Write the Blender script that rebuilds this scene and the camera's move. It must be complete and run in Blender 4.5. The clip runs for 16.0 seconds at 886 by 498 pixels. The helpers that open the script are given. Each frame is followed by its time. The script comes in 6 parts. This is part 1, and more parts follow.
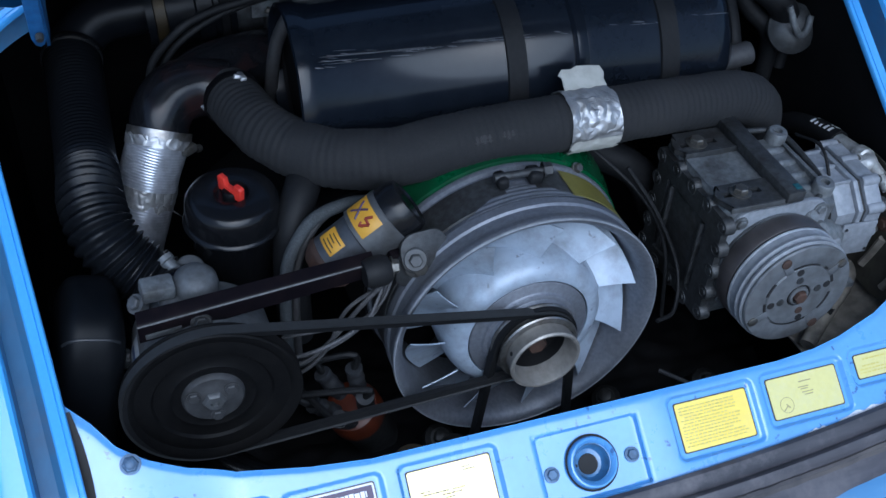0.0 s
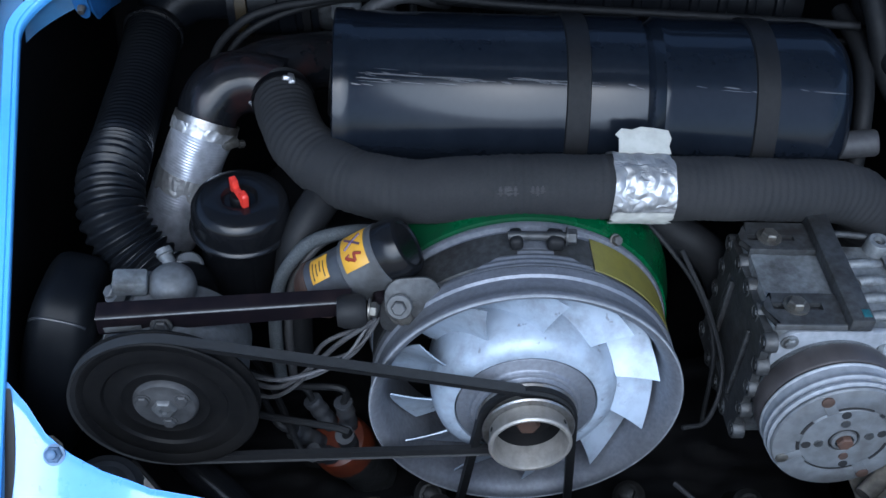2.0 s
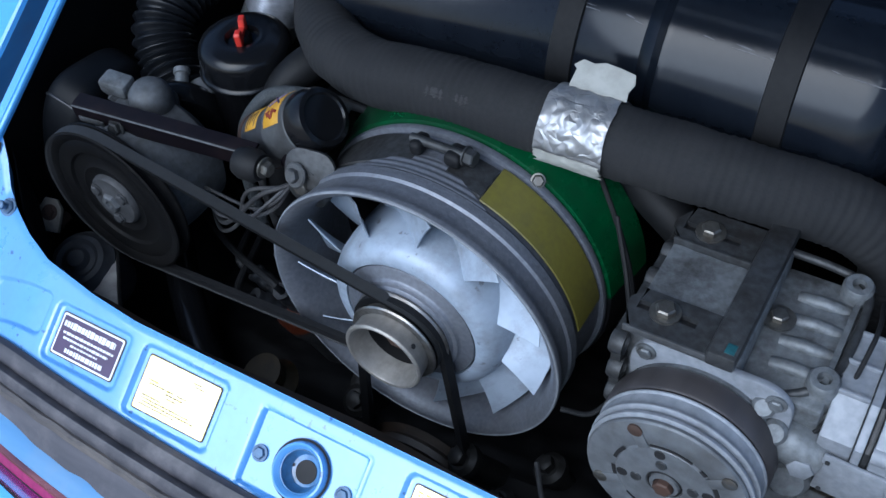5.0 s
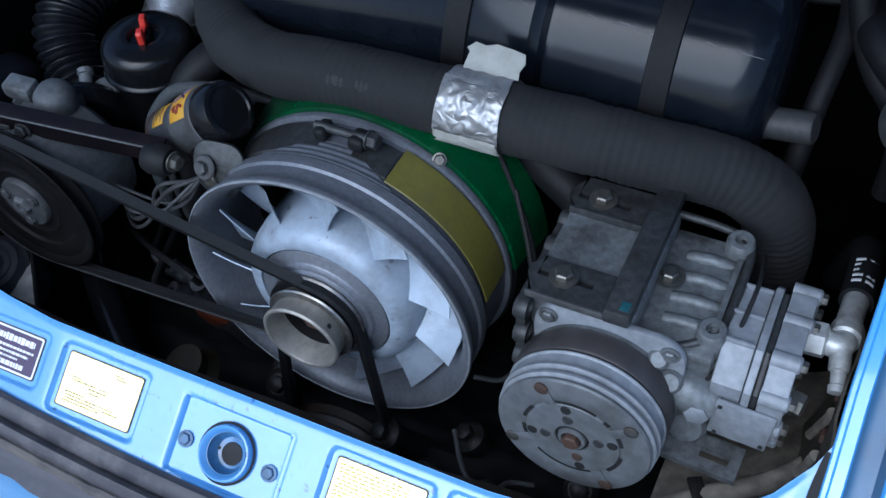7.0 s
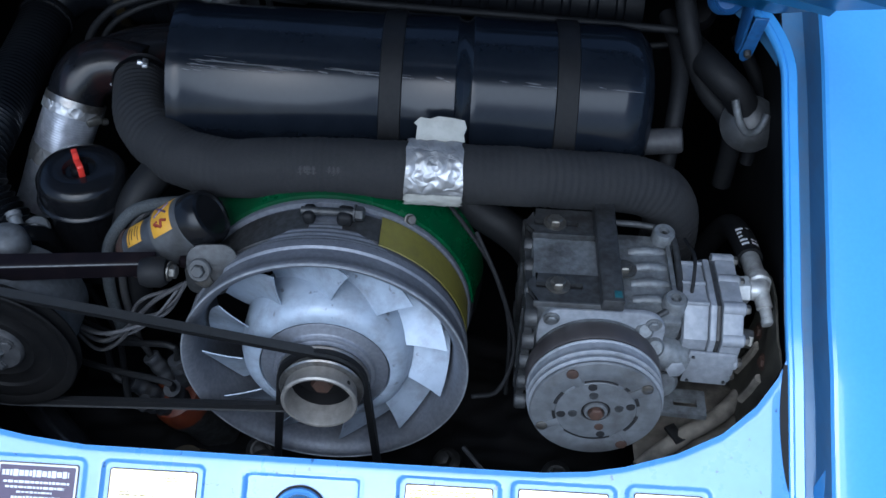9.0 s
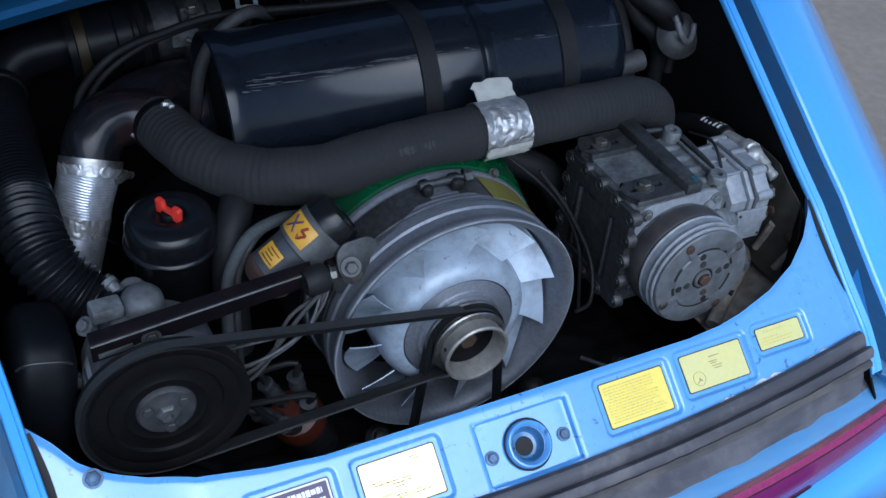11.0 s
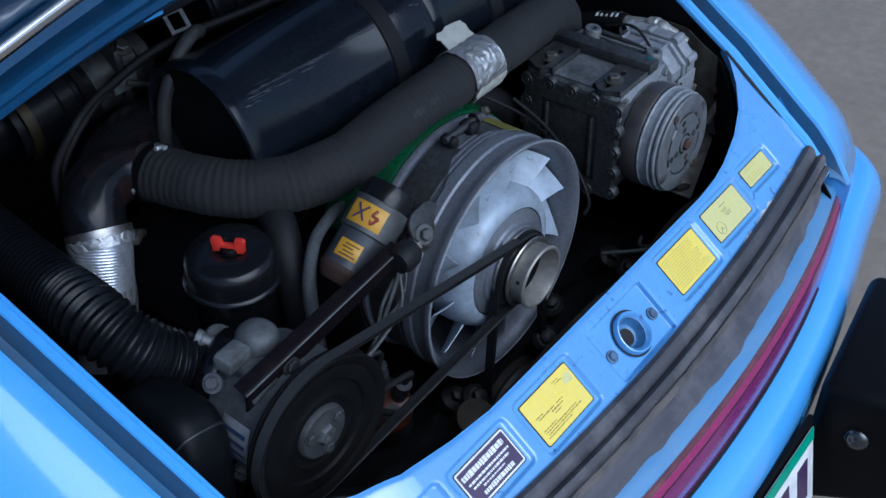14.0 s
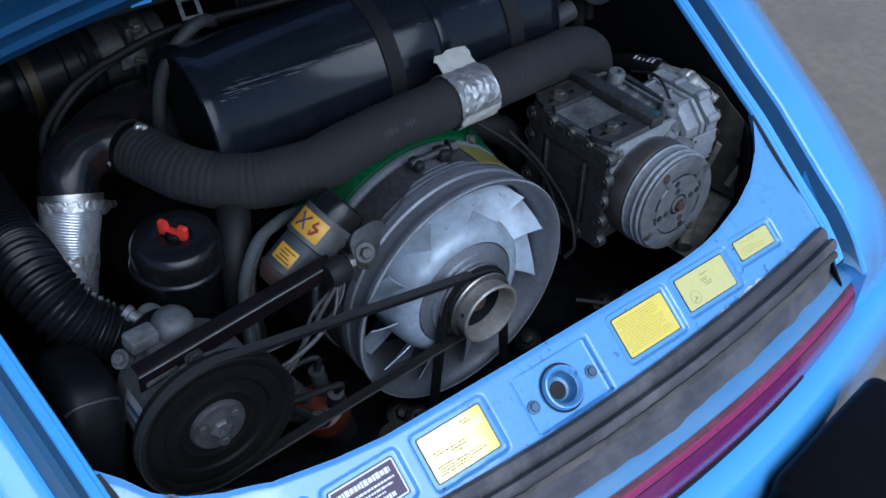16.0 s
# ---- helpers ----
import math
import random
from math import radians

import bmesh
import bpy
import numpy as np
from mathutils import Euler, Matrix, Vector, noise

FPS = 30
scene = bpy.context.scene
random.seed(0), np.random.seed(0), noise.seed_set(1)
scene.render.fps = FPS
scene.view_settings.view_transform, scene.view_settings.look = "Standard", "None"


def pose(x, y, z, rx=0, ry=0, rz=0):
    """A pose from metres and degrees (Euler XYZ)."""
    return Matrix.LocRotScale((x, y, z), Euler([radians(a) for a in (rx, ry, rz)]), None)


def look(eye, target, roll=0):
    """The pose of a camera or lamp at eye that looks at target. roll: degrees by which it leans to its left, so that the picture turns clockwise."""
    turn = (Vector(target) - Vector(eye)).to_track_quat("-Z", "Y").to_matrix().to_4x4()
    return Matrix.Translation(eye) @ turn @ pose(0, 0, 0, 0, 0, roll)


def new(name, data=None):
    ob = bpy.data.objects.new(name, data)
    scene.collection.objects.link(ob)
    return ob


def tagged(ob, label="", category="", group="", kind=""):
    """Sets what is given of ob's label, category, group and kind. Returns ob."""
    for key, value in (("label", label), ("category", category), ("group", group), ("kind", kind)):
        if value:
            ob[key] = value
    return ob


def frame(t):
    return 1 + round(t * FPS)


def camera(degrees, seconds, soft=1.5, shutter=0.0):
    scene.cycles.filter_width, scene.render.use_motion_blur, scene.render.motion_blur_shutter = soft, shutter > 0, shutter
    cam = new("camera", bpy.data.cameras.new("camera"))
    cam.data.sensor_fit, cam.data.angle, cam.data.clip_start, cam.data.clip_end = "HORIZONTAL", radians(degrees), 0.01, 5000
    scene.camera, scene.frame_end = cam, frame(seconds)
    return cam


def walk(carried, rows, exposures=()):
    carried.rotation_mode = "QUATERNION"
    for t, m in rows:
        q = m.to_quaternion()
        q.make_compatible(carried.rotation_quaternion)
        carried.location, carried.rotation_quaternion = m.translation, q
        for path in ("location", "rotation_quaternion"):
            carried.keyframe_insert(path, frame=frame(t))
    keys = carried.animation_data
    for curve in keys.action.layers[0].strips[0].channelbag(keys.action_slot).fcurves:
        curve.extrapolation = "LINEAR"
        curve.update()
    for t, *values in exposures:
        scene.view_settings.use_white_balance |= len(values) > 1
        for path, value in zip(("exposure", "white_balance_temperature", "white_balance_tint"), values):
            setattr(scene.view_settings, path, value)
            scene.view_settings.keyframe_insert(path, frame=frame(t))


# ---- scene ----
cam = camera(45.5, 16.0)
PATH = [
    (0, (-0.353, -0.634, 1.434), (0.221, 0.766, 0.126), 4.4),
    (0.5, (-0.336, -0.631, 1.435), (0.204, 0.79, 0.135), 4.4),
    (1, (-0.295, -0.62, 1.438), (0.145, 0.832, 0.135), 4.5),
    (1.5, (-0.213, -0.603, 1.429), (0.061, 0.873, 0.107), 3.9),
    (2, (-0.129, -0.583, 1.427), (-0.007, 0.896, 0.086), 4.1),
    (2.5, (-0.09, -0.568, 1.426), (-0.078, 0.912, 0.081), 4.3),
    (3, (0.001, -0.541, 1.43), (-0.244, 0.925, 0.092), 3.5),
    (3.5, (0.106, -0.5, 1.433), (-0.467, 0.905, 0.13), -2.3),
    (4, (0.202, -0.439, 1.423), (-0.569, 0.793, 0.049), -2.8),
    (4.5, (0.269, -0.414, 1.408), (-0.507, 0.725, -0.041), -2.4),
    (5, (0.337, -0.44, 1.387), (-0.436, 0.693, -0.069), -5.1),
    (5.2, (0.346, -0.448, 1.389), (-0.395, 0.702, -0.069), -4.8),
    (7.3, (0.362, -0.467, 1.405), (-0.241, 0.737, -0.075), -3.0),
    (7.5, (0.35, -0.494, 1.405), (-0.218, 0.755, -0.05), -1.7),
    (8, (0.281, -0.538, 1.437), (-0.113, 0.806, 0.01), -0.9),
    (8.5, (0.206, -0.602, 1.45), (0.03, 0.822, 0.056), 1.2),
    (9, (0.113, -0.659, 1.476), (0.096, 0.821, 0.132), 2.9),
    (9.2, (0.055, -0.676, 1.478), (0.124, 0.821, 0.154), 4.6),
    (11.3, (-0.455, -0.675, 1.452), (0.386, 0.632, 0.194), 4.2),
    (11.5, (-0.486, -0.665, 1.446), (0.407, 0.611, 0.191), 3.4),
    (12, (-0.587, -0.644, 1.439), (0.443, 0.526, 0.185), -0.2),
    (12.5, (-0.635, -0.591, 1.446), (0.453, 0.517, 0.185), -1.4),
    (13, (-0.674, -0.525, 1.443), (0.477, 0.482, 0.153), -2.0),
    (13.5, (-0.697, -0.497, 1.444), (0.493, 0.489, 0.174), -1.7),
    (14, (-0.7, -0.486, 1.442), (0.493, 0.488, 0.166), -1.5),
    (14.5, (-0.692, -0.487, 1.444), (0.49, 0.499, 0.166), -1.6),
    (15, (-0.675, -0.505, 1.449), (0.476, 0.516, 0.171), -1.9),
    (15.5, (-0.638, -0.558, 1.46), (0.457, 0.543, 0.2), -1.8),
    (16, (-0.542, -0.621, 1.47), (0.433, 0.56, 0.182), 1.3),
]
EXPOSURES = [(0, 0.72, 5150, 7), (1.5, 1.12, 5250, 7), (2.5, 1.6, 5350, 7), (3.5, 1.66, 5550, 7), (4.5, 1.45, 5500, 7), (5.0, 1.05, 5400, 7), (5.2, 0.98, 5350, 7), (7.4, 0.78, 5250, 7), (8.0, 0.66, 5150, 7), (8.6, 0.84, 5200, 7), (9, 0.85, 5250, 7), (11.5, 0.63, 5250, 7), (12.5, 0.38, 5250, 7), (14, 0.53, 5200, 7), (15, 0.60, 5200, 7), (16, 0.63, 5250, 7)]
walk(cam, [(t, look(eye, target, roll)) for t, eye, target, roll in PATH], EXPOSURES)

# ---- world, sun ----
world = bpy.data.worlds.new("world")
scene.world = world
world.use_nodes = True
wn = world.node_tree.nodes
sky = wn.new("ShaderNodeTexSky")
sky.sky_type, sky.sun_disc = "NISHITA", False
SUN_UP, SUN_ROUND = 48.0, 187.0
sky.sun_elevation, sky.sun_rotation = radians(SUN_UP), radians(SUN_ROUND)
sky.air_density, sky.dust_density, sky.ozone_density = 1.0, 3.0, 2.0
wn["Background"].inputs["Strength"].default_value = 0.085
world.node_tree.links.new(sky.outputs["Color"], wn["Background"].inputs["Color"])
sun_data = bpy.data.lights.new("sun", "SUN")
sun_data.energy, sun_data.angle, sun_data.color = 1.5, radians(62), (0.955, 0.985, 1.0)
sun = new("sun", sun_data)
away = Vector((math.sin(radians(SUN_ROUND)) * math.cos(radians(SUN_UP)), math.cos(radians(SUN_ROUND)) * math.cos(radians(SUN_UP)), math.sin(radians(SUN_UP))))
sun.matrix_world = look(away * 20, (0, 0, 0.7))


# ---- materials ----
def mat(name, c1, c2=None, rough=0.5, metal=0.0, scale=60.0, bump=0.15, stain=None, stain_amt=0.0, stain_scale=9.0, rough_var=0.12, coat=0.0, grain=None, spec=0.5, fine=None, vary=0.0, coat_ior=1.5, chips=None):
    """Two scales of variation: grain between c1 and c2, stains over it, and a fine relief."""
    m = bpy.data.materials.new(name)
    m.use_nodes = True
    n, l = m.node_tree.nodes, m.node_tree.links
    p = n["Principled BSDF"]
    c2 = c2 or tuple(v * 0.8 for v in c1)
    tc = n.new("ShaderNodeTexCoord")
    mp = n.new("ShaderNodeMapping")
    l.new(tc.outputs["Object"], mp.inputs["Vector"])
    if grain:
        mp.inputs["Scale"].default_value = grain
    nz = n.new("ShaderNodeTexNoise")
    nz.inputs["Scale"].default_value, nz.inputs["Detail"].default_value = scale, 6
    l.new(mp.outputs["Vector"], nz.inputs["Vector"])
    big = n.new("ShaderNodeTexNoise")
    big.inputs["Scale"].default_value, big.inputs["Detail"].default_value = stain_scale, 8
    big.inputs["Roughness"].default_value = 0.65
    l.new(tc.outputs["Object"], big.inputs["Vector"])
    mix = n.new("ShaderNodeMix")
    mix.data_type = "RGBA"
    mix.inputs["A"].default_value, mix.inputs["B"].default_value = (*c1, 1), (*c2, 1)
    ramp = n.new("ShaderNodeMapRange")
    ramp.inputs["From Min"].default_value, ramp.inputs["From Max"].default_value = 0.35, 0.65
    l.new(nz.outputs["Fac"], ramp.inputs["Value"])
    l.new(ramp.outputs["Result"], mix.inputs["Factor"])
    out = mix.outputs["Result"]
    if stain:
        mix2 = n.new("ShaderNodeMix")
        mix2.data_type = "RGBA"
        r2 = n.new("ShaderNodeMapRange")
        r2.inputs["From Min"].default_value, r2.inputs["From Max"].default_value = 0.48, 0.68
        r2.inputs["To Max"].default_value = stain_amt
        l.new(big.outputs["Fac"], r2.inputs["Value"])
        l.new(r2.outputs["Result"], mix2.inputs["Factor"])
        l.new(out, mix2.inputs["A"])
        mix2.inputs["B"].default_value = (*stain, 1)
        out = mix2.outputs["Result"]
    if chips:
        cn = n.new("ShaderNodeTexNoise")
        cn.inputs["Scale"].default_value, cn.inputs["Detail"].default_value = 95.0, 4
        l.new(tc.outputs["Object"], cn.inputs["Vector"])
        cm = n.new("ShaderNodeMapRange")
        cm.inputs["From Min"].default_value, cm.inputs["From Max"].default_value = 0.66, 0.71
        l.new(cn.outputs["Fac"], cm.inputs["Value"])
        mix3 = n.new("ShaderNodeMix")
        mix3.data_type = "RGBA"
        l.new(cm.outputs["Result"], mix3.inputs["Factor"])
        l.new(out, mix3.inputs["A"])
        mix3.inputs["B"].default_value = (*chips, 1)
        out = mix3.outputs["Result"]
    if vary:
        info = n.new("ShaderNodeObjectInfo")
        hsv = n.new("ShaderNodeHueSaturation")
        r4 = n.new("ShaderNodeMapRange")
        r4.inputs["To Min"].default_value, r4.inputs["To Max"].default_value = 1 - vary, 1 + vary
        l.new(info.outputs["Random"], r4.inputs["Value"])
        l.new(r4.outputs["Result"], hsv.inputs["Value"])
        l.new(out, hsv.inputs["Color"])
        out = hsv.outputs["Color"]
    l.new(out, p.inputs["Base Color"])
    r3 = n.new("ShaderNodeMapRange")
    r3.inputs["To Min"].default_value, r3.inputs["To Max"].default_value = max(rough - rough_var, 0.03), min(rough + rough_var, 1)
    l.new(big.outputs["Fac"], r3.inputs["Value"])
    l.new(r3.outputs["Result"], p.inputs["Roughness"])
    p.inputs["Metallic"].default_value = metal
    p.inputs["Coat Weight"].default_value = coat
    p.inputs["Coat Roughness"].default_value = 0.06
    p.inputs["Coat IOR"].default_value = coat_ior
    p.inputs["Specular IOR Level"].default_value = spec
    if bump:
        b = n.new("ShaderNodeBump")
        b.inputs["Strength"].default_value, b.inputs["Distance"].default_value = bump, 0.0012
        l.new((nz if fine is None else big).outputs["Fac"], b.inputs["Height"])
        l.new(b.outputs["Normal"], p.inputs["Normal"])
    return m


M = {}
M["blue"] = mat("blue_paint", (0.106, 0.372, 0.815), (0.101, 0.355, 0.795), rough=0.2, scale=300, bump=0.012, stain=(0.118, 0.375, 0.775), stain_amt=0.5, coat=1.0, coat_ior=1.62, rough_var=0.06)
M["blue_dull"] = mat("blue_paint_worn", (0.125, 0.325, 0.675), (0.118, 0.31, 0.66), rough=0.3, scale=160, bump=0.012, stain=(0.085, 0.24, 0.47), stain_amt=0.35, stain_scale=25, coat=1.0, coat_ior=1.63, chips=(0.045, 0.12, 0.30))
# Dust streaks plus a darker base for the apron's dimmer, shaded facing.
M["blue_dusty_shaded"] = mat("dusty_shaded_blue_paint", (0.085, 0.215, 0.415), (0.10, 0.235, 0.43), rough=0.35, scale=140, bump=0.02, stain=(0.15, 0.24, 0.36), stain_amt=0.6, stain_scale=18, coat=0.5, grain=(0.15, 1, 1))
M["channel"] = mat("grey_blue_channel_paint", (0.068, 0.185, 0.355), (0.062, 0.168, 0.325), rough=0.42, scale=140, bump=0.03, stain=(0.10, 0.135, 0.20), stain_amt=0.6, stain_scale=14, coat=0.3, grain=(1, 0.15, 1))
M["latch_blue"] = mat("dark_latch_paint", (0.065, 0.175, 0.36), (0.05, 0.14, 0.30), rough=0.3, scale=120, bump=0.04, stain=(0.04, 0.07, 0.11), stain_amt=0.7, stain_scale=60, coat=0.4)
# Hinge copy of the blue, with the lid's shade mixed into its colour.
M["hinge_shade_blue"] = mat("shaded_hinge_paint", (0.035, 0.13, 0.34), (0.028, 0.10, 0.27), rough=0.4, scale=120, bump=0.06, stain=(0.02, 0.05, 0.12), stain_amt=0.7, stain_scale=45)
# Body blue darkened for the lid, which faces down in shade.
M["lid_shade_blue"] = mat("lid_shaded_paint", (0.018, 0.105, 0.245), (0.015, 0.090, 0.220), rough=0.35, scale=120, bump=0.04, stain=(0.018, 0.0576, 0.1584), stain_amt=0.6, stain_scale=12, coat=0.4)
M["kan"] = mat("satin_black_canister", (0.0057, 0.007717, 0.01216), (0.0072, 0.009555, 0.0144), rough=0.16, scale=170, bump=0.03, stain=(0.0132, 0.0169, 0.0234), stain_amt=0.5, stain_scale=12, rough_var=0.05, spec=0.29)
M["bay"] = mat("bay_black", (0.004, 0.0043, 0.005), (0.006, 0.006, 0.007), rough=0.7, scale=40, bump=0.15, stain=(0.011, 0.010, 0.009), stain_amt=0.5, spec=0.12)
M["black_gloss"] = mat("black_enamel", (0.0045, 0.004875, 0.006), (0.00675, 0.007125, 0.00825), rough=0.22, scale=180, bump=0.04, stain=(0.013, 0.013, 0.0138), stain_amt=0.4, rough_var=0.07, spec=0.29)
M["black_plastic"] = mat("black_plastic", (0.0036, 0.00368, 0.00448), (0.0048, 0.0048, 0.0056), rough=0.45, scale=220, bump=0.06, stain=(0.0088, 0.0088, 0.0088), stain_amt=0.35, spec=0.10)
M["rubber"] = mat("black_rubber", (0.006315, 0.00679, 0.008011), (0.009765, 0.01022, 0.01114), rough=0.6, scale=200, bump=0.15, stain=(0.01302, 0.01295, 0.01335), stain_amt=0.45, spec=0.22)
M["cloth"] = mat("grey_fabric_hose", (0.0076, 0.0082, 0.0096), (0.0110, 0.0115, 0.0130), rough=0.85, scale=420, bump=0.2, stain=(0.02517, 0.02472, 0.02509), stain_amt=0.4, stain_scale=14)
M["alu"] = mat("cast_aluminium", (0.170, 0.183, 0.195), (0.118, 0.126, 0.131), rough=0.55, metal=0.4, scale=190, bump=0.4, stain=(0.03256, 0.03051, 0.02918), stain_amt=0.85, stain_scale=30)
M["alu_clean"] = mat("cast_aluminium_clean", (0.265, 0.283, 0.312), (0.205, 0.220, 0.245), rough=0.6, metal=0.25, scale=140, bump=0.25, stain=(0.102, 0.1041, 0.1076), stain_amt=0.5, stain_scale=22)
M["alu_dirty"] = mat("oily_cast_metal", (0.05545, 0.05845, 0.06174), (0.03219, 0.03337, 0.03448), rough=0.5, metal=0.4, scale=170, bump=0.45, stain=(0.01555, 0.01374, 0.01236), stain_amt=0.85, stain_scale=34)
M["blade"] = mat("fan_metal", (0.3214, 0.3756, 0.4586), (0.2795, 0.3306, 0.4012), rough=0.42, metal=0.15, scale=90, bump=0.06, stain=(0.16, 0.172, 0.19), stain_amt=0.65, stain_scale=34, chips=(0.15, 0.165, 0.19))
M["steel"] = mat("worn_steel", (0.3427, 0.3346, 0.3182), (0.2448, 0.2366, 0.2285), rough=0.35, metal=0.9, scale=150, bump=0.12, stain=(0.1306, 0.09792, 0.07344), stain_amt=0.6, stain_scale=40)
M["zinc"] = mat("zinc_bolt", (0.1686, 0.1644, 0.1518), (0.1265, 0.1222, 0.1096), rough=0.42, metal=0.8, scale=200, bump=0.1, stain=(0.06324, 0.04638, 0.03373), stain_amt=0.6, stain_scale=60)
M["foil"] = mat("foil_tape", (0.4156, 0.4212, 0.4324), (0.3482, 0.3538, 0.365), rough=0.42, metal=0.65, scale=55, bump=0.5, stain=(0.1966, 0.1909, 0.1797), stain_amt=0.6, stain_scale=45)
M["foilhose"] = mat("aluminium_flex_hose", (0.64, 0.67, 0.74), (0.50, 0.53, 0.60), rough=0.32, metal=0.7, scale=130, bump=0.3, stain=(0.1771, 0.1768, 0.2001), stain_amt=0.5, stain_scale=30)
M["paper"] = mat("torn_tape_backing", (0.4264, 0.4264, 0.3936), (0.3608, 0.3608, 0.328), rough=0.7, scale=90, bump=0.3, stain=(0.246, 0.2378, 0.2132), stain_amt=0.4, stain_scale=50)
M["green"] = mat("green_shroud", (0.004, 0.060, 0.0185), (0.0034, 0.045, 0.0150), rough=0.28, scale=60, bump=0.08, stain=(0.006885, 0.02065, 0.01033), stain_amt=0.7, stain_scale=18)
M["olive"] = mat("olive_sticker", (0.1408, 0.128, 0.0224), (0.1216, 0.1088, 0.0224), rough=0.5, scale=200, bump=0.03, stain=(0.0768, 0.0704, 0.032), stain_amt=0.5, stain_scale=30)
M["yellow"] = mat("yellow_sticker", (0.92, 0.70, 0.025), (0.88, 0.66, 0.03), rough=0.3, scale=200, bump=0.02, stain=(0.84, 0.68, 0.14), stain_amt=0.3, stain_scale=40, coat=1.0, coat_ior=2.5)
M["yellow_pale"] = mat("faded_yellow_sticker", (0.74, 0.66, 0.16), (0.70, 0.62, 0.15), rough=0.32, scale=200, bump=0.02, stain=(0.66, 0.62, 0.3), stain_amt=0.4, stain_scale=40, coat=1.0, coat_ior=2.9)
M["edge_glint"] = mat("pale_edge_glint", (0.72, 0.73, 0.76), (0.55, 0.58, 0.64), rough=0.35, scale=240, bump=0.1, stain=(0.30, 0.38, 0.55), stain_amt=0.6, stain_scale=60)
M["bright_zinc"] = mat("bright_zinc_fitting", (0.42, 0.43, 0.43), (0.33, 0.34, 0.34), rough=0.4, metal=0.35, scale=180, bump=0.12, stain=(0.14, 0.13, 0.12), stain_amt=0.6, stain_scale=60)
M["teal_mark"] = mat("teal_paint_dab", (0.018, 0.085, 0.10), (0.012, 0.05, 0.06), rough=0.5, scale=300, bump=0.1)
M["band_brown"] = mat("rubbed_brown_band", (0.062, 0.056, 0.056), (0.045, 0.041, 0.042), rough=0.45, metal=0.3, scale=60, bump=0.1, stain=(0.028, 0.023, 0.022), stain_amt=0.7, stain_scale=20, grain=(1, 0.2, 1))
M["ink"] = mat("black_ink", (0.03, 0.028, 0.02), rough=0.5, bump=0)
M["ink_pale"] = mat("faded_ink", (0.56, 0.46, 0.08), rough=0.5, bump=0)
M["ink_brown"] = mat("brown_black_print", (0.22, 0.16, 0.025), rough=0.5, bump=0)
M["ink_soft"] = mat("washed_out_ink", (0.30, 0.26, 0.10), rough=0.5, bump=0)
M["red_line"] = mat("bright_red_line", (0.27, 0.030, 0.12), (0.21, 0.024, 0.10), rough=0.15, scale=200, bump=0.02)
M["print_blue"] = mat("blue_print", (0.03, 0.05, 0.12), rough=0.5, bump=0)
M["nose"] = mat("brushed_nose_steel", (0.30, 0.285, 0.262), (0.24, 0.228, 0.21), rough=0.45, metal=0.5, scale=150, bump=0.12, stain=(0.15, 0.135, 0.12), stain_amt=0.5, stain_scale=40)
M["brass"] = mat("tarnished_brass", (0.03375, 0.0234, 0.009), (0.02025, 0.01485, 0.00675), rough=0.5, metal=0.5, scale=90, bump=0.2, stain=(0.009, 0.0072, 0.0045), stain_amt=0.7, stain_scale=30)
M["duct_grey"] = mat("blue_black_duct_plastic", (0.0026, 0.0032, 0.0044), (0.0034, 0.0041, 0.0054), rough=0.45, scale=200, bump=0.08, stain=(0.008, 0.009, 0.0105), stain_amt=0.5, stain_scale=16, spec=0.12)
M["edge_sheen"] = mat("plastic_edge_sheen", (0.018, 0.020, 0.024), (0.012, 0.014, 0.017), rough=0.4, scale=160, bump=0.1, stain=(0.02, 0.021, 0.023), stain_amt=0.6, stain_scale=40)
M["conv"] = mat("blue_black_convoluted_plastic", (0.0040, 0.0047, 0.0064), (0.0055, 0.0063, 0.0082), rough=0.36, scale=200, bump=0.06, stain=(0.009, 0.010, 0.012), stain_amt=0.5, stain_scale=16, spec=0.13)
M["conv_dull"] = mat("dull_black_ribbed_plastic", (0.0036, 0.0042, 0.0056), (0.0050, 0.0057, 0.0072), rough=0.5, scale=200, bump=0.06, stain=(0.008, 0.009, 0.010), stain_amt=0.5, stain_scale=16, spec=0.07)
M["bellows"] = mat("glossy_ribbed_plastic", (0.0045, 0.0053, 0.0070), (0.0058, 0.0067, 0.0086), rough=0.32, scale=200, bump=0.05, stain=(0.012, 0.013, 0.015), stain_amt=0.5, stain_scale=16, spec=0.20)
M["plate"] = mat("scuffed_clutch_steel", (0.150, 0.160, 0.172), (0.115, 0.122, 0.13), rough=0.5, metal=0.35, scale=120, bump=0.15, stain=(0.06, 0.058, 0.055), stain_amt=0.6, stain_scale=26)
M["oily"] = mat("oily_black_metal", (0.022, 0.022, 0.022), (0.014, 0.0138, 0.0135), rough=0.45, metal=0.2, scale=160, bump=0.3, stain=(0.008, 0.007, 0.0065), stain_amt=0.8, stain_scale=34, spec=0.25)
M["tin_rust"] = mat("oily_rusty_tin", (0.022, 0.0155, 0.011), (0.013, 0.010, 0.008), rough=0.5, scale=70, bump=0.4, stain=(0.05, 0.03, 0.018), stain_amt=0.6, stain_scale=24, grain=(0.4, 1, 1))
M["purple"] = mat("purple_label", (0.055, 0.03, 0.085), rough=0.35, bump=0)
M["white"] = mat("white_print", (0.80, 0.80, 0.82), rough=0.4, bump=0)
M["orange"] = mat("orange_label", (0.50, 0.27, 0.018), (0.46, 0.24, 0.018), rough=0.45, scale=150, bump=0.02)
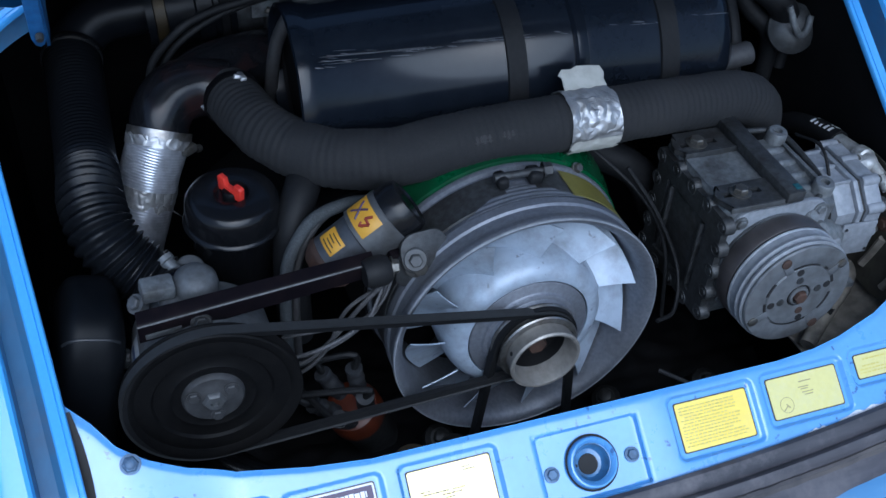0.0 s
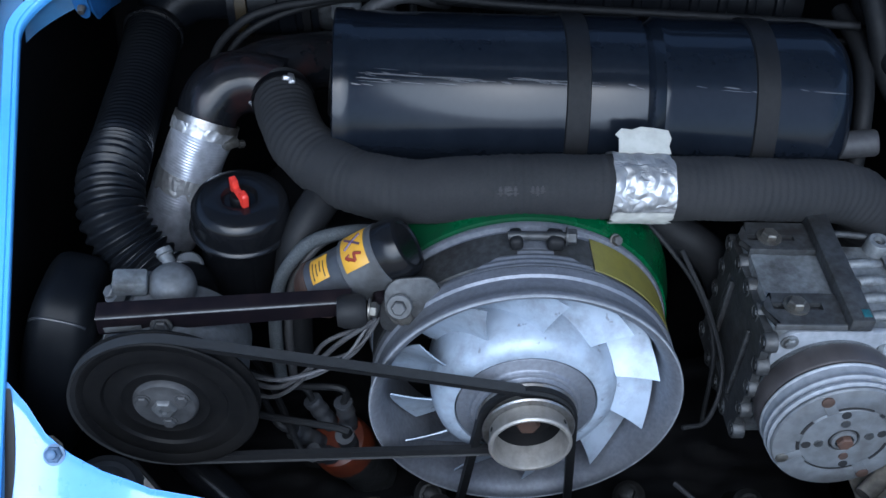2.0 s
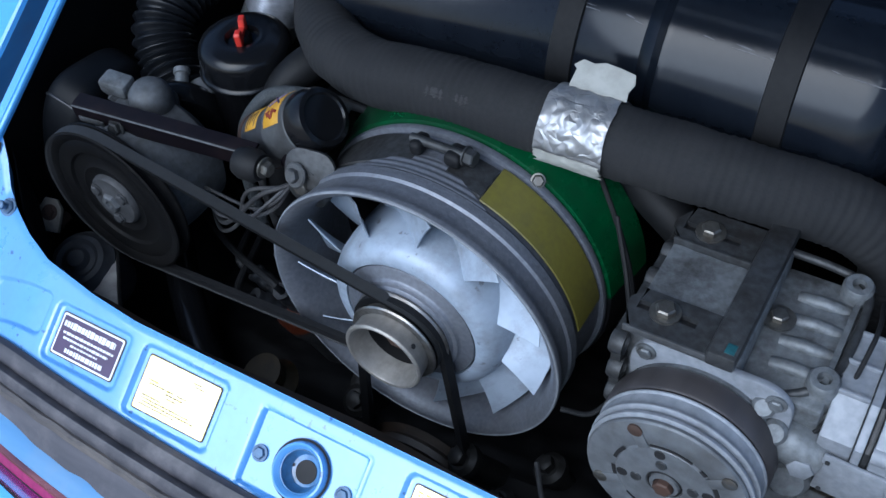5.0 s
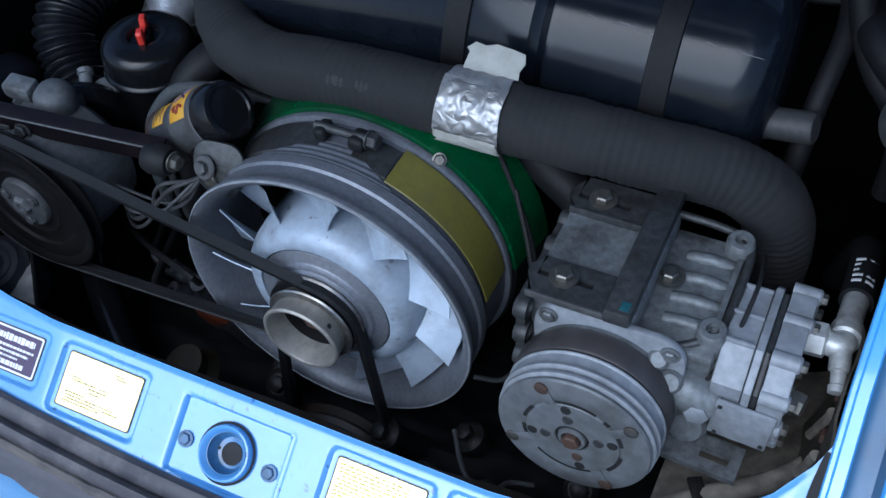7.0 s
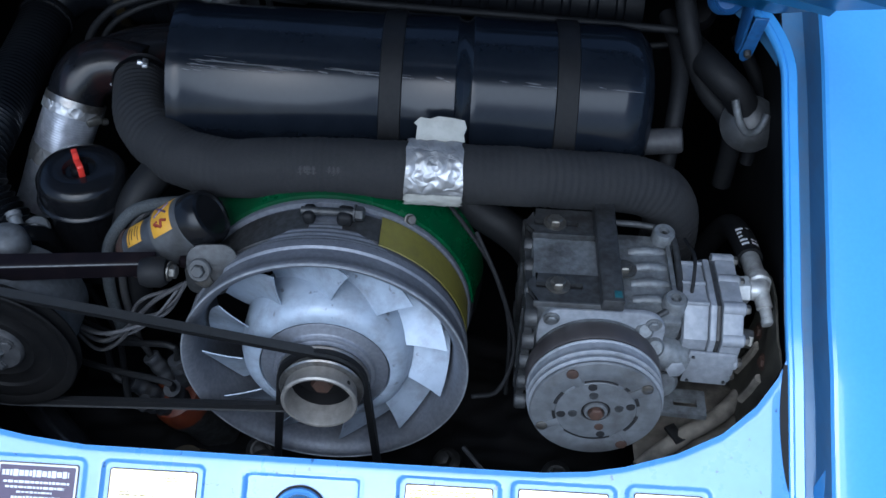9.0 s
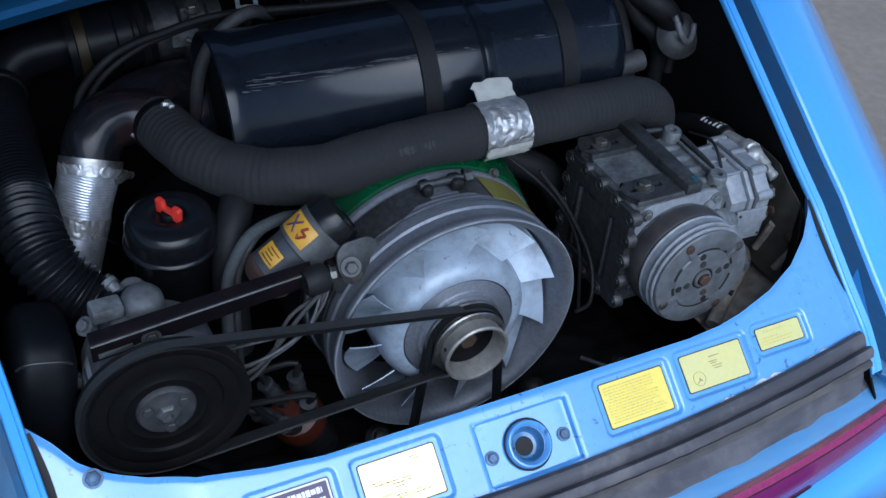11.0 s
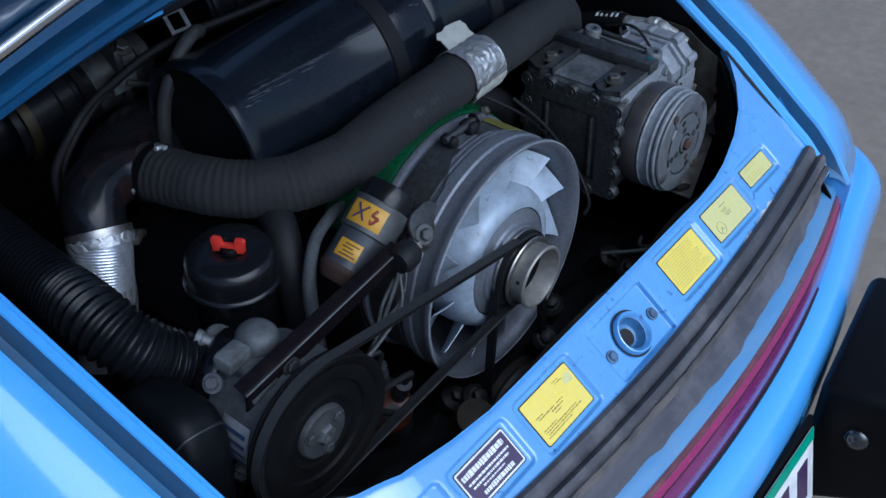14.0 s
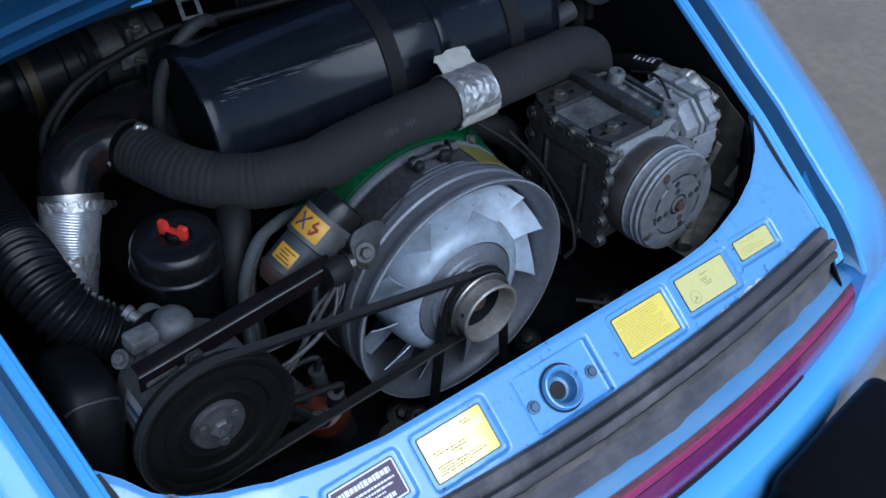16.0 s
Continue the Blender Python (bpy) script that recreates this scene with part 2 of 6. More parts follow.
M["red_print"] = mat("red_print", (0.55, 0.05, 0.02), rough=0.5, bump=0)
M["flash_red"] = mat("dark_red_flash", (0.20, 0.025, 0.012), rough=0.5, bump=0)
M["red"] = mat("red_plastic", (0.60, 0.035, 0.02), (0.5, 0.03, 0.02), rough=0.4, scale=90, bump=0.05, stain=(0.3, 0.03, 0.02), stain_amt=0.4, stain_scale=60)
# Purple in the lens red paints in the blue bumper's reflection.
M["reflector"] = mat("red_reflector_bumper_tint", (0.185, 0.020, 0.125), (0.15, 0.018, 0.105), rough=0.2, scale=200, bump=0.03, coat=0.5, stain=(0.13, 0.03, 0.10), stain_amt=0.5, stain_scale=14)
M["seal_dark"] = mat("dull_rubber_bulb", (0.034, 0.034, 0.042), (0.068, 0.066, 0.076), rough=0.55, scale=70, bump=0.4, stain=(0.13, 0.122, 0.13), stain_amt=0.75, stain_scale=22, grain=(0.12, 1, 1), spec=0.45)
M["ledge"] = mat("dark_red_ledge", (0.17, 0.065, 0.075), (0.12, 0.04, 0.055), rough=0.3, scale=120, bump=0.05, stain=(0.03, 0.02, 0.03), stain_amt=0.5, stain_scale=30, grain=(0.2, 1, 1))
M["pulley_black"] = mat("satin_black_pulley", (0.0048, 0.00492, 0.0054), (0.0072, 0.0072, 0.0075), rough=0.42, scale=180, bump=0.06, stain=(0.0132, 0.0126, 0.012), stain_amt=0.5, spec=0.06)
M["pump"] = mat("dusty_cast_pump", (0.084, 0.090, 0.100), (0.056, 0.060, 0.064), rough=0.65, metal=0.15, scale=150, bump=0.3, stain=(0.03202, 0.03098, 0.03002), stain_amt=0.7, stain_scale=32)
M["hub"] = mat("dull_pulley_hub", (0.050, 0.051, 0.054), (0.036, 0.037, 0.039), rough=0.6, metal=0.2, scale=150, bump=0.25, stain=(0.018, 0.017, 0.016), stain_amt=0.7, stain_scale=40, spec=0.3)
M["coil_can"] = mat("grey_painted_can", (0.0558, 0.06, 0.06758), (0.04185, 0.045, 0.05123), rough=0.42, metal=0.2, scale=130, bump=0.1, stain=(0.0279, 0.022, 0.01853), stain_amt=0.7, stain_scale=34)
M["collar"] = mat("dusty_metal_collar", (0.08556, 0.0896, 0.09418), (0.06324, 0.0656, 0.06802), rough=0.5, metal=0.3, scale=130, bump=0.2, stain=(0.02604, 0.024, 0.02267), stain_amt=0.6, stain_scale=34)
M["seal"] = mat("stained_rubber_seal", (0.058, 0.058, 0.070), (0.098, 0.096, 0.110), rough=0.7, scale=60, bump=0.35, stain=(0.145, 0.138, 0.148), stain_amt=0.65, stain_scale=16, grain=(0.12, 1, 1), spec=0.3)
M["rust"] = mat("rusty_steel", (0.055, 0.026, 0.016), (0.035, 0.019, 0.013), rough=0.7, scale=80, bump=0.4, stain=(0.03, 0.02, 0.016), stain_amt=0.6, stain_scale=30)
M["elbow"] = mat("worn_black_elbow", (0.0060, 0.0066, 0.0082), (0.0085, 0.0088, 0.0105), rough=0.2, scale=60, bump=0.08, stain=(0.030, 0.0110, 0.0100), stain_amt=0.6, stain_scale=26, spec=0.26)
M["belt"] = mat("dusty_belt", (0.01286, 0.01383, 0.01508), (0.01801, 0.01936, 0.0208), rough=0.7, scale=160, bump=0.15, stain=(0.007715, 0.008298, 0.009036), stain_amt=0.5, stain_scale=30)
M["ring"] = mat("dull_cast_ring", (0.182, 0.194, 0.224), (0.142, 0.152, 0.177), rough=0.5, metal=0.5, scale=240, bump=0.32, stain=(0.0957, 0.09987, 0.1056), stain_amt=0.5, stain_scale=16)
M["brownblack"] = mat("purple_black_bracket", (0.0042, 0.0034, 0.0048), (0.0058, 0.0044, 0.006), rough=0.42, scale=120, bump=0.05, stain=(0.011, 0.007, 0.0075), stain_amt=0.5, stain_scale=30, spec=0.10)
M["brown"] = mat("brown_bakelite", (0.112, 0.0238, 0.0091), (0.084, 0.0182, 0.0077), rough=0.4, scale=90, bump=0.05, stain=(0.056, 0.021, 0.014), stain_amt=0.6, stain_scale=40)
M["wire"] = mat("grey_wire", (0.04643, 0.0468, 0.04761), (0.03192, 0.0312, 0.03401), rough=0.6, scale=200, bump=0.1, stain=(0.01451, 0.01404, 0.0136), stain_amt=0.5, stain_scale=40)
M["cloth_mark"] = mat("faded_hose_print", (0.030, 0.030, 0.032), (0.022, 0.022, 0.024), rough=0.8, scale=300, bump=0.1)
M["wire_pale"] = mat("pale_grey_wire", (0.082, 0.082, 0.087), (0.055, 0.055, 0.06), rough=0.55, scale=200, bump=0.1, stain=(0.03, 0.03, 0.03), stain_amt=0.5, stain_scale=40)
M["boot"] = mat("dusty_plug_boot", (0.027, 0.03, 0.036), (0.018, 0.0198, 0.024), rough=0.6, scale=120, bump=0.15, stain=(0.048, 0.045, 0.042), stain_amt=0.4, stain_scale=40)
M["braid"] = mat("braided_hose", (0.05811, 0.06615, 0.0721), (0.02734, 0.03124, 0.03405), rough=0.8, scale=700, bump=0.6, stain=(0.02734, 0.0294, 0.03004), stain_amt=0.4, stain_scale=30)
M["tan"] = mat("dirty_tan_sheet", (0.245, 0.220, 0.182), (0.140, 0.125, 0.103), rough=0.8, scale=70, bump=0.4, stain=(0.034, 0.031, 0.028), stain_amt=0.8, stain_scale=16)
M["pale_tin"] = mat("pale_dusty_tin", (0.44, 0.42, 0.39), (0.32, 0.30, 0.28), rough=0.7, scale=70, bump=0.3, stain=(0.12, 0.11, 0.10), stain_amt=0.7, stain_scale=26)
M["olive_tin"] = mat("dirty_olive_tin", (0.052, 0.049, 0.038), (0.036, 0.033, 0.027), rough=0.65, scale=50, bump=0.3, stain=(0.014, 0.012, 0.010), stain_amt=0.8, stain_scale=22, spec=0.3)
M["concrete"] = mat("concrete", (0.225, 0.185, 0.145), (0.185, 0.152, 0.118), rough=0.9, scale=30, bump=0.3, stain=(0.145, 0.12, 0.095), stain_amt=0.6, stain_scale=2.0)
M["chrome"] = mat("chrome_trim", (0.675, 0.675, 0.684), (0.612, 0.612, 0.63), rough=0.12, metal=1.0, scale=90, bump=0.02)
M["bolt_grey"] = mat("dull_blue_grey_bolt", (0.10, 0.17, 0.28), (0.065, 0.105, 0.17), rough=0.5, metal=0.3, scale=150, bump=0.2)
M["glue"] = mat("dried_tan_glue", (0.120, 0.108, 0.102), (0.075, 0.070, 0.072), rough=0.65, scale=70, bump=0.3, stain=(0.04, 0.04, 0.045), stain_amt=0.7, stain_scale=24, grain=(0.12, 1, 1), spec=0.3)
M["hole"] = mat("dark_hole", (0.006, 0.006, 0.007), rough=0.7, bump=0)
M["teal"] = mat("green_plate_edge", (0.02, 0.32, 0.20), rough=0.4, bump=0)
M["glass_bulb"] = mat("clear_lamp", (0.022, 0.024, 0.028), rough=0.1, bump=0.02, coat=0.5)


ft = M["foil"].node_tree
cells = ft.nodes.new("ShaderNodeTexVoronoi")
cells.feature = "DISTANCE_TO_EDGE"
cells.inputs["Scale"].default_value = 95.0
warp = ft.nodes.new("ShaderNodeTexNoise")
warp.inputs["Scale"].default_value = 34.0
ft.links.new(warp.outputs["Color"], cells.inputs["Vector"])
place = ft.nodes.new("ShaderNodeTexCoord")
ft.links.new(place.outputs["Object"], warp.inputs["Vector"])
cells.inputs["Scale"].default_value = 3.6
crease = ft.nodes.new("ShaderNodeBump")
crease.inputs["Strength"].default_value, crease.inputs["Distance"].default_value = 0.55, 0.006
ft.links.new(cells.outputs["Distance"], crease.inputs["Height"])
ft.links.new(crease.outputs["Normal"], ft.nodes["Principled BSDF"].inputs["Normal"])


# ---- builders ----
BASE = {}


def thing(name, at, label, category, group="", kind=""):
    ob = new(name)
    ob.empty_display_size = 0.02
    ob.location = at
    BASE[ob] = Vector(at)
    return tagged(ob, label, category, group, kind)


def part(name, bm, material, parent, label="", smooth=True):
    """Links a bmesh in world places as one mesh under a thing or a part."""
    base = BASE[parent]
    bmesh.ops.recalc_face_normals(bm, faces=bm.faces)
    bmesh.ops.translate(bm, verts=bm.verts, vec=-base)
    me = bpy.data.meshes.new(name)
    for f in bm.faces:
        f.smooth = smooth
    bm.to_mesh(me)
    bm.free()
    if smooth:
        me.set_sharp_from_angle(angle=radians(38))
    me.materials.append(material)
    ob = new(name, me)
    ob.parent = parent
    BASE[ob] = base
    return tagged(ob, label)


def join(*bms):
    out = bmesh.new()
    for b in bms:
        me = bpy.data.meshes.new("join")
        b.to_mesh(me)
        out.from_mesh(me)
        bpy.data.meshes.remove(me)
        b.free()
    return out


def along(origin, direction, up=(0, 0, 1)):
    """A frame at origin whose local z runs along direction."""
    z = Vector(direction).normalized()
    u = Vector(up)
    if abs(z.dot(u.normalized())) > 0.95:
        u = Vector((1, 0, 0))
    x = u.cross(z).normalized()
    y = z.cross(x)
    m = Matrix((x, y, z)).transposed().to_4x4()
    m.translation = origin
    return m


def lathe(profile, m, seg=48, closed=False, arc=(0, 360)):
    """Turns (radius, height) pairs round the local z of m."""
    bm = bmesh.new()
    full = abs(arc[1] - arc[0]) >= 360
    n = seg if full else seg + 1
    rings = []
    for r, h in profile:
        ring = []
        if r < 1e-6:
            v = bm.verts.new(m @ Vector((0, 0, h)))
            ring = [v] * n
        else:
            for k in range(n):
                a = radians(arc[0] + (arc[1] - arc[0]) * k / seg)
                ring.append(bm.verts.new(m @ Vector((r * math.cos(a), r * math.sin(a), h))))
        rings.append(ring)
    pairs = list(zip(rings, rings[1:]))
    if closed:
        pairs.append((rings[-1], rings[0]))
    for a, b in pairs:
        for k in range(n if full else n - 1):
            q = (k + 1) % n
            vs = []
            for v in (a[k], a[q], b[q], b[k]):
                if v not in vs:
                    vs.append(v)
            if len(vs) > 2:
                try:
                    bm.faces.new(vs)
                except ValueError:
                    pass
    return bm


def smooth_path(points, step):
    """Catmull-Rom through the points, resampled at even steps."""
    p = [Vector(q) for q in points]
    p = [p[0] * 2 - p[1]] + p + [p[-1] * 2 - p[-2]]
    fine = []
    for i in range(1, len(p) - 2):
        a, b, c, d = p[i - 1 : i + 3]
        for k in range(24):
            t = k / 24
            fine.append(0.5 * ((2 * b) + (c - a) * t + (2 * a - 5 * b + 4 * c - d) * t * t + (3 * b - a - 3 * c + d) * t**3))
    fine.append(p[-2])
    lengths = [0.0]
    for a, b in zip(fine, fine[1:]):
        lengths.append(lengths[-1] + (b - a).length)
    total, n = lengths[-1], max(2, round(lengths[-1] / step))
    out, j = [], 0
    for k in range(n + 1):
        s = total * k / n
        while j < len(fine) - 2 and lengths[j + 1] < s:
            j += 1
        w = (s - lengths[j]) / max(lengths[j + 1] - lengths[j], 1e-9)
        out.append(fine[j].lerp(fine[j + 1], min(w, 1)))
    return out, total


def tube(points, radius, seg=12, step=0.006, caps=True, smooth=True, flat=1.0, phase=0.0):
    """A hose along the points. radius: a number or a function of the length run and the angle."""
    path, total = smooth_path(points, step) if smooth else ([Vector(q) for q in points], 1.0)
    bm = bmesh.new()
    t0 = (path[1] - path[0]).normalized()
    side = t0.orthogonal().normalized()
    rings, run = [], 0.0
    for i, q in enumerate(path):
        t = (path[min(i + 1, len(path) - 1)] - path[max(i - 1, 0)]).normalized()
        side = (side - t * side.dot(t)).normalized()
        other = t.cross(side)
        if i:
            run += (q - path[i - 1]).length
        ring = []
        for k in range(seg):
            a = 2 * math.pi * k / seg + phase
            r = radius(run, a) if callable(radius) else radius
            ring.append(bm.verts.new(q + side * (r * math.cos(a)) + other * (r * flat * math.sin(a))))
        rings.append(ring)
    for a, b in zip(rings, rings[1:]):
        for k in range(seg):
            bm.faces.new((a[k], a[(k + 1) % seg], b[(k + 1) % seg], b[k]))
    if caps:
        bm.faces.new(rings[0][::-1])
        bm.faces.new(rings[-1])
    return bm


def box(size, m, bevel=0.002, seg=2):
    bm = bmesh.new()
    bmesh.ops.create_cube(bm, size=1.0)
    bmesh.ops.scale(bm, vec=size, verts=bm.verts)
    if bevel:
        bmesh.ops.bevel(bm, geom=bm.edges[:], offset=bevel, segments=seg, affect="EDGES", profile=0.5)
    bmesh.ops.transform(bm, matrix=m, verts=bm.verts)
    return bm


def prism(outline, depth, m, bevel=0.0):
    """A plate from a 2D outline in the local xy of m, with its depth along local z."""
    bm = bmesh.new()
    low = [bm.verts.new((x, y, 0)) for x, y in outline]
    f = bm.faces.new(low)
    up = bmesh.ops.extrude_face_region(bm, geom=[f])
    bmesh.ops.translate(bm, vec=(0, 0, depth), verts=[v for v in up["geom"] if isinstance(v, bmesh.types.BMVert)])
    if bevel:
        bmesh.ops.recalc_face_normals(bm, faces=bm.faces)
        bmesh.ops.bevel(bm, geom=[e for e in bm.edges if abs(e.verts[0].co.z - e.verts[1].co.z) < 1e-6], offset=bevel, segments=2, affect="EDGES", profile=0.5)
    bmesh.ops.transform(bm, matrix=m, verts=bm.verts)
    return bm


def frame_plate(outer, holes, depth, m):
    """A flat plate with rectangular slots: cells of a grid left open, each hole (x0, y0, x1, y1)."""
    x0, y0, x1, y1 = outer
    xs = sorted({x0, x1, *[h[0] for h in holes], *[h[2] for h in holes]})
    ys = sorted({y0, y1, *[h[1] for h in holes], *[h[3] for h in holes]})
    bm = bmesh.new()
    v = {(i, j): bm.verts.new((x, y, 0)) for i, x in enumerate(xs) for j, y in enumerate(ys)}
    fs = []
    for i in range(len(xs) - 1):
        for j in range(len(ys) - 1):
            cx, cy = (xs[i] + xs[i + 1]) / 2, (ys[j] + ys[j + 1]) / 2
            if any(h[0] < cx < h[2] and h[1] < cy < h[3] for h in holes):
                continue
            fs.append(bm.faces.new((v[i, j], v[i + 1, j], v[i + 1, j + 1], v[i, j + 1])))
    up = bmesh.ops.extrude_face_region(bm, geom=fs)
    bmesh.ops.translate(bm, vec=(0, 0, depth), verts=[w for w in up["geom"] if isinstance(w, bmesh.types.BMVert)])
    bmesh.ops.delete(bm, geom=[w for w in bm.verts if not w.link_faces], context="VERTS")
    bmesh.ops.transform(bm, matrix=m, verts=bm.verts)
    return bm


def sheet(f, nu, nv, thick=0.0):
    """A surface from f(u, v), u and v from 0 to 1."""
    bm = bmesh.new()
    g = [[bm.verts.new(f(i / nu, j / nv)) for j in range(nv + 1)] for i in range(nu + 1)]
    for i in range(nu):
        for j in range(nv):
            bm.faces.new((g[i][j], g[i + 1][j], g[i + 1][j + 1], g[i][j + 1]))
    if thick:
        bmesh.ops.recalc_face_normals(bm, faces=bm.faces)
        bmesh.ops.solidify(bm, geom=bm.faces[:], thickness=thick)
    return bm


def bolt(m, r=0.006, h=0.005, washer=0.0):
    """A hex head on a washer, standing along local z of m."""
    prof = [(0, h), (r * 0.82, h), (r, h - 0.001), (r, 0.0)]
    head = lathe(prof, m, 6)
    if washer:
        return join(head, lathe([(washer, 0.0), (washer, 0.0014), (r * 0.9, 0.0016)], m, 20))
    return head


def clamp_band(points_m, r, width, material, parent):
    band = part("clamp_band", lathe([(r, -width / 2), (r + 0.0012, -width / 2), (r + 0.0012, width / 2), (r, width / 2)], points_m, 40, closed=True), material, parent)
    return band


def rounded(w, h, r, n=5):
    pts = []
    for cx, cy, a0 in ((w / 2 - r, h / 2 - r, 0), (-w / 2 + r, h / 2 - r, 90), (-w / 2 + r, -h / 2 + r, 180), (w / 2 - r, -h / 2 + r, 270)):
        for k in range(n + 1):
            a = radians(a0 + 90 * k / n)
            pts.append((cx + r * math.cos(a), cy + r * math.sin(a)))
    return pts


def interp(x, xs, ys):
    return float(np.interp(x, xs, ys))


# ---- the setting ----
ground_bm = bmesh.new()
bmesh.ops.create_grid(ground_bm, x_segments=40, y_segments=40, size=60)
ground = new("ground", bpy.data.meshes.new("ground"))
for v in ground_bm.verts:
    v.co.z = 0.006 * noise.noise(v.co * 0.4) if v.co.length > 8 else 0.0
ground_bm.to_mesh(ground.data)
ground_bm.free()
ground.data.materials.append(M["concrete"])
tagged(ground, "pale grey-brown concrete ground under the parked car", "ground", kind="structure")

# Sides: an opening lip, a water channel and the wing that rolls away outwards.
EDGE_Y = [-0.215, -0.18, -0.155, -0.115, -0.045, 0.05, 0.2, 0.3, 0.75]
EDGE_Z = {1: [0.628, 0.680, 0.707, 0.739, 0.794, 0.856, 0.952, 1.005, 1.18], -1: [0.628, 0.680, 0.707, 0.738, 0.776, 0.827, 0.909, 0.962, 1.14]}


def edge_z(y, s):
    return interp(y, EDGE_Y, EDGE_Z[s])


def side_x(y, s):
    return interp(y, [-0.215, -0.12, 0.0, 0.24, 0.75], [0.416, 0.410, 0.408, 0.4115, 0.4115] if s > 0 else [0.414, 0.409, 0.420, 0.4445, 0.4445])


def edge_x(y, s):
    bend = max(0.0, min(y, 0.31) - 0.19) if s > 0 else max(0.0, min(y, 0.31) - 0.235)
    return side_x(y, s) - (6.3 if s > 0 else 15.0) * bend * bend


# The rear panel lies in a plane that rises to the front: z = 0.727 + 0.75 (y + 0.133).
SLOPE = Vector((0, 0.8, 0.6))
FACE = Vector((0, -0.6, 0.8))


def on_panel(x, y, lift=0.0):
    k = min(max((-x - 0.29) / 0.10, 0.0), 1.0)
    sag = 0.024 * k * k * (3 - 2 * k)
    return Vector((x, y, 0.727 + 0.75 * (y + 0.133) - sag)) + FACE * lift


def panel_frame(x, y, lift=0.0, turn=0.0):
    m = Matrix(((1, 0, 0), SLOPE, FACE)).transposed().to_4x4()
    m.translation = on_panel(x, y, lift)
    return m @ pose(0, 0, 0, 0, 0, turn)


def panel_in(x):
    if x < 0:
        return interp(-x, [0, 0.19, 0.24, 0.298, 0.335, 0.363, 0.385, 0.40, 0.414, 0.42], [-0.119, -0.1185, -0.1145, -0.1065, -0.092, -0.077, -0.062, -0.045, -0.033, -0.028])
    return interp(abs(x), [0, 0.2, 0.24, 0.27, 0.315, 0.353, 0.382, 0.401, 0.412, 0.42], [-0.119, -0.119, -0.1165, -0.112, -0.101, -0.086, -0.066, -0.045, -0.025, -0.015])


def panel_out(x):
    return -0.183 + 0.15 * x * x


# Pockets pressed into the panel: x0, x1, y_low, y_high.
POCKETS = [(-0.346, -0.283, -0.152, -0.131), (-0.262, -0.192, -0.163, -0.133), (-0.166, -0.091, -0.170, -0.133), (0.085, 0.160, -0.168, -0.132), (0.181, 0.258, -0.162, -0.131), (0.279, 0.338, -0.148, -0.129), (-0.391, -0.367, -0.1175, -0.1105)]
LATCH = (-0.050, 0.046, -0.1795, -0.132)


def pocket(x, y, p, r, margin):
    """Signed distance along the panel to the rounded edge of a pocket."""
    cx, cy = (p[0] + p[1]) / 2, (p[2] + p[3]) / 2
    dx = abs(x - cx) - (p[1] - p[0]) / 2 - margin + r
    dy = (abs(y - cy) - (p[3] - p[2]) / 2) * 1.25 - margin + r
    return math.hypot(max(dx, 0), max(dy, 0)) + min(max(dx, dy), 0) - r


def step_down(d, width, depth):
    t = min(max(0.5 - d / width, 0), 1)
    return depth * t * t * (3 - 2 * t)


def rear_panel_point(u, v):
    p = panel_surface(u, v)
    k = min(max((abs(p.x) - 0.395) / 0.02, 0.0), 1.0)
    p.z += k * min(0.0, edge_z(p.y, 1 if p.x > 0 else -1) - 0.004 - p.z)
    return p


def panel_surface(u, v):
    x = -0.42 + 0.84 * u
    a, b = panel_in(x), panel_out(x)
    if v < 0.06:
        k = v / 0.06
        return on_panel(x, a - 0.0015 * (1 - k) ** 2) + Vector((0, 0.0, -0.014 * (1 - k) ** 1.5 - 0.001))
    k = (v - 0.06) / 0.88
    if k <= 1:
        y = a + (b - a) * k
        edge = 0.002 * math.exp(-((k / 0.05) ** 2))
        d = sum(step_down(pocket(x, y, p, 0.006, 0.0055), 0.0035, 0.0036) for p in POCKETS)
        d += step_down(pocket(x, y, LATCH, 0.003, 0.0), 0.0022, 0.0048) + step_down(abs(pocket(x, y, LATCH, 0.003, 0.0022)) - 0.0002, 0.0026, 0.0012)
        r = math.hypot(x + 0.003, (y + 0.157) * 1.25)
        if r < 0.016:
            d += 0.02
        return on_panel(x, y, -d - edge)
    k = (v - 0.94) / 0.06
    return on_panel(x, b) + Vector((0, -0.002 * k, -0.012 * k))


car = thing("car_body", (0, 0, 0), "bright blue painted car tail with its engine bay open", "car")
part("rear_panel", sheet(rear_panel_point, 520, 72, 0.0), M["blue_dull"], car, "worn blue panel with pressed label pockets")

LIP = [(0.0, -0.006), (0.0, -0.002), (0.0012, 0.0), (0.0038, 0.0005), (0.0046, -0.0008), (0.0054, 0.0008), (0.0125, 0.002), (0.0138, 0.0), (0.0142, -0.036), (0.0200, -0.0400), (0.0335, -0.0380), (0.0348, 0.004), (0.0368, 0.0085), (0.040, 0.0095)]


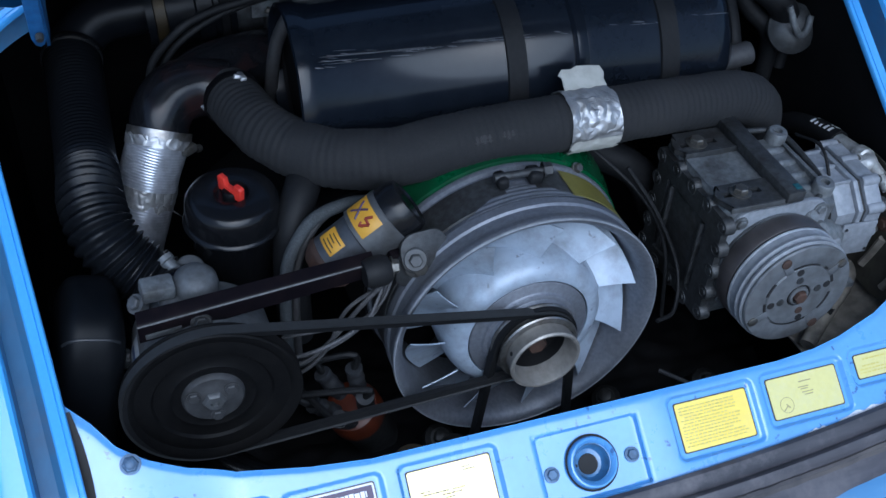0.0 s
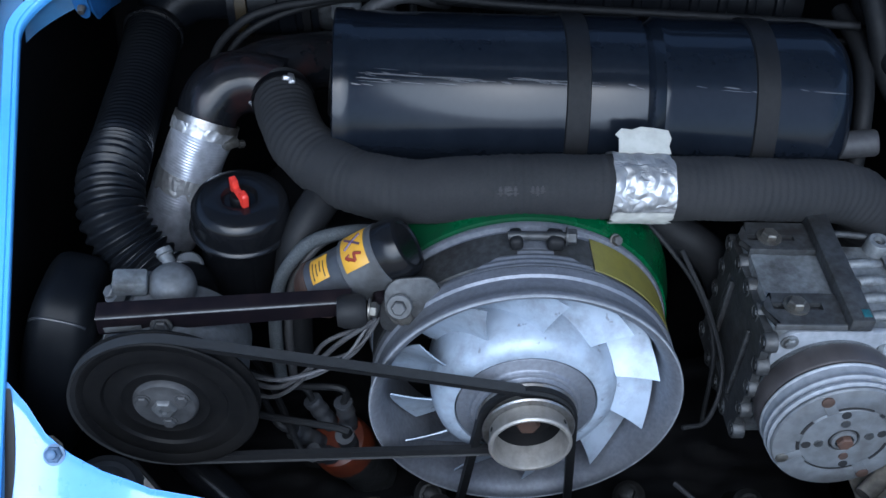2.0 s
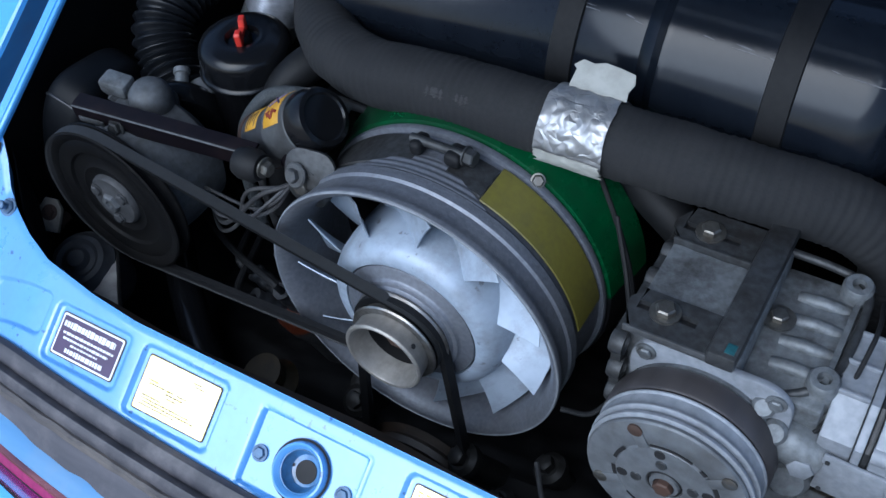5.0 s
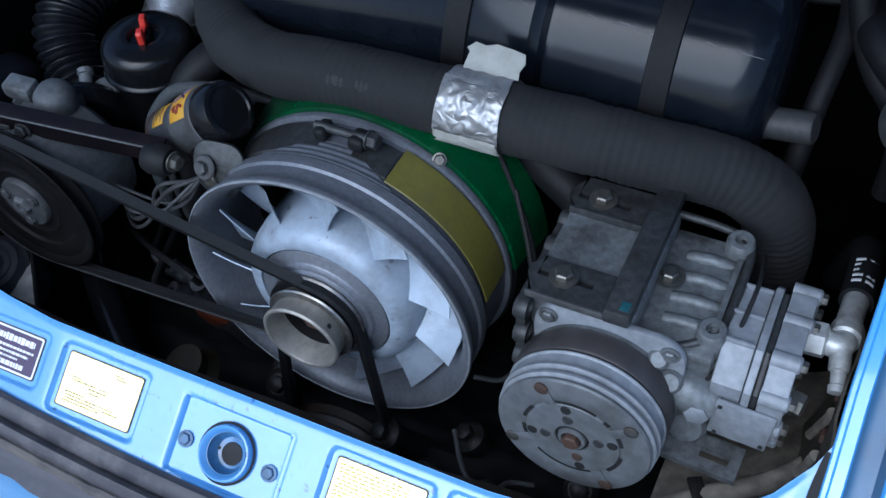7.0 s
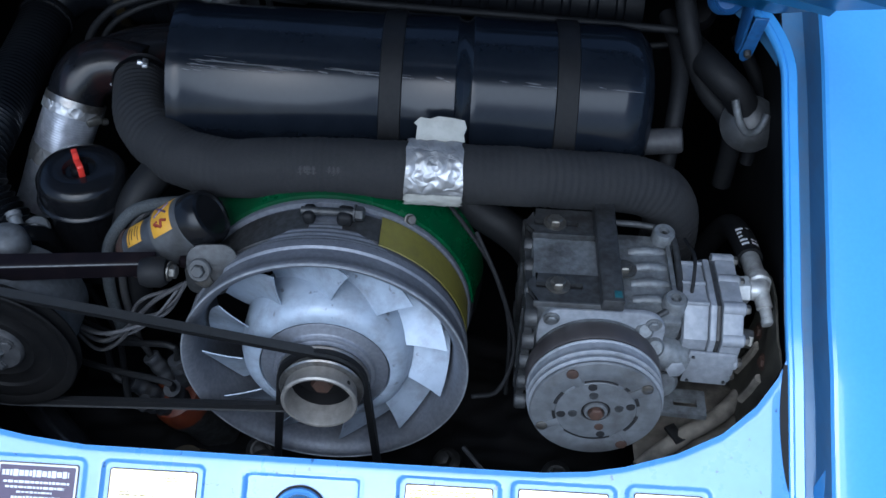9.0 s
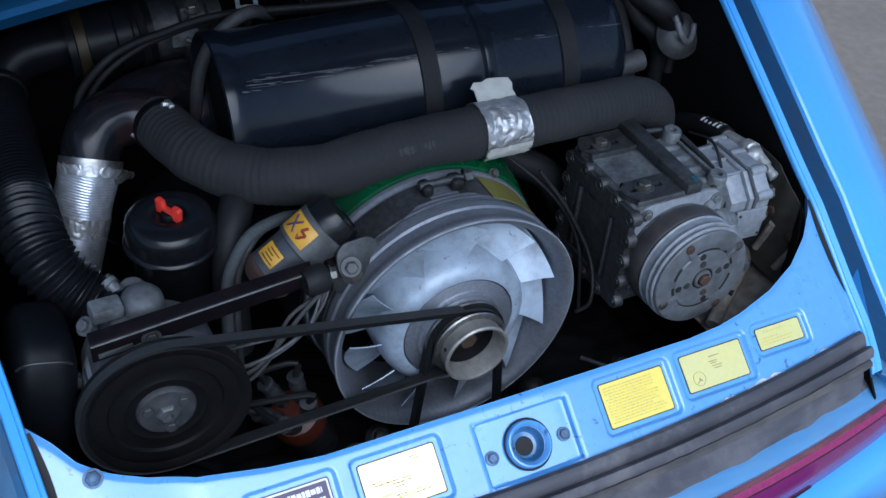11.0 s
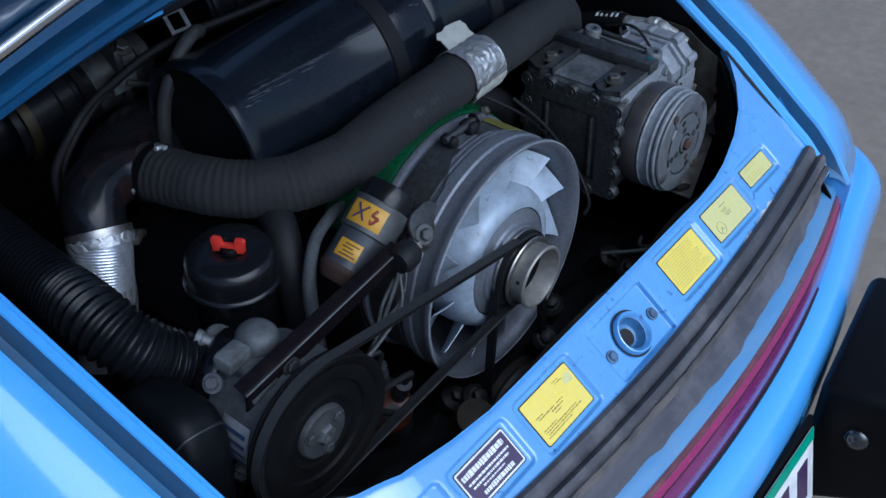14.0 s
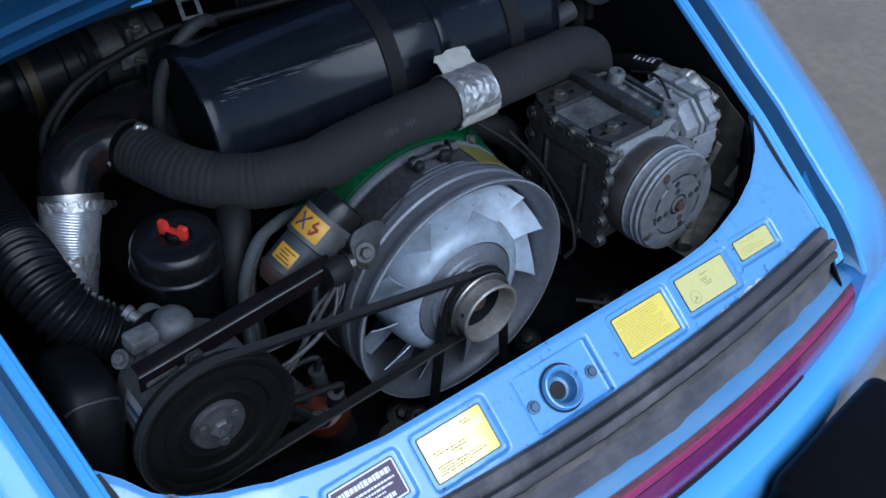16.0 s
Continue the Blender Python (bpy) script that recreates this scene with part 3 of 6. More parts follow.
def side(sign, i0, i1):
    def f(u, v):
        q = i0 + v * (i1 - i0)
        i = min(int(q), i1 - 1)
        k = q - i
        dx, dz = (LIP[i][0] * (1 - k) + LIP[i + 1][0] * k), (LIP[i][1] * (1 - k) + LIP[i + 1][1] * k)
        y0 = -0.188 - 0.020 * min(max((dx - 0.018) / 0.018, 0.0), 1.0)
        y = y0 + (0.60 - y0) * u
        if dz < -0.005 and dx > 0.012:
            w = min(max((y + 0.205) / 0.05, 0.0), 1.0)
            dz = 0.003 + (dz - 0.003) * w * w * (3 - 2 * w)
        flat, out = edge_x(y, sign), side_x(y, sign)
        x = flat + (out - flat) * min(max(dx - 0.013, 0) / 0.02, 1) + dx
        return Vector((sign * x, y, edge_z(y, sign) + dz))

    return f


def gap_point(s, u, v):
    y = -0.036 - 0.086 * u
    x = side_x(y, s) + 0.0005 - 0.0078 * v * math.sin(math.pi * min(u * 0.9 + 0.1, 1.0)) ** 0.7
    p = on_panel(s * x, y)
    k = min(max((x - 0.395) / 0.02, 0.0), 1.0)
    p.z += k * min(0.0, edge_z(y, s) - 0.004 - p.z) + 0.0012
    return p


def wing(sign):
    def f(u, v):
        w = 0.33 * v**1.2
        end = -0.205 + 1.5 * w**2
        if u < 0.8:
            y = 0.62 + (end - 0.62) * (u / 0.8) ** 0.75
        else:
            y = end - 0.004 * (u - 0.8) / 0.2
        x = side_x(y, sign) + 0.040 + w
        top = edge_z(y, sign) + 0.0095 - (3.6 if sign > 0 else 5.0) * w**2 - 0.02 * w
        d = max(0.0, 0.06 - (y - end))
        top -= 0.05 * (1 - math.sqrt(max(0.0, 1 - min(d / 0.06, 1) ** 2))) * min(1, w / 0.05)
        if u > 0.8:
            top += (min(top, 0.24) - top) * ((u - 0.8) / 0.2)
        return Vector((sign * x, y, top))

    return f


for s in (-1, 1):
    part("opening_lip", sheet(side(s, 0, 7), 130, 14), M["blue"], car)
    part("rain_channel", sheet(side(s, 7, 11), 130, 8), M["channel"], car, "grey-blue rain channel, darker than the lip")
    part("wing_roll", sheet(side(s, 11, 13), 130, 4), M["blue"], car)
    # Black sliver laid on the panel as the shadow in the joint.
    part("gap_shadow", sheet(lambda u, v, s=s: gap_point(s, u, v), 30, 3, 0.0004), M["hole"], car, "dark tapered strip painted as the shadow gap beside the lip")
    part("wing", sheet(wing(s), 90, 40), M["blue"], car)
    part("wing_flange", sheet(lambda u, v, s=s: Vector((s * (side_x(-0.210 + 0.11 * u, s) + 0.0385 - 0.006 * v), -0.210 + 0.11 * u, edge_z(-0.210 + 0.11 * u, s) + 0.0085 - (0.045 + 0.06 * (1 - u)) * v)), 16, 6, 0.0015), M["blue"], car, "blue wing flange beside the seal end")

# Plain lower shell and the tyres that carry the car.
part("under_shell", sheet(lambda u, v: Vector((-0.77 + 1.54 * u, -0.15 + 0.77 * v + 0.9 * (u - 0.5) ** 2 * (1 - v), 0.24)), 20, 6, 0.003), M["bay"], car, "dark underside")
part("front_closing_wall", sheet(lambda u, v: Vector((-0.77 + 1.54 * u, 0.62, 0.24 + (max(0.28, 1.13 - 5.0 * max(0.0, abs(-0.77 + 1.54 * u) - 0.45) ** 2) - 0.24) * v)), 40, 6, 0.003), M["bay"], car, "plain dark closing wall")
for s in (-1, 1):
    tyre = part("tyre", lathe([(0.19, -0.09), (0.27, -0.095), (0.30, -0.08), (0.312, -0.06), (0.315, 0.0), (0.312, 0.06), (0.30, 0.08), (0.27, 0.095), (0.19, 0.09)], along((s * 0.60, 0.42, 0.315), (1, 0, 0)), 48, closed=True), M["rubber"], car, "black tyre")
    part("wheel_rim", lathe([(0, 0.05), (0.06, 0.06), (0.17, 0.04), (0.19, 0.085), (0.19, -0.085), (0, -0.06)], along((s * 0.60, 0.42, 0.315), (s, 0, 0)), 36), M["alu"], car)

# The bay: dark walls, a floor of engine tin and a roof under the closed part of the tail.
bay = thing("engine_bay", (0, 0.2, 0.5), "soot black painted engine bay walls", "engine bay", kind="structure")
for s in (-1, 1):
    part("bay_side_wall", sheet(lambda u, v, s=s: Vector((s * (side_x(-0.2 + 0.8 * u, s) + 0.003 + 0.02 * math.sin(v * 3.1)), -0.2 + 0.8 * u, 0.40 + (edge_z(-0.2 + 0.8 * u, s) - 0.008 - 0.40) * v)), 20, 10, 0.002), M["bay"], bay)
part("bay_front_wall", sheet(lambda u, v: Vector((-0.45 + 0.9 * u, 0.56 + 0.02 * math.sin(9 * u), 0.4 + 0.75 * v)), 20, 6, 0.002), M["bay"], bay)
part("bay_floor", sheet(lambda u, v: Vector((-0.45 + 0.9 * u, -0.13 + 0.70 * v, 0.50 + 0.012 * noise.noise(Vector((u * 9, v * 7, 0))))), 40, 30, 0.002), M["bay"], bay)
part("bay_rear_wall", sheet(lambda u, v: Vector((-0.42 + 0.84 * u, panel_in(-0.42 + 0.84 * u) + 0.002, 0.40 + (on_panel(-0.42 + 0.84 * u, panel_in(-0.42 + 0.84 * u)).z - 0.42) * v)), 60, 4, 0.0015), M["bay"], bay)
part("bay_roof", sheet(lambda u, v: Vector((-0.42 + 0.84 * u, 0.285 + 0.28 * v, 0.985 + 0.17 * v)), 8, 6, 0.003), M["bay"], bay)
# Rusty edge of the engine tin along the rear wall.
part("tin_edge", sheet(lambda u, v: Vector((-0.33 + 0.66 * u, panel_in(0) + 0.004 + 0.030 * v + 0.003 * math.sin(u * 17), 0.688 - 0.010 * v + 0.003 * math.sin(u * 23 + 1))), 60, 4, 0.002), M["tin_rust"], bay, "oily rust-brown engine tin edge")


# The raised lid leans back over the bay; its underside shows along the hinge edge.
LID_UP, LID_OUT = Vector((0, -0.75, 0.6614)), Vector((0, -0.6614, -0.75))
LID = [(0.0, 0.0), (0.004, 0.006), (0.050, 0.006), (0.056, 0.011), (0.062, 0.006), (0.118, 0.006), (0.124, 0.011), (0.130, 0.006), (0.20, 0.004), (0.205, -0.006), (0.60, -0.006), (0.605, 0.004), (0.69, 0.006), (0.71, 0.012), (0.722, 0.008), (0.724, -0.012), (0.70, -0.02), (0.35, -0.034), (0.02, -0.022), (0.0, -0.012), (0.0, 0.0)]


def lid_point(x, s, n):
    bow = 0.014 * (1 - (x / 0.4) ** 2) * (1 if s < 0.3 else -1.5)
    return Vector((x, 0.247 + bow, 1.019 - 0.21 * x * x)) + LID_UP * s + LID_OUT * n


def slat_frame(s):
    m = Matrix(((1, 0, 0), LID_UP, -LID_OUT)).transposed().to_4x4()
    m.translation = lid_point(0, s, -0.001)
    return m @ pose(0, 0, 0, 30, 0, 0)


lid = part("engine_lid", sheet(lambda u, v: (lambda q: lid_point((2 * u - 1) * (0.40 + 0.10 * min(q[0] / 0.15, 1.0)), *q))(LID[round(v * (len(LID) - 1))]), 36, len(LID) - 1), M["lid_shade_blue"], car, "raised blue engine lid with pressed ribs")
part("trim_strip", tube([lid_point(-0.47 + 0.094 * k, 0.262, 0.0) for k in range(11)], 0.006, 10), M["chrome"], lid, "bright metal trim strip")
for k in range(24):
    part("grille_slat", box((0.66, 0.010, 0.003), slat_frame(0.235 + 0.0148 * k), 0.0008), M["black_plastic"], lid)
# Added out of view so the canister mirrors black, not blue paint.
part("dark_lid_backing", sheet(lambda u, v: lid_point(-0.34 + 0.68 * u, 0.275 + 0.31 * v, -0.0045), 20, 8, 0.001), M["black_plastic"], lid, "unseen black sheet added to darken the reflected lid")
for x in (-0.19, 0.02, 0.24):
    part("clip", box((0.022, 0.005, 0.010), Matrix.Translation(lid_point(x, -0.004, 0.002)), 0.001), M["blue"], lid)


def hinge(s):
    """A pressed blue hinge arm with its spring pot, hanging from the front corner."""
    pts = [(-0.0065, 0.034), (0.0065, 0.034), (0.0065, -0.022), (0.004, -0.031), (0.0, -0.034), (-0.004, -0.031), (-0.0065, -0.022)]
    up = 0.0145 if s < 0 else 0.0
    m = along((s * 0.388, 0.238, 0.956 + up), (0, -0.92, -0.40), (0, 0, 1))
    h = part("hinge", prism(pts, 0.003, m, 0.0008), M["hinge_shade_blue"], car, "blue lid hinge with a folded side plate")
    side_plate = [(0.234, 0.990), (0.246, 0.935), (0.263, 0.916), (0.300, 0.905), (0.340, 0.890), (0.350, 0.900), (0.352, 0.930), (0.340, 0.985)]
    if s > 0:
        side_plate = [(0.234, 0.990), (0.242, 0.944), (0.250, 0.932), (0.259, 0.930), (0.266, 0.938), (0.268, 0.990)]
    part("side_plate", prism(side_plate, 0.003, Matrix(((0, 0, s, s * 0.380), (1, 0, 0, 0), (0, 1, 0, up), (0, 0, 0, 1))), 0.0006), M["hinge_shade_blue"], h)
    if s > 0:
        part("cup", lathe([(0, 0.004), (0.010, 0.004), (0.0125, 0.007), (0.0145, 0.010), (0.0155, 0.008), (0.0155, -0.010), (0, -0.010)], along((s * 0.361, 0.262, 0.984), (s * 0.1, -0.85, 0.5)), 28), M["hinge_shade_blue"], h)
    part("pin", lathe([(0, 0.006), (0.003, 0.006), (0.0036, 0.004), (0.0036, 0.0)], along((s * 0.3870, 0.2390, 0.941 + up), (0, -0.92, -0.40)), 14), M["zinc"], h)


hinge(-1)
hinge(1)


# Tail below the panel: seal, blue apron, reflector, bumper.
def tail(x, y, z):
    return Vector((x, y + 0.27 * x * x, z - 0.12 * x * x))


def strip(profile, x0, x1, nu=80, thick=0.0):
    n = len(profile) - 1
    return sheet(lambda u, v: tail(x0 + (x1 - x0) * u, *profile[round(v * n)]), nu, n, thick)


part("apron", strip([(-0.180, 0.676), (-0.215, 0.668), (-0.236, 0.664), (-0.246, 0.660), (-0.251, 0.654), (-0.250, 0.648), (-0.246, 0.646), (-0.246, 0.56)], -0.482, 0.482, 60), M["blue_dusty_shaded"], car, "dusty blue apron strip with its dimmer shading painted in")

seal = thing("panel_seal", (0, -0.2, 0.68), "weathered grey-black rubber seal with dried glue smears", "rubber seal")


def along_panel(x, y, z):
    return Vector((x, y + 0.15 * x * x, z + 0.1125 * x * x - (on_panel(0, -0.15).z - on_panel(x, -0.15).z)))


BULB = [(-0.181, 0.688), (-0.184, 0.694), (-0.189, 0.6955), (-0.194, 0.693), (-0.197, 0.688), (-0.199, 0.684), (-0.202, 0.688), (-0.206, 0.690), (-0.210, 0.687), (-0.212, 0.680)]
part("bulb", sheet(lambda u, v: along_panel(-0.385 + 0.787 * u, *BULB[round(v * 9)]), 80, 9), M["seal_dark"], seal)


def smear(u, v):
    x = -0.40 + (0.805 + 0.028 * v) * u
    reach = 0.029 + 0.005 * noise.noise(Vector((x * 9, 0, 3))) + 0.003 * noise.noise(Vector((x * 31, 0, 7))) - 0.004 * x * x / 0.16 - 0.008 * max(0, noise.noise(Vector((x * 14, 2, 1))) - 0.15)
    y = -0.2085 - reach * v
    z = interp(y, [-0.251, -0.246, -0.236, -0.215, -0.2], [0.654, 0.660, 0.664, 0.668, 0.674]) + 0.0035 - 0.003 * v**3 + 0.0006 * noise.noise(Vector((x * 60, v * 4, 0)))
    close = min(max((x - 0.393) / 0.012, 0.0), 1.0)
    return along_panel(x, y, z + 0.006).lerp(tail(x, y, z), max(v, close))


BEAD = [(-0.2105, 0.677), (-0.2115, 0.6805), (-0.2140, 0.6820), (-0.2170, 0.6812), (-0.2190, 0.6770)]
part("glue_bead", sheet(lambda u, v: along_panel(-0.38 + 0.775 * u, BEAD[round(v * 4)][0] + 0.0012 * noise.noise(Vector((u * 40, v, 2))), BEAD[round(v * 4)][1] + 0.0008 * noise.noise(Vector((u * 60, v, 5)))), 160, 4), M["glue"], seal, "tan dried glue ridge")
part("glue_flap", sheet(smear, 330, 8), M["seal"], seal, "grey-brown smeared flap with a ragged edge")

# Near-white slivers paint the highlight on the panel's bare lower edge.
for x0, x1, w in ((0.205, 0.232, 0.0024), (0.240, 0.300, 0.0040), (0.318, 0.372, 0.0022)):
    part("panel_edge_glint", sheet(lambda u, v, x0=x0, x1=x1, w=w: on_panel(x0 + (x1 - x0) * u, panel_out(x0 + (x1 - x0) * u) + 0.0004 + w * v * math.sin(math.pi * u) ** 0.6 * (0.75 + 0.5 * noise.noise(Vector((x0 * 9 + u * 6, 0, 4)))), 0.0005), 24, 2, 0.0004), M["edge_glint"], car, "pale streaks painted as the highlight on the bare panel edge")

reflector = thing("reflector_strip", (0, -0.25, 0.62), "dark red plastic reflector strip across the tail", "reflector")
part("ledge", strip([(-0.247, 0.6485), (-0.2512, 0.6492), (-0.2540, 0.6480), (-0.2552, 0.6455), (-0.250, 0.6440)], -0.457, 0.457), M["ledge"], reflector, "dull dark red top ledge")
part("upper_lens", strip([(-0.2500, 0.6450), (-0.2550, 0.6455), (-0.2570, 0.6430), (-0.2598, 0.6382), (-0.254, 0.6380)], -0.455, 0.455), M["red_line"], reflector, "brighter red upper lens band")
part("groove", strip([(-0.2580, 0.6384), (-0.2602, 0.6384), (-0.2606, 0.6370), (-0.2580, 0.6366)], -0.455, 0.455), M["hole"], reflector, "thin dark groove between the bands")
part("lens", strip([(-0.253, 0.6370), (-0.2602, 0.6368), (-0.2614, 0.6340), (-0.2650, 0.615), (-0.2663, 0.600), (-0.2650, 0.597), (-0.250, 0.596)], -0.455, 0.455), M["reflector"], reflector)
part("gasket", strip([(-0.2655, 0.6005), (-0.2675, 0.6000), (-0.2684, 0.5975), (-0.2684, 0.592), (-0.250, 0.591)], -0.457, 0.457), M["rubber"], reflector, "thin black gasket")

bumper = thing("rear_bumper", (0, -0.3, 0.5), "blue painted rear bumper with rounded top", "bumper")
BUMPER = [(-0.19, 0.597), (-0.266, 0.5945), (-0.274, 0.5930), (-0.283, 0.5890), (-0.291, 0.5820), (-0.298, 0.572), (-0.303, 0.558), (-0.305, 0.542), (-0.303, 0.47), (-0.29, 0.42), (-0.2, 0.40)]


def bumper_strip(i0, i1):
    def f(u, v):
        x = -0.705 + 1.41 * u
        y, z = BUMPER[i0 + round(v * (i1 - i0))]
        return Vector((x, y + 0.27 * x * x - 0.40 * max(0, abs(x) - 0.42) ** 2 + 12 * max(0, abs(x) - 0.615) ** 2, z - 0.06 * x * x))

    return sheet(f, 90, i1 - i0, 0.002)


part("bumper_skin", bumper_strip(0, 8), M["blue"], bumper)
part("lower_valance", bumper_strip(8, 10), M["blue"], bumper)


def overrider(sign):
    x = sign * 0.285
    o = thing("bumper_overrider", (x, -0.34, 0.48), "black rubber bumper overrider with a small clear lamp", "bumper guard", "bumper overriders")
    base = Matrix.Translation((x, -0.291, 0.48)) @ pose(0, 0, 0, 0, 0, sign * 6.5)
    bm = box((0.222, 0.112, 0.198), base @ Matrix.Translation((0, -0.056, 0)), 0.015, 4)
    for v in bm.verts:
        q = base.inverted() @ v.co
        out = max(0.0, -q.y) / 0.112
        q.z += 0.055 * out**1.5 if q.z < 0 else 0.006 * out
        v.co = base @ q
    part("rubber_block", bm, M["black_plastic"], o)
    m = along(base @ Vector((-sign * 0.1105, -0.052, 0.037)), (-sign, -0.1, 0))
    part("lamp_bezel", lathe([(0.018, -0.002), (0.0178, 0.0015), (0.0150, 0.0020), (0.0145, 0.0)], m, 28), M["black_plastic"], o)
    part("lamp", lathe([(0.0146, 0.0), (0.0135, 0.004), (0.0090, 0.0075), (0, 0.0088)], m, 28), M["glass_bulb"], o, "small clear licence lamp")


overrider(1)
overrider(-1)

plate = thing("number_plate", (0, -0.325, 0.5), "pressed number plate in a black holder", "number plate")
pm = along((0.0, -0.3220, 0.484), (0, -0.975, 0.2), (0, 0, 1))
part("holder", box((0.32, 0.125, 0.006), pm @ Matrix.Translation((0, 0, -0.004)), 0.002), M["black_plastic"], plate)
part("plate", box((0.30, 0.108, 0.0016), pm @ Matrix.Translation((0, 0, 0.002)), 0.0006), M["white"], plate)
part("green_band", box((0.30, 0.018, 0.0006), pm @ Matrix.Translation((0, 0.046, 0.0032)), 0), M["teal"], plate)
for k in range(6):
    part("mark", box((0.026, 0.058, 0.0008), pm @ Matrix.Translation((-0.12 + 0.048 * k, -0.008, 0.0032)), 0), M["purple"], plate)


# ---- stickers and latch on the rear panel ----
def sticker(p, material, label, rows, ink, sparse=0):
    cx, cy = (p[0] + p[1]) / 2, (p[2] + p[3]) / 2
    w, h = p[1] - p[0], (p[3] - p[2]) * 1.25
    m = panel_frame(cx, cy, -0.0034)
    st = thing("sticker", on_panel(cx, cy, -0.002), label, "sticker", "stickers on the rear panel")
    part("border", prism(rounded(w, h, 0.0025), 0.0005, m, 0.0), M["ink"], st, "thin dark outline")
    part("backing", prism(rounded(w - 0.0022, h - 0.0022, 0.002), 0.00025, m @ Matrix.Translation((0, 0, 0.00045)), 0.0), material, st)
    top = h / 2 - 0.004
    pitch = (h - 0.008) / max(rows, 1)
    rng = random.Random(int(cx * 1000))
    for k in range(rows):
        if ink is None:
            break
        x = -w / 2 + 0.004 + (0.006 * rng.random() if rng.random() < 0.25 else 0)
        y = top - pitch * (k + 0.5)
        end = w / 2 - 0.004 - w * (0.35 + 0.35 * sparse) * rng.random() ** (2 - sparse)
        if rng.random() < 0.22 * sparse:
            continue
        bars = []
        while x < end - 0.003:
            ln = min(0.0015 + 0.004 * rng.random(), end - x)
            bars.append(box((ln, min(pitch * 0.4, 0.0013), 0.0002), m @ Matrix.Translation((x + ln / 2, y, 0.00075)), 0))
            x += ln + 0.0012
        if bars:
            part("print_line", join(*bars), ink, st, smooth=False)
    return st, m, w, h


shop = sticker(POCKETS[1], M["white"], "dark purple workshop label with white print", 0, None)
st, m, w, h = shop
part("dark_field", prism(rounded(w - 0.0056, h - 0.0056, 0.001), 0.0003, m @ Matrix.Translation((0, 0, 0.0006)), 0), M["purple"], st)
rng = random.Random(4)
for y, hh, x0, x1 in ((0.0095, 0.0060, -0.030, 0.027), (0.0022, 0.0024, -0.028, 0.028), (-0.0022, 0.0022, -0.026, 0.024), (-0.0062, 0.0018, -0.016, 0.014), (-0.0115, 0.0046, -0.020, 0.022)):
    bars, x = [], x0
    while x < x1:
        ln = min(0.0018 + 0.0028 * rng.random(), x1 - x)
        bars.append(box((ln, hh * (0.75 + 0.25 * rng.random()), 0.0002), m @ Matrix.Translation((x + ln / 2, y, 0.00105)), 0))
        x += ln + 0.0007
    part("print_line", join(*bars), M["white"], st, smooth=False)
st, m, w, h = sticker(POCKETS[2], M["yellow"], "bright yellow instruction sticker with fine black print", 0, None)
rng = random.Random(31)
for y, x0, x1 in ((0.0165, 0.010, 0.019), (0.0140, 0.012, 0.022), (0.0035, -0.030, -0.020), (0.0010, -0.028, -0.004), (0.0010, 0.000, 0.010), (-0.0018, -0.010, 0.008), (-0.0048, -0.008, 0.002), (-0.0095, -0.031, -0.012), (-0.0120, -0.031, 0.018), (-0.0145, -0.029, 0.024), (-0.0170, -0.031, 0.006)):
    bars, x = [], x0
    while x < x1:
        ln = min(0.0009 + 0.0026 * rng.random(), x1 - x)
        bars.append(box((ln, 0.0008 + 0.0004 * rng.random(), 0.0002), m @ Matrix.Translation((x + ln / 2, y, 0.00075)), 0))
        x += ln + 0.0009
    part("print_line", join(*bars), M["ink_brown"], st, smooth=False)
part("worn_corner", prism([(-0.006, -0.004), (0.006, -0.005), (0.007, 0.003), (0.001, 0.005), (-0.005, 0.002)], 0.0002, m @ Matrix.Translation((0.027, 0.010, 0.00074)), 0), M["yellow_pale"], st, "rubbed pale patch")
sticker(POCKETS[3], M["yellow"], "bright yellow data sticker packed with small print", 13, M["ink_pale"])
st, m, w, h = sticker(POCKETS[4], M["yellow_pale"], "faded yellow sticker with a faint diagram", 0, None)
for x, y, ln in ((-0.004, 0.0105, 0.013), (-0.006, 0.0055, 0.011), (-0.004, 0.0035, 0.008), (-0.003, 0.0005, 0.012), (-0.001, -0.002, 0.009)):
    part("print_line", box((ln, 0.0009, 0.0002), m @ Matrix.Translation((x + ln / 2, y, 0.00075)), 0), M["ink_soft"], st)
part("diagram_ring", lathe([(0.0068, 0.0), (0.0068, 0.0002), (0.0073, 0.0002), (0.0073, 0.0)], m @ Matrix.Translation((-0.022, -0.0075, 0.00072)), 32), M["ink_soft"], st)
part("diagram_mark", join(box((0.007, 0.0009, 0.0002), m @ Matrix.Translation((-0.0235, -0.010, 0.00076)) @ pose(0, 0, 0, 0, 0, 35), 0), box((0.005, 0.0012, 0.0002), m @ Matrix.Translation((-0.021, -0.0085, 0.00076)) @ pose(0, 0, 0, 0, 0, -50), 0)), M["ink_soft"], st)
sticker(POCKETS[5], M["yellow_pale"], "small faded yellow sticker", 5, M["ink_pale"], 1)

latch = thing("lid_latch", on_panel(-0.003, -0.157), "blue lid latch cup with a dark keyhole socket", "latch")
lm = panel_frame(-0.003, -0.157)
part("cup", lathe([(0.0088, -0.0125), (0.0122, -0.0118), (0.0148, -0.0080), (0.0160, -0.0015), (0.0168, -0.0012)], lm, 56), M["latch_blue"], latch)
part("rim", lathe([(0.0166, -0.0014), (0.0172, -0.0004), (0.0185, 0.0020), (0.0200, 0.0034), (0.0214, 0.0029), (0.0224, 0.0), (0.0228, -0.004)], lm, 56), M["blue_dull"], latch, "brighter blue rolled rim")
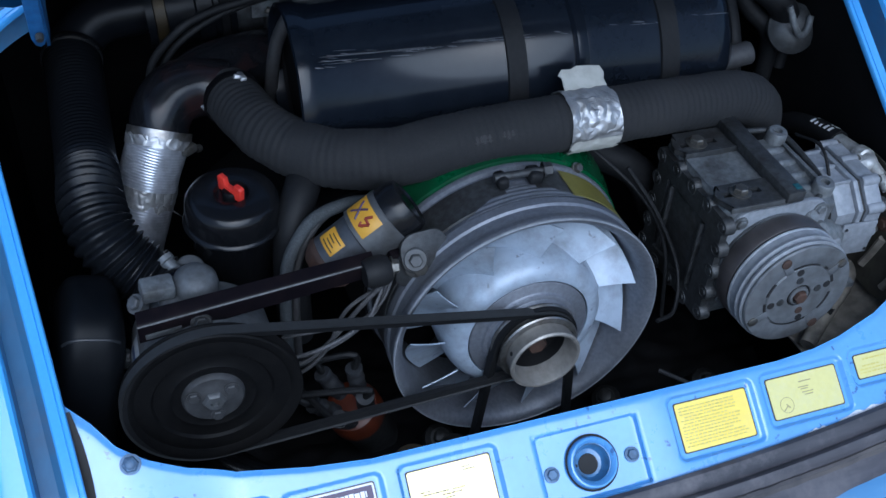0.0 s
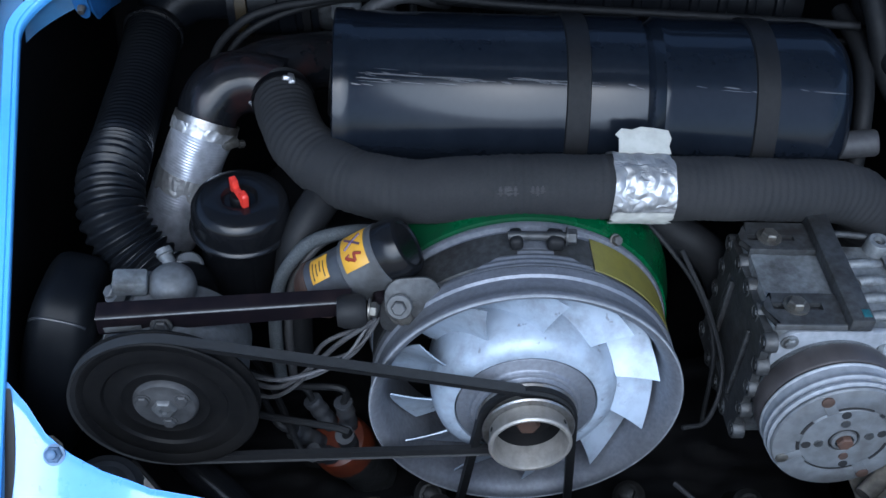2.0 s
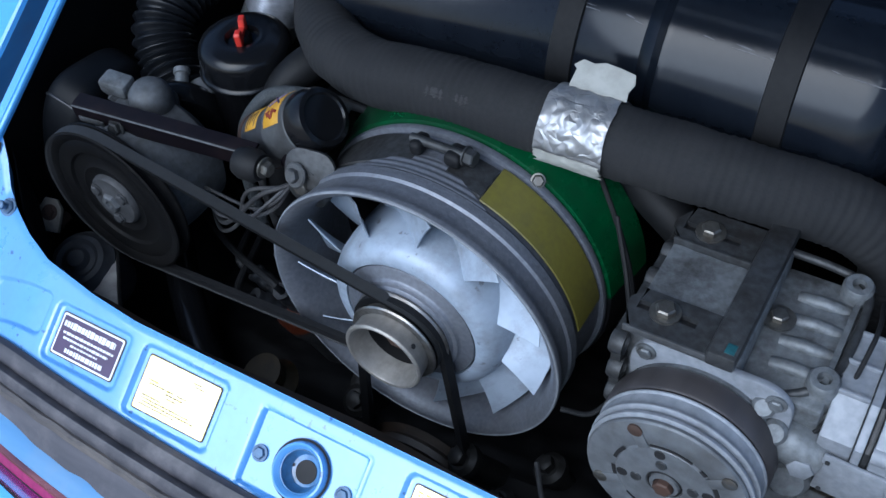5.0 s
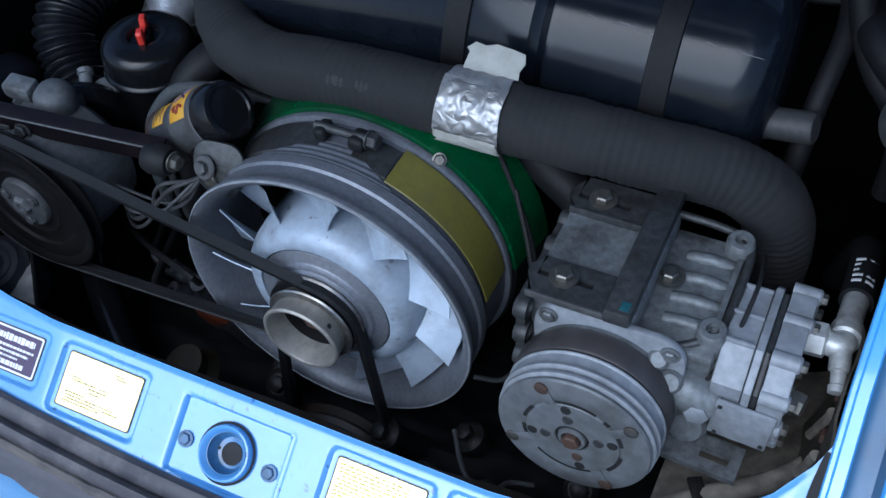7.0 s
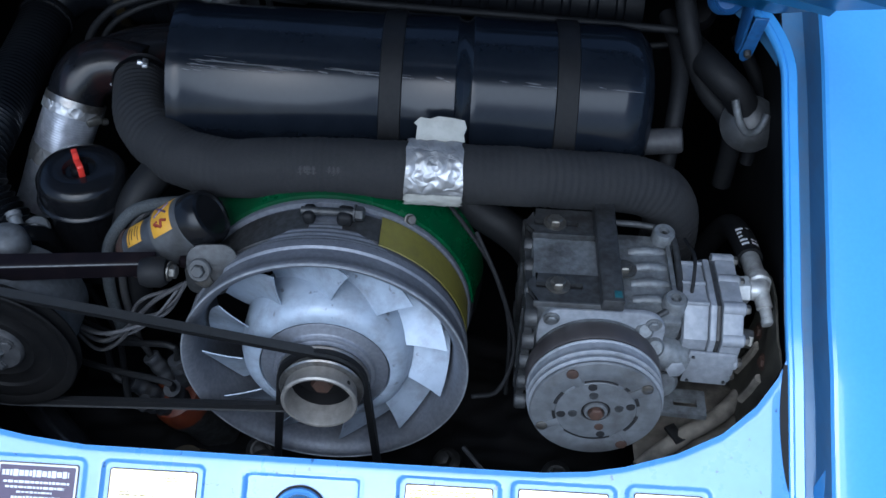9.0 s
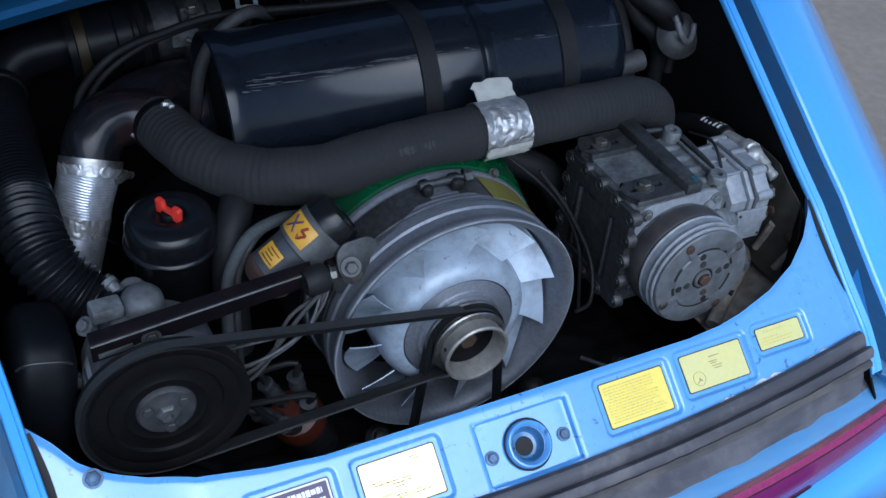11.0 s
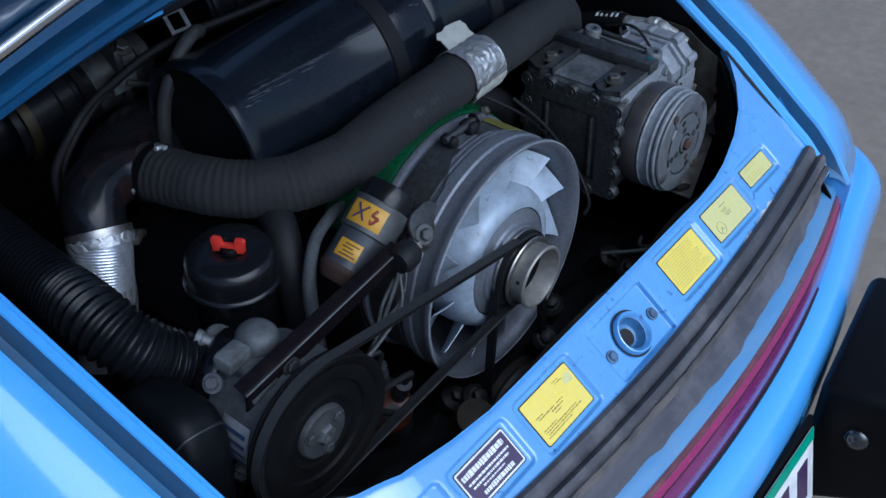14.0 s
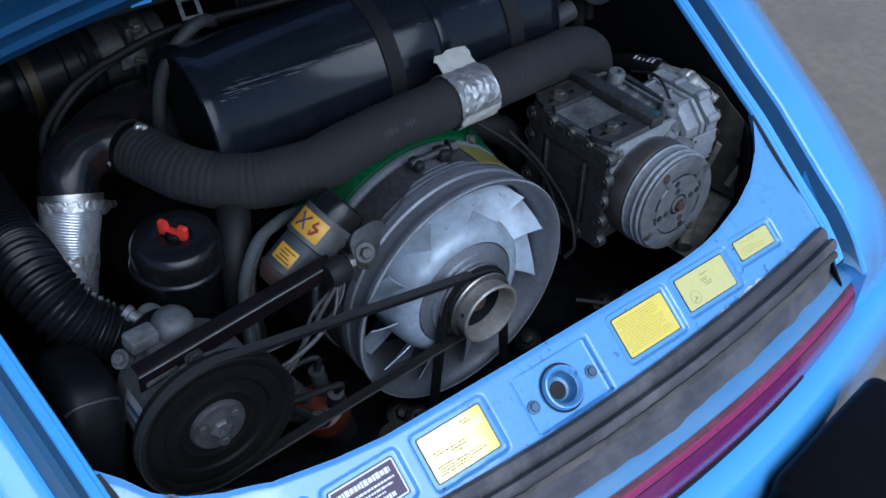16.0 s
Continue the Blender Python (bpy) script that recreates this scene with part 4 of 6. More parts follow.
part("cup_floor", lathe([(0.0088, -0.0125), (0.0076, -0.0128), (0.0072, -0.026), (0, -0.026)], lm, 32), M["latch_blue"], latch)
part("ring_gap", lathe([(0.0226, -0.0030), (0.0246, -0.0026)], lm, 48), M["hole"], latch, "dark gap round the cup")
part("socket", lathe([(0.0092, -0.0124), (0.0088, -0.0119), (0, -0.0119)], lm @ Matrix.Translation((0.0, -0.001, 0)), 24), M["hole"], latch, "dark socket hole")
part("side_hole", lathe([(0.0015, 0.0), (0, 0.0)], along(lm @ Vector((-0.0118, 0.0, -0.0112)), FACE), 12), M["hole"], latch, "small dark side hole")
for x in (-0.041, 0.0355):
    part("bolt", bolt(panel_frame(x, -0.1585, -0.0044), 0.0050, 0.0034, 0.0068), M["bolt_grey"], latch)

stud = thing("threaded_stud", on_panel(-0.376, -0.0765), "small zinc stud standing on the panel corner", "stud")
sm = along(on_panel(-0.376, -0.0765), FACE)
part("shank", lathe([(0.0030, 0.002), (0.0030, 0.0085), (0.0042, 0.0095), (0.0044, 0.0120), (0.0032, 0.0130), (0, 0.0132)], sm, 16), M["bolt_grey"], stud)
part("nut", bolt(sm, 0.0068, 0.0045, 0.0085), M["bolt_grey"], stud)


# ---- cooling fan, its ring and the shroud ----
AX = along((0, 0, 0.72), (0, -1, 0))  # local z points to the rear


def fx(y):
    return -y


housing = thing("fan_housing", (0, 0.05, 0.59), "cast aluminium fan housing ring with dull worn lip", "fan housing")
part("ring", lathe([(0.118, fx(0.075)), (0.1185, fx(0.045)), (0.1195, fx(0.028)), (0.1210, fx(0.016)), (0.1232, fx(0.0075)), (0.1262, fx(0.0015)), (0.1298, fx(-0.0022)), (0.1325, fx(-0.0038)), (0.1340, fx(-0.0040)), (0.1352, fx(-0.0028)), (0.1355, fx(0.0)), (0.1345, fx(0.0035)), (0.1328, fx(0.006)), (0.1318, fx(0.012)), (0.1315, fx(0.020)), (0.1335, fx(0.022)), (0.1335, fx(0.031)), (0.1305, fx(0.033)), (0.1295, fx(0.036)), (0.1305, fx(0.078)), (0.1345, fx(0.079)), (0.1355, fx(0.082)), (0.1345, fx(0.085)), (0.122, fx(0.085)), (0.118, fx(0.080))], AX, 128, closed=True), M["ring"], housing)
# Paler ring that paints the highlight round the lip's front.
part("lip_highlight", lathe([(0.1335, fx(-0.0042)), (0.1341, fx(-0.0050)), (0.1350, fx(-0.0046)), (0.1354, fx(-0.0034))], AX, 128), M["alu_clean"], housing, "pale line drawn along the front edge")
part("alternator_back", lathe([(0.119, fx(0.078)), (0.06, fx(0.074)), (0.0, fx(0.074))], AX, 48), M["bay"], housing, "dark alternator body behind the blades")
for k in range(2):
    a = radians(216 + 72 * k)
    part("stay", tube([(0.05 * math.cos(a), 0.066, 0.72 + 0.05 * math.sin(a)), (0.112 * math.cos(a + 0.2), 0.068, 0.72 + 0.112 * math.sin(a + 0.2))], 0.004, 8), M["alu_dirty"], housing)
part("clamp_strap", lathe([(0.1308, fx(0.038)), (0.1325, fx(0.039)), (0.1325, fx(0.074)), (0.1308, fx(0.075))], AX, 48, arc=(97, 205)), M["alu_dirty"], housing, "dark steel clamp strap")
part("strap_end", lathe([(0.1308, fx(0.040)), (0.1325, fx(0.041)), (0.1325, fx(0.072)), (0.1308, fx(0.073))], AX, 10, arc=(69.5, 84)), M["alu_dirty"], housing)
part("data_band", lathe([(0.1322, fx(0.037)), (0.1330, fx(0.038)), (0.1330, fx(0.0755)), (0.1322, fx(0.0765))], AX, 40, arc=(8, 69)), M["olive"], housing, "olive paper band")


def gusset(u, v):
    half = 26 - 22 * u
    a = radians(91 + half * (1 - 2 * v))
    r = 0.1315 + 0.0028 * (1 - u) + 0.0004 * math.sin(u * 25)
    return Vector((r * math.cos(a), 0.031 + 0.024 * u, 0.72 + r * math.sin(a)))


part("cast_peak", sheet(gusset, 40, 24), M["ring"], housing, "cast triangular peak with stepped ribs")
for a, w in ((97, 0.014), (83.5, 0.018)):
    r = radians(a)
    m = along((0.1375 * math.cos(r), 0.060, 0.72 + 0.1375 * math.sin(r)), (math.cos(r), 0, math.sin(r)), (0, 1, 0))
    part("strap_lug", box((w * 0.8, 0.019, 0.012), m, 0.004, 3), M["rubber"], housing)
part("strap_bolt", join(tube([(-0.024, 0.060, 0.860), (0.026, 0.060, 0.860)], 0.0038, 10), bolt(along((0.024, 0.060, 0.860), (1, -0.1, 0.05)), 0.0068, 0.009, 0.008)), M["alu_dirty"], housing)
r = radians(58)
part("rim_bolt", bolt(along((0.1365 * math.cos(r), 0.0835, 0.72 + 0.1365 * math.sin(r)), (math.cos(r) * 0.6, -0.6, math.sin(r) * 0.6)), 0.0048, 0.006, 0.0058), M["zinc"], housing)
part("ear", prism(rounded(0.038, 0.040, 0.012), 0.012, along((-0.108, 0.034, 0.803), (0, -1, 0)), 0.002), M["alu_dirty"], housing, "dark ear with bracket bolt")
part("ear_bolt", bolt(along((-0.107, 0.021, 0.808), (0, -1, 0.1)), 0.0075, 0.008, 0.0125), M["zinc"], housing)

shroud = thing("fan_shroud", (0, 0.13, 0.6), "green glass-fibre cooling shroud behind the fan", "shroud")
part("collar", lathe([(0.130, fx(0.0855)), (0.1375, fx(0.0865)), (0.1385, fx(0.092)), (0.1400, fx(0.105)), (0.1445, fx(0.118)), (0.147, fx(0.136)), (0.145, fx(0.136)), (0.141, fx(0.118)), (0.130, fx(0.095))], AX, 72, closed=True, arc=(4, 152)), M["green"], shroud)
# Lower half of the green collar is coloured black to stand for shade.
part("lower_collar", lathe([(0.130, fx(0.0855)), (0.1375, fx(0.0865)), (0.1385, fx(0.092)), (0.1400, fx(0.105)), (0.1445, fx(0.118)), (0.147, fx(0.136)), (0.130, fx(0.095))], AX, 72, arc=(152, 364)), M["bay"], shroud, "lower collar painted black for the shade it sits in")
part("upper_case", sheet(lambda u, v: Vector((-0.26 + 0.56 * u, 0.16 + 0.20 * v, 0.80 - 0.12 * (abs(u - 0.46) * 2) ** 3 - 0.03 * v)), 30, 10, 0.003), M["bay"], shroud, "dark shroud top")

fan = thing("cooling_fan", (0, 0.02, 0.72), "pale grey metal cooling fan with eleven broad blades", "fan")
part("hub", lathe([(0.082, fx(0.058)), (0.0825, fx(0.030)), (0.081, fx(0.014)), (0.0775, fx(0.004)), (0.072, fx(-0.002)), (0.066, fx(-0.004)), (0.0618, fx(-0.0035)), (0.0612, fx(0.004))], AX, 96), M["blade"], fan)
part("hub_disc", lathe([(0.0608, fx(0.004)), (0.0602, fx(-0.0030)), (0.0590, fx(-0.0038)), (0.0500, fx(-0.0050)), (0.0488, fx(-0.0060)), (0.0480, fx(-0.0082)), (0.0462, fx(-0.0092)), (0.0445, fx(-0.0090)), (0.0435, fx(-0.0105)), (0.0430, fx(-0.0122)), (0.030, fx(-0.0125))], AX, 96), M["ring"], fan, "duller grey stepped hub disc")


def blade_bm(a0):
    def f(u, v):
        r = 0.0805 + (0.1168 - 0.0805) * v
        a = radians(a0 + (-21 + 42 * u) - 7 * v)
        y = 0.008 + 0.040 * u + 0.006 * math.sin(math.pi * u) - 0.004 * v
        return Vector((r * math.cos(a), y, 0.72 + r * math.sin(a)))

    return sheet(f, 8, 4, 0.0012)


for k in range(11):
    part("blade", blade_bm(8 + 360 / 11 * k), M["blade"], fan)
part("pulley_rear", lathe([(0.030, fx(-0.0125)), (0.0425, fx(-0.0125)), (0.0435, fx(-0.0145)), (0.0425, fx(-0.0165)), (0.031, fx(-0.0215)), (0.028, fx(-0.0215))], AX, 64), M["steel"], fan, "rust-stained steel belt pulley")
part("pulley_front", lathe([(0.030, fx(-0.0215)), (0.038, fx(-0.0255)), (0.0395, fx(-0.0275)), (0.0385, fx(-0.029)), (0.033, fx(-0.029))], AX, 64), M["steel"], fan)
part("nose_ring", lathe([(0.0325, fx(-0.0285)), (0.0335, fx(-0.030)), (0.0342, fx(-0.0405)), (0.0352, fx(-0.0425)), (0.0352, fx(-0.0445)), (0.0338, fx(-0.046)), (0.0318, fx(-0.0455)), (0.0308, fx(-0.0435)), (0.0285, fx(-0.024))], AX, 64), M["nose"], fan, "bare steel nose ring")
# Inside of the nose is coloured black to hold its shade.
part("nose_bore", lathe([(0.0285, fx(-0.024)), (0.026, fx(-0.013)), (0.0, fx(-0.012))], AX, 48), M["bay"], fan, "hollow bore painted dark for its inner shade")
part("shaft_nut", lathe([(0, fx(-0.026)), (0.009, fx(-0.026)), (0.0105, fx(-0.024)), (0.0105, fx(-0.015))], AX, 6), M["rust"], fan)
for k in range(3):
    a = radians(40 + 120 * k)
    part("nose_hole", lathe([(0.0, 0.0), (0.0022, 0.0)], along((0.0353 * math.cos(a), -0.038, 0.72 + 0.0353 * math.sin(a)), (math.cos(a), 0, math.sin(a))), 12), M["hole"], fan)


def belt_loop(c1, r1, c2, r2, y, w, thick, side_only=False):
    """A V belt round two wheels whose axles run along y; c are (x, z)."""
    d = Vector((c2[0] - c1[0], c2[1] - c1[1]))
    base = math.atan2(d.y, d.x)
    off = math.acos((r1 - r2) / d.length)
    pts = []
    for k in range(33):
        a = base + off + (2 * math.pi - 2 * off) * k / 32
        pts.append((c1[0] + r1 * math.cos(a), c1[1] + r1 * math.sin(a), math.cos(a), math.sin(a)))
    for k in range(33):
        a = base - off + 2 * off * k / 32
        pts.append((c2[0] + r2 * math.cos(a), c2[1] + r2 * math.sin(a), math.cos(a), math.sin(a)))
    bm = bmesh.new()
    rings = []
    for x, z, nx, nz in pts:
        ring = []
        for o, yy in ((0, -w / 2), (0, w / 2), (-thick, w * 0.32), (-thick, -w * 0.32)):
            ring.append(bm.verts.new((x + nx * o, y + yy, z + nz * o)))
        rings.append(ring)
    for a, b in zip(rings, rings[1:] + rings[:1]):
        for k in range(4):
            bm.faces.new((a[k], a[(k + 1) % 4], b[(k + 1) % 4], b[k]))
    return bm


PUMP = (-0.301, -0.0245, 0.741)
b1 = thing("pump_belt", (-0.15, -0.024, 0.74), "worn black V-belt from the pump to the fan pulley", "belt", "drive belts")
part("outer_band", belt_loop((PUMP[0], PUMP[2]), 0.0775, (0, 0.72), 0.040, -0.0195, 0.0100, 0.0022), M["belt"], b1, "frayed grey fabric back")
part("wedge", belt_loop((PUMP[0], PUMP[2]), 0.0753, (0, 0.72), 0.0378, -0.0195, 0.0086, 0.0050), M["rubber"], b1, "black rubber wedge side")
b2 = thing("fan_belt", (0, -0.018, 0.6), "black V-belt running down to the crankshaft", "belt", "drive belts")
part("belt", belt_loop((0, 0.72), 0.0425, (0.0, 0.50), 0.062, -0.0165, 0.010, 0.007), M["rubber"], b2)

# ---- air pump with its pulley, bracket and valve ----
pump = thing("air_pump", (-0.302, 0.03, 0.66), "grey cast air pump with a large black pulley", "air pump")
PX = along(PUMP, (-0.03, -1, 0.0))
pulley = part("pulley", lathe([(0.020, -0.006), (0.032, -0.006), (0.036, -0.004), (0.040, -0.0065), (0.050, -0.0055), (0.052, -0.003), (0.060, -0.002), (0.066, -0.003), (0.070, 0.0), (0.075, 0.0005), (0.0765, -0.0005), (0.0765, -0.001), (0.070, -0.005), (0.070, -0.009), (0.0765, -0.013), (0.0765, -0.015), (0.074, -0.017), (0.03, -0.017)], PX, 96), M["pulley_black"], pump, "black pressed pulley wheel")
hub_face = part("hub_face", lathe([(0.0, 0.0005), (0.0120, 0.0005), (0.0135, -0.0005), (0.0245, -0.0010), (0.0265, -0.003), (0.0270, -0.006)], PX, 48), M["hub"], pump, "dull grey hub flange")
part("centre_nut", lathe([(0, 0.0020), (0.0035, 0.0020), (0.0042, 0.0045), (0.0080, 0.0045), (0.0100, 0.0030), (0.0108, 0.0)], PX, 6), M["collar"], hub_face)
for k in range(3):
    a = radians(35 + 120 * k)
    part("hub_bolt", bolt(PX @ Matrix.Translation((0.0185 * math.cos(a), 0.0185 * math.sin(a), -0.0012)), 0.0055, 0.0042, 0.0066), M["hub"], hub_face)
part("casing", lathe([(0.02, -0.012), (0.052, -0.018), (0.060, -0.022), (0.062, -0.05), (0.060, -0.085), (0.050, -0.094), (0.0, -0.096)], PX, 64), M["pump"], pump)
part("casing_top", box((0.046, 0.05, 0.020), Matrix.Translation((-0.308, 0.048, 0.795)), 0.006, 3), M["pump"], pump)
part("name_plate", lathe([(0.0622, -0.030), (0.0626, -0.031), (0.0626, -0.062), (0.0622, -0.063)], PX, 16, arc=(150, 200)), M["alu_clean"], pump, "scuffed data plate with blue print")
for k in range(4):
    part("plate_line", lathe([(0.0628, -0.0335), (0.0628, -0.058 + 0.006 * (k % 2))], PX, 3, arc=(158 + 10 * k, 162.5 + 10 * k)), M["print_blue"], pump)
part("valve_dome", lathe([(0.023, -0.004), (0.0238, 0.006), (0.022, 0.014), (0.016, 0.0205), (0.008, 0.023), (0, 0.0235)], along((-0.2985, 0.051, 0.802), (0.05, -0.12, 1)) @ Matrix.Diagonal((0.83, 0.83, 0.95, 1)), 40), M["pump"], pump, "grey domed valve cap")
part("valve_block", box((0.028, 0.019, 0.015), Matrix.Translation((-0.3305, 0.045, 0.8155)) @ pose(0, 0, 0, 6, 4, 6), 0.003, 2), M["alu"], pump, "paler cast valve block")
part("second_dome", lathe([(0.0125, -0.03), (0.0125, 0.0), (0.0135, 0.001), (0.0135, 0.006), (0.0115, 0.0085), (0, 0.0095)], along((-0.297, 0.1085, 0.772), (0.1, -0.45, 1)), 28), M["pump"], pump, "short grey outlet cap")
part("outlet_band", lathe([(0.0136, -0.007), (0.0142, -0.006), (0.0142, -0.003), (0.0136, -0.002)], along((-0.297, 0.1085, 0.772), (0.1, -0.45, 1)), 28), M["rubber"], pump)
part("outlet", lathe([(0.0065, 0), (0.0065, 0.022), (0.008, 0.023), (0.008, 0.028), (0.004, 0.029), (0, 0.029)], along((-0.305, 0.090, 0.778), (-0.35, 0.55, 0.35)), 20), M["alu"], pump)
for p, d in (((-0.362, 0.05, 0.735), (-1, -0.2, 0.1)), ((-0.352, 0.03, 0.705), (-1, -0.3, -0.3)), ((-0.345, 0.055, 0.79), (-0.6, -0.3, 0.7))):
    part("casing_bolt", join(lathe([(0.009, 0), (0.009, 0.008), (0.0, 0.008)], along(p, d), 16), bolt(along(Vector(p) + Vector(d).normalized() * 0.008, d), 0.006, 0.005)), M["pump"], pump)

strut = thing("pump_bracket", (-0.24, 0.0, 0.80), "dark brown steel pump bracket strut with slotted end", "bracket")
A, B = Vector((-0.352, 0.0066, 0.8113)), Vector((-0.150, 0.0126, 0.8283))
SECTION = [(0.0135, 0.0050), (0.0030, 0.0022), (0.0008, 0.0012), (0.0, 0.0), (-0.0003, -0.0020), (0.0006, -0.0120), (0.0014, -0.0190), (0.0035, -0.0210)]


def channel(u, v):
    """An angle section: a top flange, a rounded edge and a front web."""
    i = min(int(v * 7), 6)
    k = v * 7 - i
    dy = SECTION[i][0] * (1 - k) + SECTION[i + 1][0] * k
    dz = SECTION[i][1] * (1 - k) + SECTION[i + 1][1] * k
    w = 1.0 - 0.16 * u
    return A.lerp(B, u) + Vector((0, dy * w, dz * w))


part("channel", sheet(channel, 12, 14, 0.0022), M["brownblack"], strut)
# Pale tube added to paint the highlight along the bracket's edge.
part("edge_highlight", tube([channel(k / 10, 3.0 / 7) for k in range(11)], 0.0010, 6), M["collar"], strut, "pale line painted as the edge highlight")
part("slot", box((0.030, 0.0012, 0.0052), Matrix.Translation(A.lerp(B, 0.10) + Vector((0, -0.0004, -0.0125))) @ pose(0, 0, 0, 0, -5, 2), 0.0004), M["collar"], strut, "bright rubbed adjusting slot")
part("end_knob", lathe([(0.0, -0.004), (0.0115, -0.003), (0.0138, 0.003), (0.0138, 0.015), (0.011, 0.020), (0.0, 0.021)], along((-0.158, 0.008, 0.822), (1, 0.05, 0.03)), 32), M["rubber"], strut, "black rubber end sleeve")
part("end_bolt", bolt(along((-0.136, 0.010, 0.823), (1, -0.1, 0.02)), 0.0065, 0.007, 0.009), M["zinc"], strut)
part("link", box((0.022, 0.012, 0.010), Matrix.Translation((-0.122, 0.031, 0.816)) @ pose(0, 0, 0, 0, 10, 5), 0.003), M["brownblack"], strut)
part("arm_bolt", bolt(along((-0.301, 0.0075, 0.8035), (0, -0.95, 0.3)), 0.0066, 0.006, 0.009), M["alu_dirty"], strut)

# ---- ignition coil ----
C0, C1 = Vector((-0.184, 0.0590, 0.7925)), Vector((-0.1055, 0.0580, 0.8510))
cd = (C1 - C0).normalized()
L = (C1 - C0).length
CX = along(C0, cd, (0, -1, 0))
coil = thing("ignition_coil", C0, "grey ignition coil with black cap and orange warning labels", "ignition coil")
part("can", lathe([(0.0255, L * 0.10), (0.0255, L - 0.022), (0.0262, L - 0.021)], CX, 48), M["coil_can"], coil)
part("base_cap", lathe([(0, -0.006), (0.018, -0.006), (0.022, -0.002), (0.0250, L * 0.04), (0.0262, L * 0.06), (0.0262, L * 0.10), (0.0250, L * 0.11)], CX, 48), M["rust"], coil, "rust-brown crimped base")
part("cap", lathe([(0.0268, L - 0.030), (0.0272, L - 0.012), (0.0265, L - 0.006), (0.024, L), (0.020, L + 0.001), (0.0185, L - 0.0005), (0.0, L - 0.001)], CX, 48), M["black_gloss"], coil, "glossy black rubber cap")
part("collar", lathe([(0.0258, L * 0.46), (0.0280, L * 0.475), (0.0280, L * 0.80), (0.0258, L * 0.82)], CX, 48), M["collar"], coil, "grey metal clamp collar")


def wrap(name, h0, h1, a0, a1, r, material, label="", parent=None):
    return part(name, lathe([(r, h0), (r + 0.0003, h0 + 0.0004), (r + 0.0003, h1 - 0.0004), (r, h1)], CX, 14, arc=(a0, a1)), material, parent or coil, label)


warning = wrap("warning_label", L * 0.515, L * 0.745, -26, 52, 0.0281, M["orange"], "orange warning label with cross and flash")
data_label = wrap("data_label", L * 0.175, L * 0.350, -12, 42, 0.0257, M["orange"], "yellow-orange data label")


def on_coil(r, h, a):
    a = radians(a)
    return CX @ Vector((r * math.cos(a), r * math.sin(a), h))


def mark(pts, material, r=0.0285, t=0.0007):
    fine = []
    for a, b in zip(pts, pts[1:]):
        for k in range(5):
            fine.append(on_coil(r, a[0] + (b[0] - a[0]) * k / 4, a[1] + (b[1] - a[1]) * k / 4))
    part("print_mark", tube(fine, t, 6, smooth=False), material, warning)


hA, hB = L * 0.56, L * 0.71
mark([(hA, 14), (hB, -10)], M["purple"], t=0.0011)
mark([(hB, 14), (hA, -10)], M["purple"], t=0.0011)
mark([(hB, 31), (L * 0.645, 25), (L * 0.640, 39), (hA, 28)], M["flash_red"], t=0.0014)
mark([(L * 0.60, 25), (hA, 28), (L * 0.585, 35)], M["flash_red"], t=0.0010)
for k in range(4):
    wrap("print_line", L * (0.200 + 0.036 * k), L * (0.212 + 0.036 * k), 0 + 4 * (k % 2), 37 - 6 * (k % 3), 0.0261, M["ink"], "", data_label)
part("ear_washer", join(lathe([(0.0, 0.0), (0.0105, 0.0), (0.0110, 0.002), (0.0098, 0.0035), (0.0, 0.0035)], along((-0.111, 0.019, 0.818), (-0.15, -0.85, 0.45)), 28), bolt(along((-0.1115, 0.016, 0.8196), (-0.15, -0.85, 0.45)), 0.0062, 0.0055)), M["collar"], coil, "bracket bolt on a broad washer")
part("bracket_ear", prism(rounded(0.046, 0.038, 0.015), 0.004, along((-0.101, 0.026, 0.820), (0.1, -0.9, 0.42)), 0.001), M["alu_dirty"], coil, "oily grey cast bracket ear")

# ---- oil filler can ----
oil = thing("oil_canister", (-0.25, 0.136, 0.709), "gloss black oil canister with a red wing cap", "oil canister")
OX = along((-0.250, 0.136, 0.709), (0, -0.04, 1))
part("body", lathe([(0, 0), (0.034, 0), (0.038, 0.01), (0.0385, 0.085), (0.041, 0.090), (0.041, 0.094)], OX, 64), M["black_gloss"], oil)
part("lid", lathe([(0.0415, 0.094), (0.0450, 0.095), (0.0462, 0.0975), (0.0450, 0.100), (0.0432, 0.101), (0.0432, 0.114), (0.0425, 0.120), (0.039, 0.126), (0.033, 0.1285), (0.022, 0.1295), (0.016, 0.1285), (0.0135, 0.124), (0.0, 0.1235)], OX, 64), M["black_gloss"], oil, "domed black lid with rolled edge")
NX = OX @ Matrix.Translation((0.0, 0, 0.1240)) @ pose(0, 0, 0, 0, 0, 29)
WING = [(-0.0150, 0.001), (0.0150, 0.001), (0.0160, 0.0150), (0.0140, 0.0168), (0.0070, 0.0165), (0.0052, 0.0100), (-0.0052, 0.0100), (-0.0070, 0.0165), (-0.0140, 0.0168), (-0.0160, 0.0150)]
part("wing_nut", prism(WING, 0.0056, NX @ Matrix.Translation((0, 0.0028, 0)) @ pose(0, 0, 0, 90, 0, 0), 0.0010), M["red"], oil, "red plastic wing nut with a notched top")
part("nut_collar", lathe([(0.0085, 0.0), (0.0085, 0.0045), (0.0070, 0.0065), (0.0, 0.0066)], NX, 24), M["black_plastic"], oil)

# ---- air filter canister ----
KAN_Y, KAN_Z, KAN_R = 0.252, 0.870, 0.074
kan = thing("air_canister", (0.06, KAN_Y, KAN_Z - KAN_R), "long gloss black air canister with scratched paint", "air canister")
R = KAN_R


